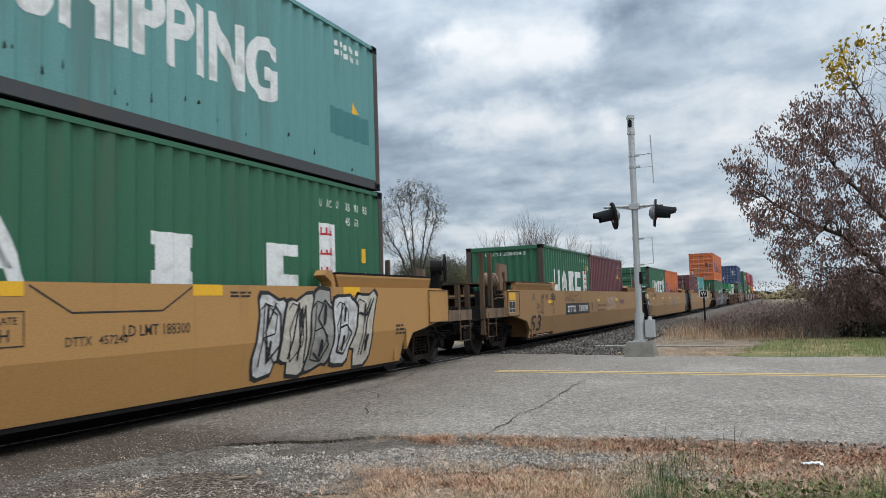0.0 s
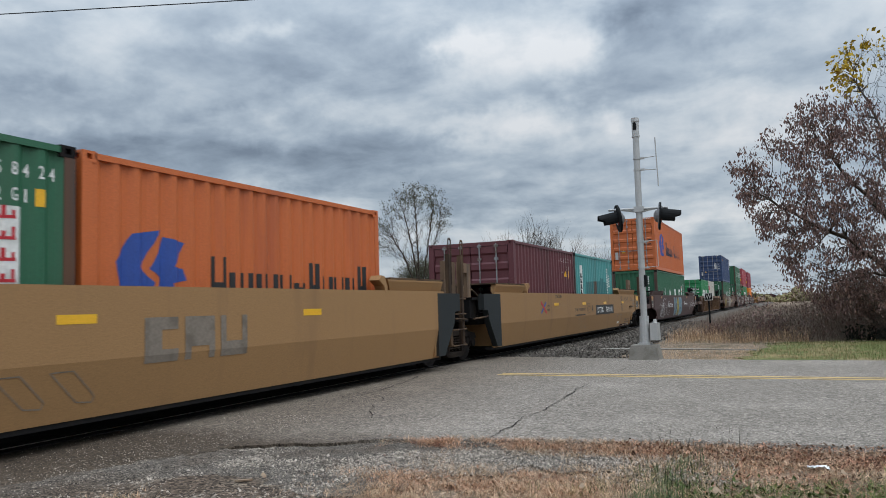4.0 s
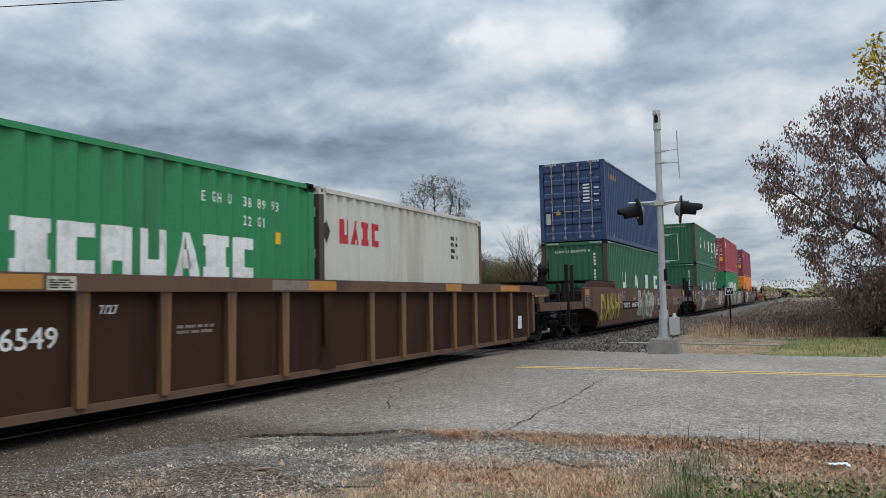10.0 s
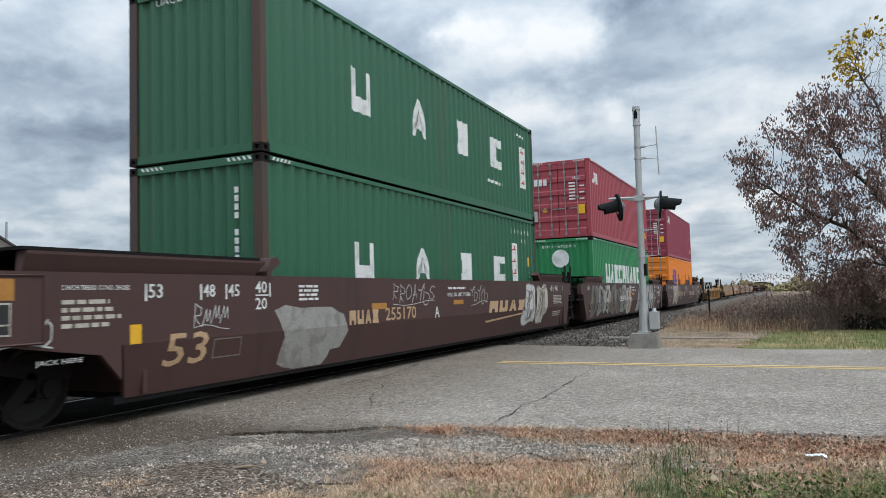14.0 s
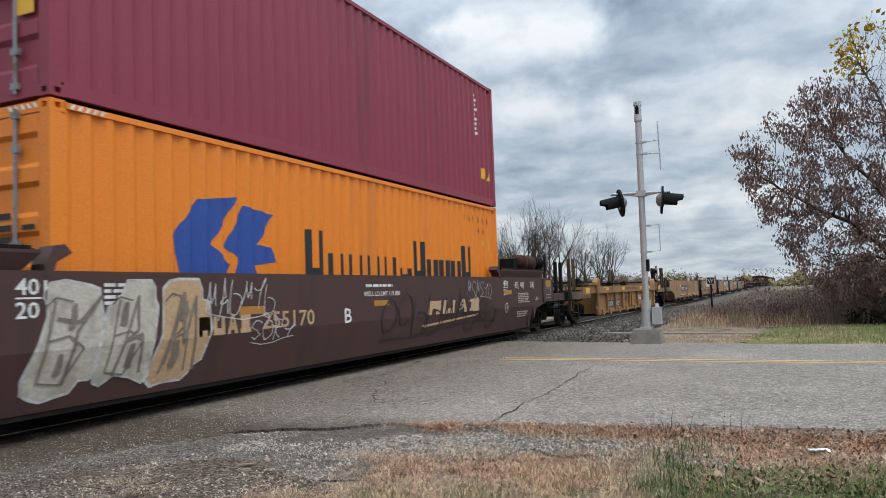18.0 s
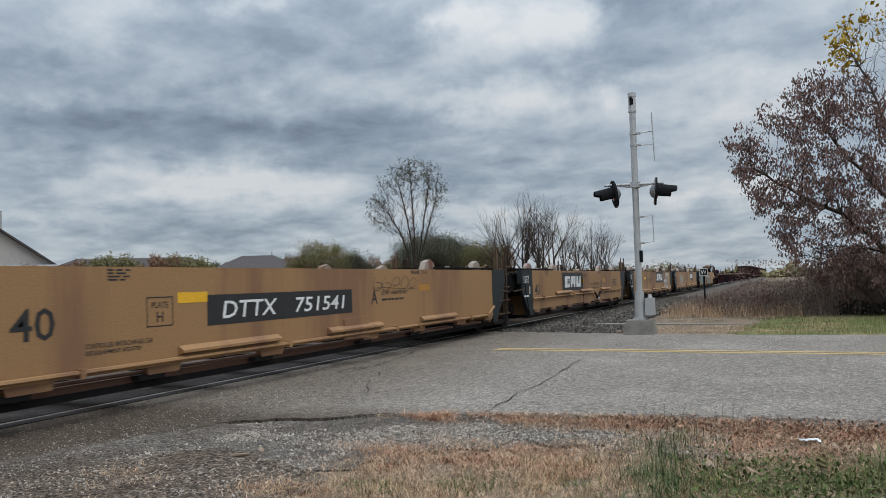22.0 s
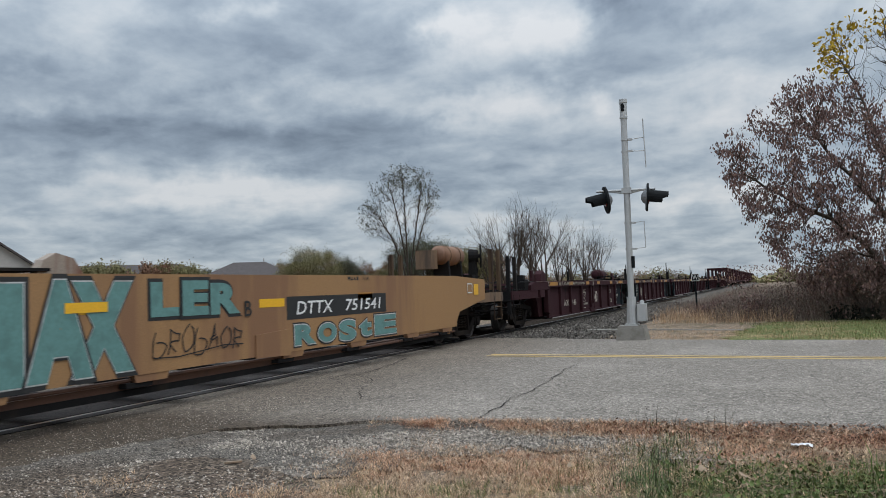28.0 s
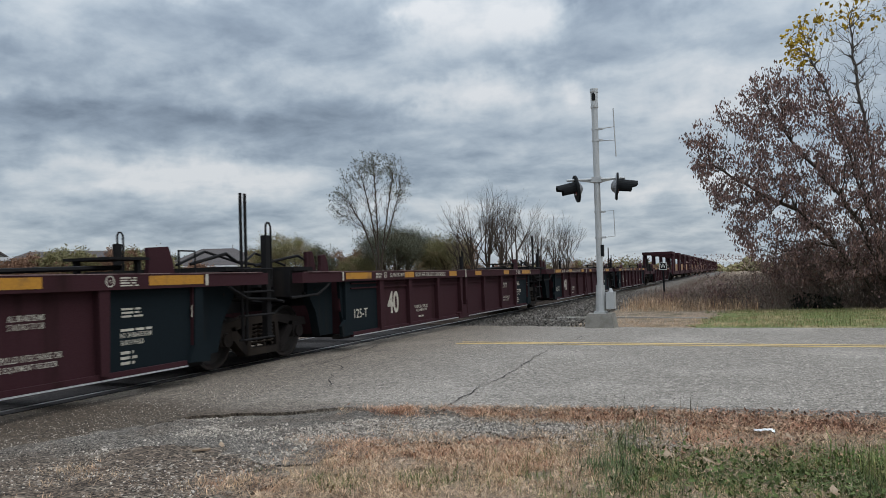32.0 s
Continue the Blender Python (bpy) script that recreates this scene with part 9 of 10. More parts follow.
for x, y, sz, a in ((-0.47, 5.05, 0.075, 20), (-0.21, 4.93, 0.085, 70), (0.17, 5.16, 0.07, 140), (0.28, 5.8, 0.06, 30), (-0.34, 4.76, 0.06, 80), (-2.18, 4.84, 0.075, 95), (-3.6, 4.6, 0.06, 50), (0.42, 4.45, 0.07, 10), (-0.2, 4.4, 0.06, 200), (-1.3, 4.95, 0.05, 10)):
    single_leaf(x, y, sz * 0.66, a)
lit = Mesh()
wn_, wm = 9, 7
for side_ in (0.0, 0.004):
    lit.add([(-0.11 + 0.22 * i / (wn_ - 1), -0.05 + 0.10 * j / (wm - 1) + 0.01 * noise.noise((i, j, 4)), 0.028 + side_ + 0.035 * noise.noise((i * 0.55, j * 0.55, 2.5))) for i in range(wn_) for j in range(wm)],
            [(i * wm + j, (i + 1) * wm + j, (i + 1) * wm + j + 1, i * wm + j + 1) for i in range(wn_ - 1) for j in range(wm - 1)])
solid("crumpled_wrapper", lit, "paper", "crumpled white paper wrapper on the grass", "litter", at=pose(0.13, 6.06, -0.03, 0, 0, 15) @ Matrix.Scale(0.62, 4))
solid("wood_chip", Mesh().prism([(-0.06, -0.012), (0.05, -0.02), (0.07, 0.0), (-0.03, 0.02)], 0, 0.012, "z"), "dead_leaf", "pale splinter of wood on the gravel", "litter", at=pose(-3.75, 4.55, -0.03, 0, 0, 40))

# beyond the road: dry strip, lawn, slab
lawn = ragged([(-0.9, 16.6), (1.7, 16.2), (4, 16.05), (12, 15.6), (45, 14.2), (45, 23.2), (6, 23.0), (1.5, 23.4), (-0.2, 23.0), (-0.6, 20.4)], 3, 0.5, 0.3, 30)
solid("lawn", Mesh().prism(lawn, -0.3, -0.045, "z"), "lawn", "short green autumn lawn beyond the road", "lawn", "structure")
pl = []
while len(pl) < 26000:
    x, y = RN.uniform(-0.9, 13), RN.uniform(15.9, 23.2)
    if y > 16.45 - 0.1 * x and noise.noise((x * 0.8, y * 0.8, 4)) + 0.5 * x > -0.45 + 0.4 * RN.rand():
        pl.append((x, y, -0.05, RN.uniform(0.05, 0.13), RN.rand() * 6.3, RN.uniform(-0.5, 0.5), 1.0))
scattered("lawn_grass", "lawn_blade", "short green autumn lawn beyond the road", "grass", pl, FINE)
pl = []
while len(pl) < 9000:
    x, y = RN.uniform(-3.4, 3.0), 16.7 + abs(RN.normal(0, 2.2))
    if y > 16.45 - 0.1 * x and RN.rand() < 1.0 - 0.28 * max(0, x + 0.6):
        pl.append((x, y, -0.06, RN.uniform(0.03, 0.09), RN.rand() * 6.3, RN.uniform(-1.1, 1.1), 1.0))
scattered("dry_strip_grass", "straw", "short dry grass strip beyond the road", "grass", pl, FINE)
solid("concrete_slab", Mesh().prism(ragged([(-4.75, 20.45), (-3.0, 20.3), (-0.75, 19.75), (-0.75, 19.95), (-2.9, 20.6), (-4.6, 20.85)], 6, 0.05, 0.15, 30), -0.2, -0.035, "z"), "concrete", "narrow weathered concrete slab in the dry grass", "slab", "structure")

# ---- the crossing signal ----
PX, PY = -2.80, 16.45
sig = thing("crossing_signal", "grey metal crossing signal mast with two lamps turned away", "crossing signal", pose(PX, PY, -0.03, 0, 0.35, 0))
part("foundation", Mesh().add([(-0.32, -0.3, 0), (0.32, -0.3, 0), (0.32, 0.3, 0), (-0.32, 0.3, 0), (-0.26, -0.25, 0.32), (0.26, -0.25, 0.32), (0.26, 0.25, 0.32), (-0.26, 0.25, 0.32)],
                              [(3, 2, 1, 0), (4, 5, 6, 7), (0, 1, 5, 4), (1, 2, 6, 5), (2, 3, 7, 6), (3, 0, 4, 7)]), "concrete", sig, "weathered concrete foundation")
part("base_casting", Mesh().prism([(-0.13, -0.13), (0.13, -0.13), (0.13, 0.13), (-0.13, 0.13)], 0.32, 0.36, "z").tube((0, 0, 0.36), (0, 0, 0.90), 0.115, 0.095, 12).tube((0, 0, 0.90), (0, 0, 0.93), 0.10, 0.10, 12), "alu", sig)
part("mast", Mesh().tube((0, 0, 0.9), (0, 0, 4.85), 0.068, n=16), "alu", sig, smooth=False)
part("bell_cap", Mesh().tube((0, 0, 4.80), (0, 0, 4.84), 0.085, 0.085, 14).tube((0, 0, 4.84), (0, 0, 5.14), 0.078, 0.078, 14).tube((0, 0, 5.14), (0, 0, 5.22), 0.088, 0.085, 14), "alu", sig, "grey bell housing with dark mouth")
part("bell_mouth", Mesh().prism([(-0.04, 4.95), (0.035, 4.95), (0.035, 5.08), (0.0, 5.13), (-0.04, 5.10)], -0.083, -0.075, "y"), "dark", sig)
part("junction_box", Mesh().box(0.13, 0.31, -0.12, 0.1, 0.42, 0.78).tube((0.22, 0, 0.78), (0.22, 0, 0.86), 0.05, 0.03, 8), "alu", sig, "small grey junction box")
part("cross_arm", Mesh().pipe([(-0.66, 0, 3.25), (0.60, 0, 3.22)], 0.028, 8).box(-0.1, 0.1, -0.09, 0.09, 3.16, 3.28).pipe([(-0.52, 0, 3.26), (-0.1, 0, 3.18)], 0.02).pipe([(0.48, 0, 3.24), (0.1, 0, 3.18)], 0.02), "alu", sig)


def lamp_head(x, z, yaw, tilt):
    """A round black backing plate, lens, long hood and can; it faces along the road."""
    h = part("lamp_head", Mesh().tube((0, 0.045, 0), (0, 0.10, 0), 0.15, 0.12, 16).tube((0, 0.10, 0), (0, 0.14, 0), 0.12, 0.05, 16), "lamp_grey", sig, "grey domed back of a signal lamp", at=pose(x, 0, z, tilt, 0, yaw))
    part("backing_plate", Mesh().tube((0, -0.01, 0), (0, 0.03, 0), 0.30, 0.30, 24), "dark", h)
    part("plate_back", Mesh().tube((0, 0.031, 0), (0, 0.045, 0), 0.285, 0.27, 24), "lamp_grey", h, "dull grey back of the plate")
    part("lens", Mesh().tube((0, -0.03, 0), (0, -0.012, 0), 0.14, 0.15, 16), "redlens", h, "dark unlit red lens")
    n, v, f = 14, [], []
    for i in range(n + 1):
        a = math.radians(-30 + 240 * i / n)
        c, s_ = math.cos(a), math.sin(a)
        d = 0.42 if 0.2 < i / n < 0.8 else 0.30
        v += [(0.165 * c, -0.01, 0.165 * s_), (0.155 * c, -d, 0.15 * s_ - 0.02), (0.150 * c, -0.01, 0.150 * s_), (0.140 * c, -d, 0.135 * s_ - 0.02)]
    for i in range(n):
        k = 4 * i
        f += [(k, k + 4, k + 5, k + 1), (k + 2, k + 3, k + 7, k + 6), (k + 1, k + 5, k + 7, k + 3)]
    part("hood", Mesh().add(v, f), "dark", h, "long black lamp hood")


lamp_head(-0.46, 3.05, -68, 8)
lamp_head(0.44, 3.05, 100, 4)
an = Mesh().pipe([(0.06, 0, 4.33), (0.40, 0, 4.35)], 0.010).pipe([(0.06, 0, 4.08), (0.40, 0, 4.06)], 0.010).pipe([(0.40, 0, 4.75), (0.43, 0, 3.70)], 0.014)
part("antenna", an, "alu", sig, "thin whip antenna on two brackets")
an = Mesh().pipe([(0.06, 0, 2.52), (0.34, 0, 2.54), (0.35, 0, 1.98), (0.06, 0, 1.96)], 0.010)
part("antenna", an, "alu", sig, "small loop antenna")
for z in (4.33, 4.08, 2.52, 1.96):
    part("clamp_band", Mesh().tube((0, 0, z - 0.02), (0, 0, z + 0.02), 0.08, n=12).box(0.05, 0.16, -0.03, 0.03, z - 0.02, z + 0.02), "alu", sig)
part("label_plate", Mesh().box(0.045, 0.10, -0.06, 0.06, 1.55, 1.80), "dark", sig)

wsg = thing("whistle_sign", "small square white whistle sign on a post", "sign", pose(-2.60, 29.2, -0.15))
part("post", Mesh().box(-0.03, 0.03, -0.03, 0.03, 0, 1.5), "dark", wsg)
part("board", Mesh().box(-0.14, 0.14, -0.045, -0.03, 1.33, 1.60), "dark", wsg)
vs, fs = letters("W", 0.17, 0.20)
part("letter", Mesh().add([(-0.10 + a, -0.05, 1.38 + b) for a, b in vs], fs), "white", wsg, "white letter W")
fr = Mesh().box(-0.14, 0.14, -0.050, -0.045, 1.33, 1.35).box(-0.14, 0.14, -0.050, -0.045, 1.58, 1.60).box(-0.14, -0.12, -0.050, -0.045, 1.35, 1.58).box(0.12, 0.14, -0.050, -0.045, 1.35, 1.58)
part("border", fr, "white", wsg)

for z, k in ((7.5, 0.0), (7.83, -0.15)):
    w = Mesh()
    pts = [Vector((-9.27 - 5.07 * f, 11.9 - 1.94 * f + k, z)) for f in (30, 6, 3, 1, 0, -2, -5, -30)]
    w.pipe(pts, 0.011, 5)
    solid("overhead_wire", w, "dark", "thin black overhead wire", "wire", "structure")


# ---- trees ----
class Tree:
    """Grows limbs as tapered tubes and remembers where twigs end."""

    def __init__(self, seed):
        self.r, self.m, self.tips = random.Random(seed), Mesh(), []

    def limb(self, p, d, length, radius, depth, up=0.15, split=3, sides=6, wild=0.32, taper=0.45):
        p, d = Vector(p), Vector(d).normalized()
        n = 4 if depth > 1 else 3
        r0 = radius
        r = self.r
        nodes = []
        for i in range(n):
            d = (d + Vector((r.uniform(-1, 1), r.uniform(-1, 1), r.uniform(-1, 1))) * wild * 0.5 + Vector((0, 0, up * 0.5))).normalized()
            q = p + d * length / n
            r1 = radius * (1 - (1 - taper) * (i + 1) / n)
            self.m.tube(p, q, r0, r1, max(3, sides), caps=False)
            p, r0 = q, r1
            nodes.append((p.copy(), d.copy(), r1))
        if depth == 0:
            self.tips += [(a, b) for a, b, _ in nodes]
            return
        for i in range(split + (1 if r.random() < 0.4 else 0)):
            a, b, rr = nodes[min(n - 1, 1 + r.randrange(n - 1))] if i else nodes[-1]
            side = b.orthogonal().normalized()
            side.rotate(Matrix.Rotation(r.uniform(0, 6.283), 3, b))
            ang = r.uniform(0.35, 0.85) if i else r.uniform(0.05, 0.3)
            self.limb(a, b * math.cos(ang) + side * math.sin(ang), length * r.uniform(0.55, 0.8), rr * r.uniform(0.55, 0.75), depth - 1, up, split, sides - 1, wild, taper)


def crown(tips, per, size, spread, seed, droop=0.3, keep=None, slim=0.32):
    """Small leaves round twig ends, hanging a little."""
    rnd = np.random.RandomState(seed)
    vs, fs, k = [], [], 0
    for p, d in tips:
        if keep and not keep(p):
            continue
        for _ in range(per if isinstance(per, int) else (1 if rnd.rand() < per else 0)):
            c = Vector(p) + Vector(rnd.normal(0, spread, 3))
            a = Vector(rnd.normal(0, 1, 3))
            a.z -= droop * 3
            a.normalize()
            b = a.orthogonal().normalized()
            b.rotate(Matrix.Rotation(rnd.rand() * 6.283, 3, a))
            s = size * rnd.uniform(0.6, 1.3)
            n = a.cross(b) * s * 0.18
            vs += [c, c + a * s * 0.5 + b * s * slim + n, c + a * s, c + a * s * 0.5 - b * s * slim + n]
            fs.append((k, k + 1, k + 2, k + 3))
            k += 4
    m = Mesh()
    m.v, m.f = [tuple(v) for v in vs], fs
    return m


def grow(root, lean, envelope, count, seed, twig=0.006, step=0.32, sag=0.10, limbs=()):
    """A tree that fills an envelope: each new twig starts from the nearest wood. envelope: (x, lowest, highest) rows, depth either side. limbs: main boughs that stand first."""
    rnd = np.random.RandomState(seed)
    rows, depth = envelope
    ex, lo, hi = (np.array([r[i] for r in rows]) for i in range(3))
    aims = []
    while len(aims) < count:
        x = rnd.uniform(ex.min(), ex.max())
        a, b = np.interp(x, ex, lo), np.interp(x, ex, hi)
        z = rnd.uniform(a, b)
        if rnd.rand() < (b - a) / (hi - lo).max() and noise.noise((x * 0.9, z * 1.1, seed)) > -0.42:
            aims.append((x, rnd.uniform(-depth, depth), z))
    aims.sort(key=lambda p: (p[0] - root[0]) ** 2 + (p[2] - root[2]) ** 2)
    pos, par, leafs, way = [np.array(root, float)], [-1], [], [0.0]
    for i in range(7):
        pos.append(pos[-1] + np.array(lean) / 7 + rnd.normal(0, 0.03, 3))
        par.append(len(pos) - 2)
        way.append(way[-1] + 0.25)
    for bough in limbs:
        k = 0
        for a, b in zip(bough, bough[1:]):
            a, b = np.array(a, float), np.array(b, float)
            n = max(1, int(np.linalg.norm(b - a) / 0.3))
            for i in range(1, n + 1):
                q = a + (b - a) * i / n + rnd.normal(0, 0.025, 3)
                way.append(way[k] + 0.4 * float(np.linalg.norm(q - pos[k])))
                pos.append(q)
                par.append(k)
                k = len(pos) - 1
    grown, done = np.zeros((60000, 4)), 0
    for aim_ in aims:
        g = np.array(aim_)
        P, n = grown, len(pos)
        while done < n:
            P[done, :3], P[done, 3] = pos[done], way[done]
            done += 1
        P = P[:n]
        d = np.sqrt(((P[:, :3] - g) ** 2).sum(1)) + 0.35 * np.maximum(0, P[:, 2] - g[2]) + 0.62 * P[:, 3]
        k = int(np.argmin(d))
        n = max(2, int(np.linalg.norm(g - pos[k]) / step) + 1)
        a = pos[k].copy()
        for i in range(1, n + 1):
            f = i / n
            q = a + (g - a) * f + np.array((0, 0, -sag * 4 * f * (1 - f))) + rnd.normal(0, 0.016, 3)
            way.append(way[k] + float(np.linalg.norm(q - pos[k])))
            pos.append(q)
            par.append(k)
            k = len(pos) - 1
        leafs.append(k)
    load = [0] * len(pos)
    for k in leafs:
        while k >= 0:
            load[k] += 1
            k = par[k]
    m = Mesh()
    for i, q in enumerate(par):
        if q >= 0:
            m.tube(pos[q], pos[i], twig * max(1, load[q]) ** 0.46, twig * max(1, load[i]) ** 0.46 * (0.5 if load[i] <= 1 else 1), 4 if load[i] < 8 else 7, caps=False)
    tips = [(Vector(pos[k] + (pos[par[k]] - pos[k]) * f), None) for k in leafs for f in (0.0, 0.5, 1.0)]
    return m, tips


# the maroon-leaved tree that leans over the brush towards the track, and the bare one behind it
tr = thing("leaning_tree", "leaning tree with withered maroon leaves hanging on", "tree", pose(3.75, 23.7, -0.2))
ENV = [(-5.1, 4.95, 5.4), (-4.8, 4.2, 5.5), (-4.4, 3.2, 5.75), (-3.9, 2.2, 6.1), (-3.4, 1.7, 6.7), (-2.9, 1.2, 7.0), (-2.2, 0.9, 6.9), (-1.3, 0.9, 6.5), (-0.5, 0.9, 5.4), (0.6, 1.0, 4.6), (1.8, 1.2, 4.0), (3.2, 1.8, 3.4)]
BOUGHS = [[(0, 0, 0), (-0.55, 0.1, 1.1), (-1.3, 0.1, 2.2), (-2.2, 0.0, 3.0), (-3.2, -0.2, 3.6), (-4.3, -0.3, 4.4)],
          [(0, 0, 0), (-0.15, -0.2, 1.2), (-0.55, -0.2, 2.5), (-1.2, -0.1, 3.6), (-2.0, 0.1, 4.7), (-2.8, 0.2, 6.2)],
          [(0, 0, 0), (0.1, 0.3, 1.3), (-0.2, 0.5, 2.8), (-0.6, 0.6, 4.2), (-0.9, 0.5, 5.6)],
          [(0, 0, 0), (0.25, -0.1, 1.4), (0.7, -0.2, 2.6), (1.6, -0.2, 3.7)]]
wood, tips = grow((0, 0, 0), (-0.1, 0, 0.3), (ENV, 1.5), 2100, 4, 0.0035, 0.30, -0.06, BOUGHS)
part("trunk", wood, "bark", tr, "dark grey-brown trunk and limbs", smooth=True)
part("crown", crown(tips, 6, 0.098, 0.085, 3, 1.1, lambda p: noise.noise((p.x * 1.5, p.y * 1.5, p.z * 1.8)) > -0.30 + 0.10 * max(0.0, -2.2 - p.x) and p.z < 6.9, 0.24), "leaf_maroon", tr, "withered maroon leaves")
tr2 = thing("bare_tree", "tall almost bare tree with yellow leaves at its top", "tree", pose(4.05, 26.0, -0.2))
ENV = [(-2.35, 7.9, 8.7), (-1.9, 6.6, 8.9), (-1.4, 5.6, 9.2), (-0.6, 5.0, 9.5), (0.5, 4.6, 10.1), (1.6, 4.6, 10.4), (2.8, 5.5, 9.8)]
BOUGHS = [[(0, 0, 0), (-0.1, 0, 2.2), (-0.5, 0.1, 4.4), (-1.1, 0.1, 6.4), (-1.8, 0, 8.2)],
          [(0, 0, 0), (0.05, 0.1, 2.3), (-0.1, 0.2, 4.8), (-0.4, 0.2, 7.2), (-0.5, 0.2, 9.0)],
          [(0, 0, 0), (0.15, -0.1, 2.2), (0.5, -0.1, 4.6), (0.9, -0.2, 7.2), (1.2, -0.1, 9.6)],
          [(0, 0, 0), (0.3, 0.1, 2.0), (1.1, 0.1, 4.4), (2.0, 0.1, 6.8), (2.5, 0.1, 8.6)]]
wood, tips = grow((0, 0, 0), (0.0, 0, 0.4), (ENV, 1.3), 2000, 9, 0.0030, 0.4, -0.10, BOUGHS)
part("trunk", wood, "twig", tr2, "grey bare limbs and twigs", smooth=True)
part("crown", crown(tips, 1, 0.16, 0.10, 5, 0.3, lambda p: (p.x < -1.6 and p.z > 7.7) or (p.z > 8.6 - 0.1 * p.x + 0.5 * p.x * (p.x > 0) and noise.noise((p.x * 1.6, p.y * 1.6, p.z * 1.6)) > 0.12)), "leaf_yellow", tr2, "few yellow leaves")
dk = thing("dark_shrub", "low black-green shrub under the leaning tree", "shrub", pose(2.05, 24.0, -0.25))
T = Tree(311)
for j in range(8):
    a = T.r.uniform(0, 6.283)
    T.limb((0, 0, 0), (math.cos(a), math.sin(a), 0.7), 0.34, 0.012, 2, 0.0, 4, 4, 0.4)
part("woody_stem", T.m, "bark", dk)
part("foliage", crown(T.tips, 4, 0.13, 0.08, 312, 0.4), "leaf_black", dk)
SHRUBS = [(2.0, 25.5, 2.6), (4.5, 25.0, 3.4), (7.5, 25.5, 3.4), (2.0, 30.0, 2.8), (4.6, 34.0, 4.0), (4.9, 40.0, 3.4), (6.0, 24.8, 3.2), (3.2, 25.2, 3.0), (-2.2, 26.2, 0.7), (-1.3, 25.2, 0.85), (-0.4, 24.6, 1.05), (0.5, 24.4, 1.4), (1.4, 24.3, 1.9), (2.6, 24.2, 2.4), (3.8, 24.4, 2.6), (5.4, 24.2, 2.7), (-1.6, 29.5, 0.8), (-0.9, 28.2, 1.0)]
for i, (x, y, h) in enumerate(SHRUBS):
    big_ = i < 8
    t = thing("thicket_shrub", "dense leafless brown shrub in the thicket" if i % 2 else "tangled shrub with withered leaves in the thicket", "shrub", pose(x, y, -0.2), "thicket shrubs")
    T = Tree(20 + i)
    for j in range(11):
        a = T.r.uniform(0, 6.283)
        T.limb((0, 0, 0), (math.cos(a) * 0.9, math.sin(a) * 0.9, 1.0), h * 0.42, 0.024 if big_ else 0.014, 2, 0.08, 4, 4, 0.45)
    part("woody_stem", T.m, "brush" if i % 3 == 0 else "twig", t)
    part("foliage", crown(T.tips, 3 if big_ else 2, 0.085 if big_ else 0.07, 0.12, 30 + i, 0.6, None, 0.24), "brush" if i % 2 else "leaf_maroon", t)

# dry brush between the lawn and the track
pl = []
while len(pl) < 60000:
    y = 22.6 + 70 * RN.rand() ** 2.0
    x = RN.uniform(-3.6 - 0.004 * y, 9)
    edge = 23.6 + 0.9 * noise.noise((x * 0.6, 0, 1)) + (0.5 if x > 2 else 0) + (1.6 if x < -1.6 else 0)
    if y < edge:
        continue
    tall = 0.26 + 0.40 * noise.noise((x * 0.35, y * 0.2, 2)) + 0.10 * max(0, x + 1.0)
    pl.append((x, y, -0.15, max(0.35, min(2.0, tall + 0.5)) * RN.uniform(0.6, 1.1), RN.rand() * 6.3, RN.uniform(-0.75, 0.75), 1.0))
scattered("dry_brush", "brush", "tangle of dry brown weeds beside the track", "brush", pl, blade_shapes(10, 12, 0.0045, 0.6))
pl = [(RN.uniform(-3.4, 0.5), 22.8 + abs(RN.normal(0, 3.5)), -0.1, RN.uniform(0.2, 0.62), RN.rand() * 6.3, RN.uniform(-0.5, 0.5), 1.0) for _ in range(4200)]
scattered("tall_straw", "straw", "pale tall straw at the edge of the brush", "grass", pl, blade_shapes(10, 13, 0.006, 0.5))
pl = [(x, y, RN.uniform(0.1, 1.6), RN.uniform(0.025, 0.05), RN.rand() * 6, RN.uniform(-1, 1), 1.0) for x, y in zip(RN.uniform(-1.5, 9, 6000), RN.uniform(22.6, 32, 6000))]
scattered("brush_leaves", "leaf_maroon", "withered leaves caught in the brush", "leaves", pl, LEAVES)


# ---- the far side: trees, houses ----
def at_bearing(az, d, z=-0.2):
    return pose(d * math.sin(radians(az)), d * math.cos(radians(az)), z)


def bare(az, d, h, w, seed, label):
    """A leafless far tree: a few steep boughs from the ground that fan out into fine twigs. w: half its breadth."""
    t = thing("bare_tree", label, "tree", at_bearing(az, d))
    T = Tree(seed)
    for j in range(3):
        a = 6.283 * (j + 0.7 * T.r.random()) / 3
        f = T.r.uniform(0.3, 0.8) * w / h
        T.limb((0, 0, 0), (math.cos(a) * f, math.sin(a) * f, 1.0), h * T.r.uniform(0.36, 0.44), 0.0165 * h, 4, 0.16, 3, 5, 0.16, 0.68)
    part("trunk", T.m, "bark", t)
    return t


def leafy(az, d, h, w, seed, leaf, label, per=13, size=0.16):
    h *= 1.02 + 0.36 * random.Random(seed).random()
    t = thing("leafy_tree", label, "tree", at_bearing(az, d))
    T = Tree(seed)
    for j in range(5):
        a = 6.283 * (j + T.r.random() * 0.6) / 5
        T.limb((0, 0, 0), (math.cos(a) * w / h, math.sin(a) * w / h, 1.0), h * 0.33, 0.016 * h, 3, 0.10, 4, 5, 0.35)
    part("trunk", T.m, "bark", t)
    part("crown", crown(T.tips, per, size, h * 0.035, seed, 0.2), leaf, t)
    return t


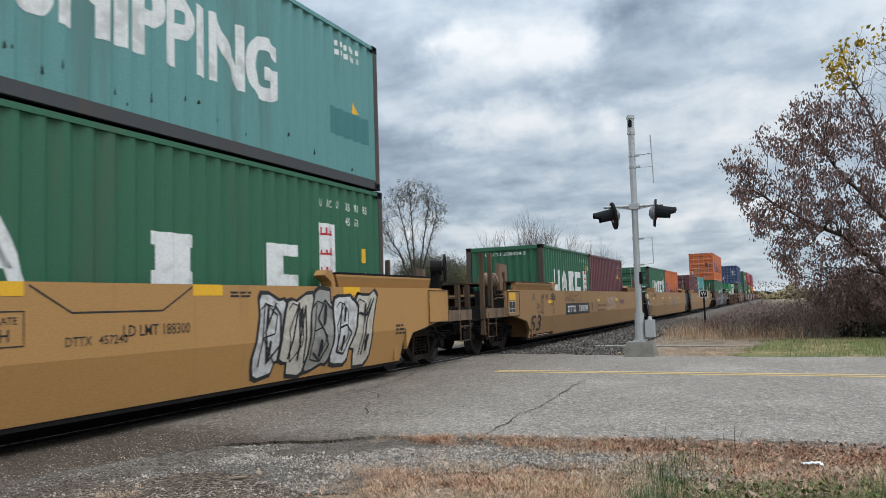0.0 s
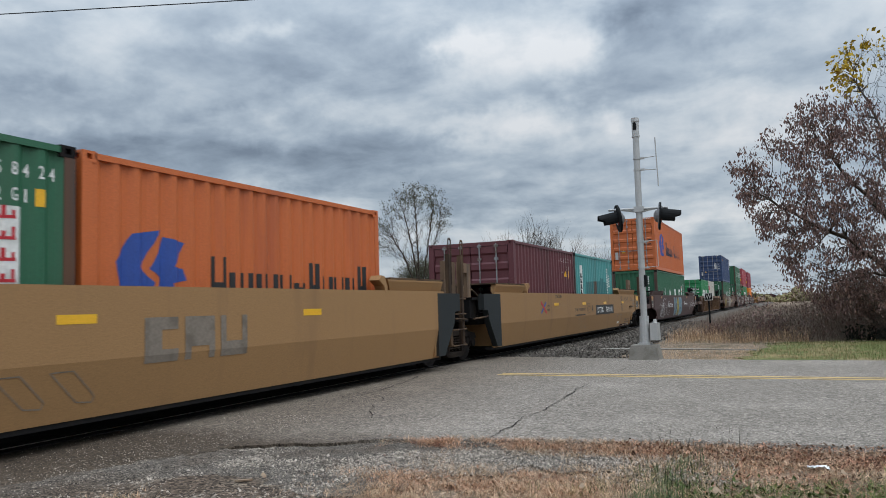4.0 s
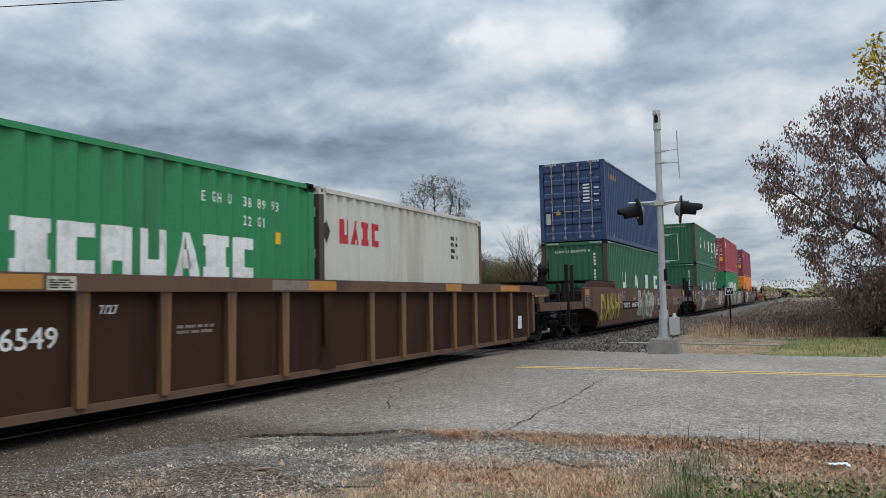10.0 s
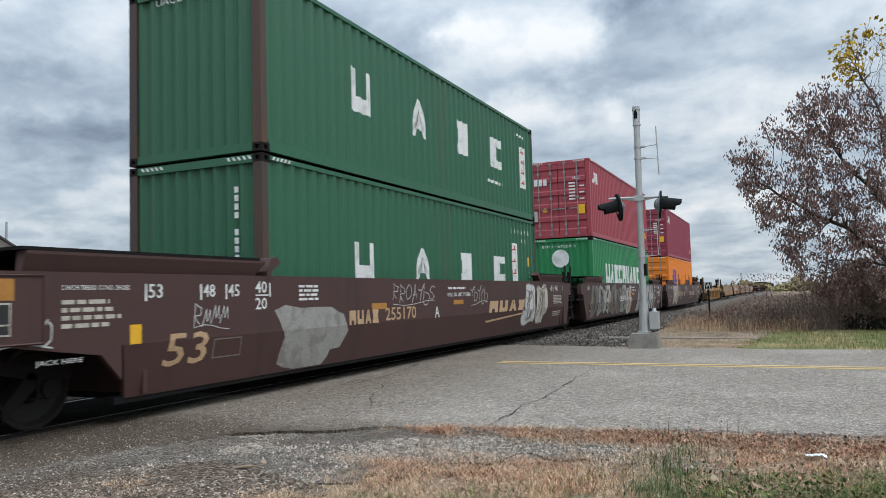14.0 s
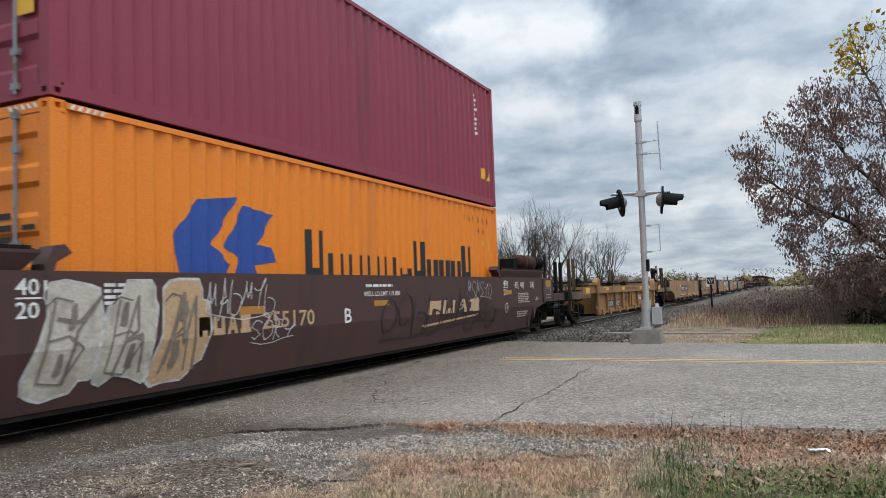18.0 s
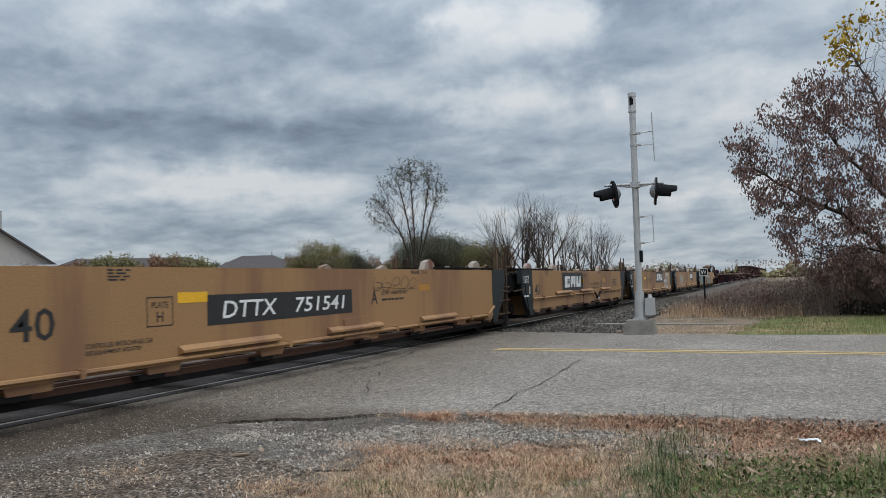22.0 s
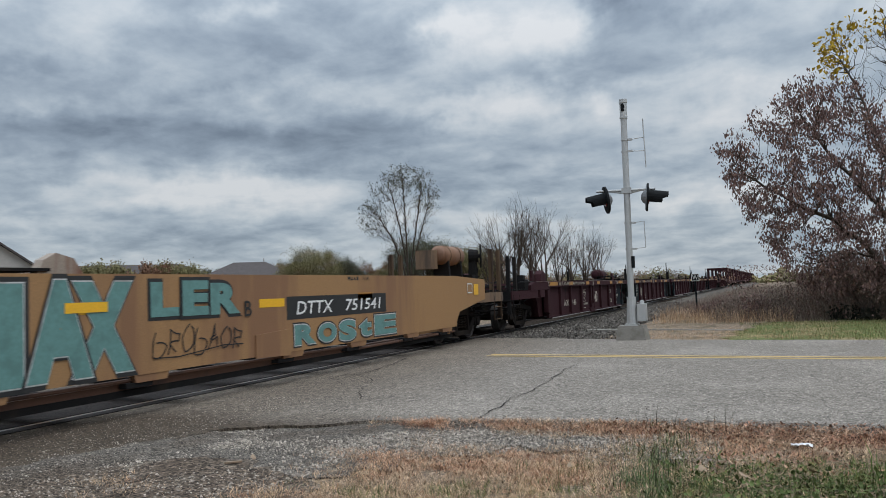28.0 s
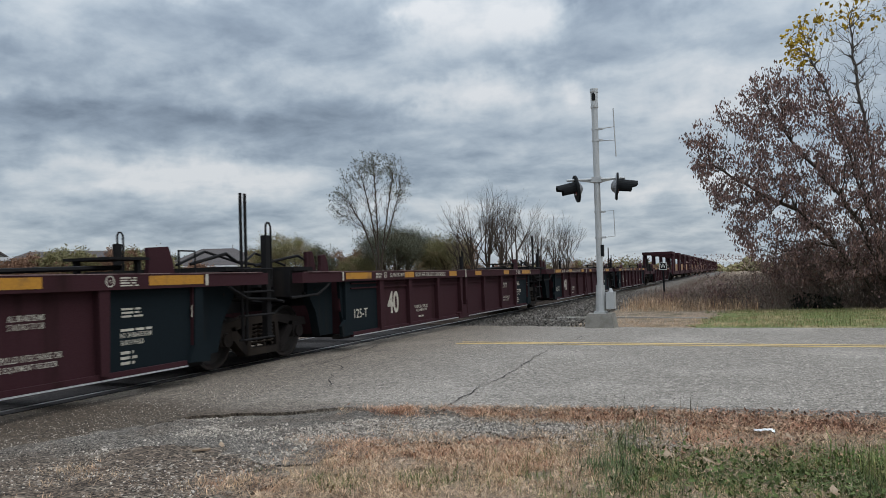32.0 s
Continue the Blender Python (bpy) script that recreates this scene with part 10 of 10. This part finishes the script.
ft = thing("bare_tree", "tall fan-shaped tree, bare but for small leaves", "tree", at_bearing(-26.2, 92))
FAN = [[(0, 0, 0), (-0.6, 0, 4), (-2.2, 0.2, 8), (-4.2, 0.3, 11)], [(0, 0, 0), (-0.3, 0.2, 4.2), (-1.2, 0.5, 9), (-2.4, 0.6, 14)],
       [(0, 0, 0), (0, -0.2, 4.2), (0, -0.4, 9), (-0.2, -0.6, 15.5)], [(0, 0, 0), (0.3, 0, 4), (1.2, 0, 9), (2.2, 0, 14.5)], [(0, 0, 0), (0.4, 0, 4), (1.7, 0.3, 8.5), (3.0, 0.3, 12.5)]]
wood, tips = grow((0, 0, 0), (0.05, 0, 1.2), ([(-6.2, 9.9, 10.7), (-5.0, 8.6, 13.0), (-3.4, 7.6, 15.2), (-1.6, 7.0, 16.6), (0.2, 6.6, 16.8), (2.0, 7.4, 16.2), (3.2, 9.0, 14.8), (3.9, 11, 13.4)], 2.6), 1700, 41, 0.0054, 0.8, -0.28, FAN)
part("trunk", wood, "bark", ft)
part("crown", crown(tips, 2, 0.16, 0.18, 41, 0.2, lambda p: ((p.x + 1.0) / 4.6) ** 2 + ((p.z - 10.4) / 6.0) ** 2 > 0.42 and (p.x < 1.5 or p.z > 11)), "leaf_dark", ft)
for i, (az, d, h, w) in enumerate(((-20.0, 92, 7.6, 1.6), (-19.1, 88, 10.0, 2.2), (-18.0, 90, 11.2, 2.6), (-16.9, 86, 10.2, 2.4), (-15.9, 92, 9.6, 2.2), (-14.9, 96, 8.0, 1.9), (-13.9, 92, 7.8, 1.9), (-13.0, 96, 8.0, 2.0), (-12.1, 94, 7.2, 1.8))):
    bare(az, d, h, w, 50 + i, "slim bare grey tree in a row" if i > 3 else "tall bare grey tree in a row")
for i, (az, d, h, w, leaf, lb) in enumerate((
        (-33.2, 95, 6.6, 3.6, "leaf_olive", "olive-yellow bushy tree far off"), (-30.9, 100, 6.2, 2.6, "leaf_dark", "dark sparse tree far off"), (-28.9, 110, 7.0, 4.0, "leaf_rust", "rusty brown tree far off"),
        (-27.6, 100, 5.6, 4.0, "leaf_olive", "olive tree in the far row"), (-25.3, 98, 8.0, 4.6, "leaf_dark", "dark green broad tree far off"), (-24.4, 100, 8.6, 3.0, "leaf_dark", "dark green tree far off"),
        (-22.6, 100, 7.0, 3.8, "leaf_olive", "olive brown tree far off"), (-21.3, 98, 6.6, 3.6, "leaf_olive", "brownish autumn tree far off"), (-20.0, 104, 5.8, 3.6, "leaf_rust", "russet autumn tree far off"),
        (-51.6, 62, 4.0, 2.6, "leaf_rust", "russet ornamental tree before a house"), (-50.3, 62, 4.2, 2.6, "leaf_rust", "small russet ornamental tree"), (-48.3, 62, 4.3, 2.8, "leaf_olive", "small olive ornamental tree"),
        (-46.0, 64, 4.2, 2.4, "leaf_rust", "russet and green shrub tree"), (-44.6, 62, 4.3, 2.6, "leaf_rust", "small reddish shrub tree"), (-43.2, 62, 4.1, 2.6, "leaf_olive", "small green shrub tree"), (-42.0, 64, 4.0, 2.4, "leaf_olive", "green brown shrub tree"),
        (-34.6, 96, 5.2, 3.4, "leaf_olive", "yellow-olive bushy tree beside a roof"), (-39.6, 92, 4.6, 3.0, "leaf_rust", "low russet tree before a roof"), (-35.6, 120, 6.8, 3.0, "leaf_rust", "russet tree behind a roof"), (-41.0, 110, 6.2, 3.2, "leaf_dark", "dark tree behind the roofs"), (-53.4, 60, 3.8, 2.4, "leaf_rust", "russet tree beside a house"))):
    leafy(az, d, h, w, 70 + i, leaf, lb)
for i in range(30):
    az = -34 + 27 * i / 29 + RN.uniform(-0.4, 0.4)
    d = RN.uniform(105, 125)
    t = thing("hedge_shrub", "low brown and olive hedge shrub far off", "shrub", at_bearing(az, d), "far hedge")
    T = Tree(100 + i)
    for j in range(4):
        a = T.r.uniform(0, 6.283)
        T.limb((0, 0, 0), (math.cos(a), math.sin(a), 1.0), 1.5, 0.05, 2, 0.1, 4, 4, 0.4)
    part("woody_stem", T.m, "twig", t)
    part("foliage", crown(T.tips, 5, 0.26, 0.45, 130 + i, 0.2), ("leaf_rust", "leaf_olive", "brush")[i % 3], t)
pl = []
for _ in range(16000):
    az, d = radians(RN.uniform(-60, 14)), RN.uniform(260, 420)
    tall = 3.2 + 2.4 * noise.noise((az * 34, 0, 0)) + 1.2 * noise.noise((az * 120, 0, 4))
    pl.append((d * math.sin(az), d * math.cos(az), -1.0 + max(1.0, tall) * RN.rand() ** 1.5, RN.uniform(0.7, 1.5), RN.rand() * 6, RN.rand() * 3, 0.8))
scattered("far_woods", "leaf_olive", "low hazy line of far woods", "woods", pl, STONES)


def house(az, d, turn, length, depth, eave, ridge, wall, label, gable=False):
    h = thing("house", label, "house", at_bearing(az, d, -0.25) @ pose(0, 0, 0, 0, 0, turn), "houses beyond the track")
    lx, ly = length / 2, depth / 2
    w = Mesh().box(-lx, lx, -ly, ly, 0, eave)
    if gable:
        w.prism([(-lx, eave), (lx, eave), (0, ridge - 0.1)], -ly, ly, "y")
    part("wall", w, wall, h)
    o, r = 0.45, Mesh()
    if gable:
        for s in (1, -1):
            r.add([(s * (lx + o), -ly - o, eave - 0.3), (s * (lx + o), ly + o, eave - 0.3), (0, ly + o, ridge), (0, -ly - o, ridge), (s * (lx + o), -ly - o, eave - 0.12), (s * (lx + o), ly + o, eave - 0.12), (0, ly + o, ridge + 0.18), (0, -ly - o, ridge + 0.18)],
                  [(0, 1, 2, 3), (4, 7, 6, 5), (0, 4, 5, 1), (0, 3, 7, 4), (1, 5, 6, 2), (3, 2, 6, 7)])
    else:
        k = lx - ly * 0.8
        r.add([(-lx - o, -ly - o, eave), (lx + o, -ly - o, eave), (lx + o, ly + o, eave), (-lx - o, ly + o, eave), (-k, 0, ridge), (k, 0, ridge)], [(3, 2, 1, 0), (0, 1, 5, 4), (2, 3, 4, 5), (1, 2, 5), (3, 0, 4)])
    part("roof", r, "roof", h)
    f = Mesh()
    f.box(-lx - o, lx + o, -ly - o - 0.05, -ly - o, eave - 0.28, eave - 0.02)
    part("fascia", f, "trim", h)
    n = max(2, int(length / 4))
    for i in range(n):
        x = -lx + length * (i + 0.5) / n
        win = part("window", Mesh().box(x - 0.55, x + 0.55, -ly - 0.06, -ly - 0.02, 0.9, 2.1), "trim", h)
        for s in (-1, 1):
            part("pane", Mesh().box(x + s * 0.27 - 0.2, x + s * 0.27 + 0.2, -ly - 0.075, -ly - 0.062, 1.0, 2.0), "glass", win)
    if gable:
        win = part("window", Mesh().box(-0.4, 0.4, -ly - 0.06, -ly - 0.02, eave + 0.3, eave + 1.3), "trim", h)
        part("pane", Mesh().box(-0.3, 0.3, -ly - 0.075, -ly - 0.062, eave + 0.4, eave + 1.2), "glass", win)
    part("chimney_pipe", Mesh().tube((lx * 0.3, 0.5, ridge - 1.0), (lx * 0.3, 0.5, ridge + 0.5), 0.09, n=8), "alu", h)
    return h


house(-38.0, 105, 36, 12.5, 10.5, 3.75, 6.1, "house_wall", "low brick house with a hipped grey roof")
house(-46.5, 108, 44, 22, 10, 4.0, 6.2, "house_wall", "long brick house with a low grey roof behind trees")
house(-56.0, 70, 50, 11, 10, 3.9, 8.0, "house_siding", "grey-beige gabled house with white trim", True)


def motions():
    """All that moves: the cars and containers roll towards the camera at one speed, and their wheels turn."""
    for ob, u in MOVERS:
        z = ob.matrix_basis.translation.z
        walk(ob, [(t, pose(XC, u - SPEED * t, z)) for t in (0, 16, 32)])
    n = 32 * FPS
    turn = [(i / FPS, math.degrees(SPEED * i / FPS / 0.42)) for i in range(n + 1)]
    for ob, m in SPINNERS:
        walk(ob, [(t, m @ pose(0, 0, 0, a, 0, 0)) for t, a in turn])


motions()
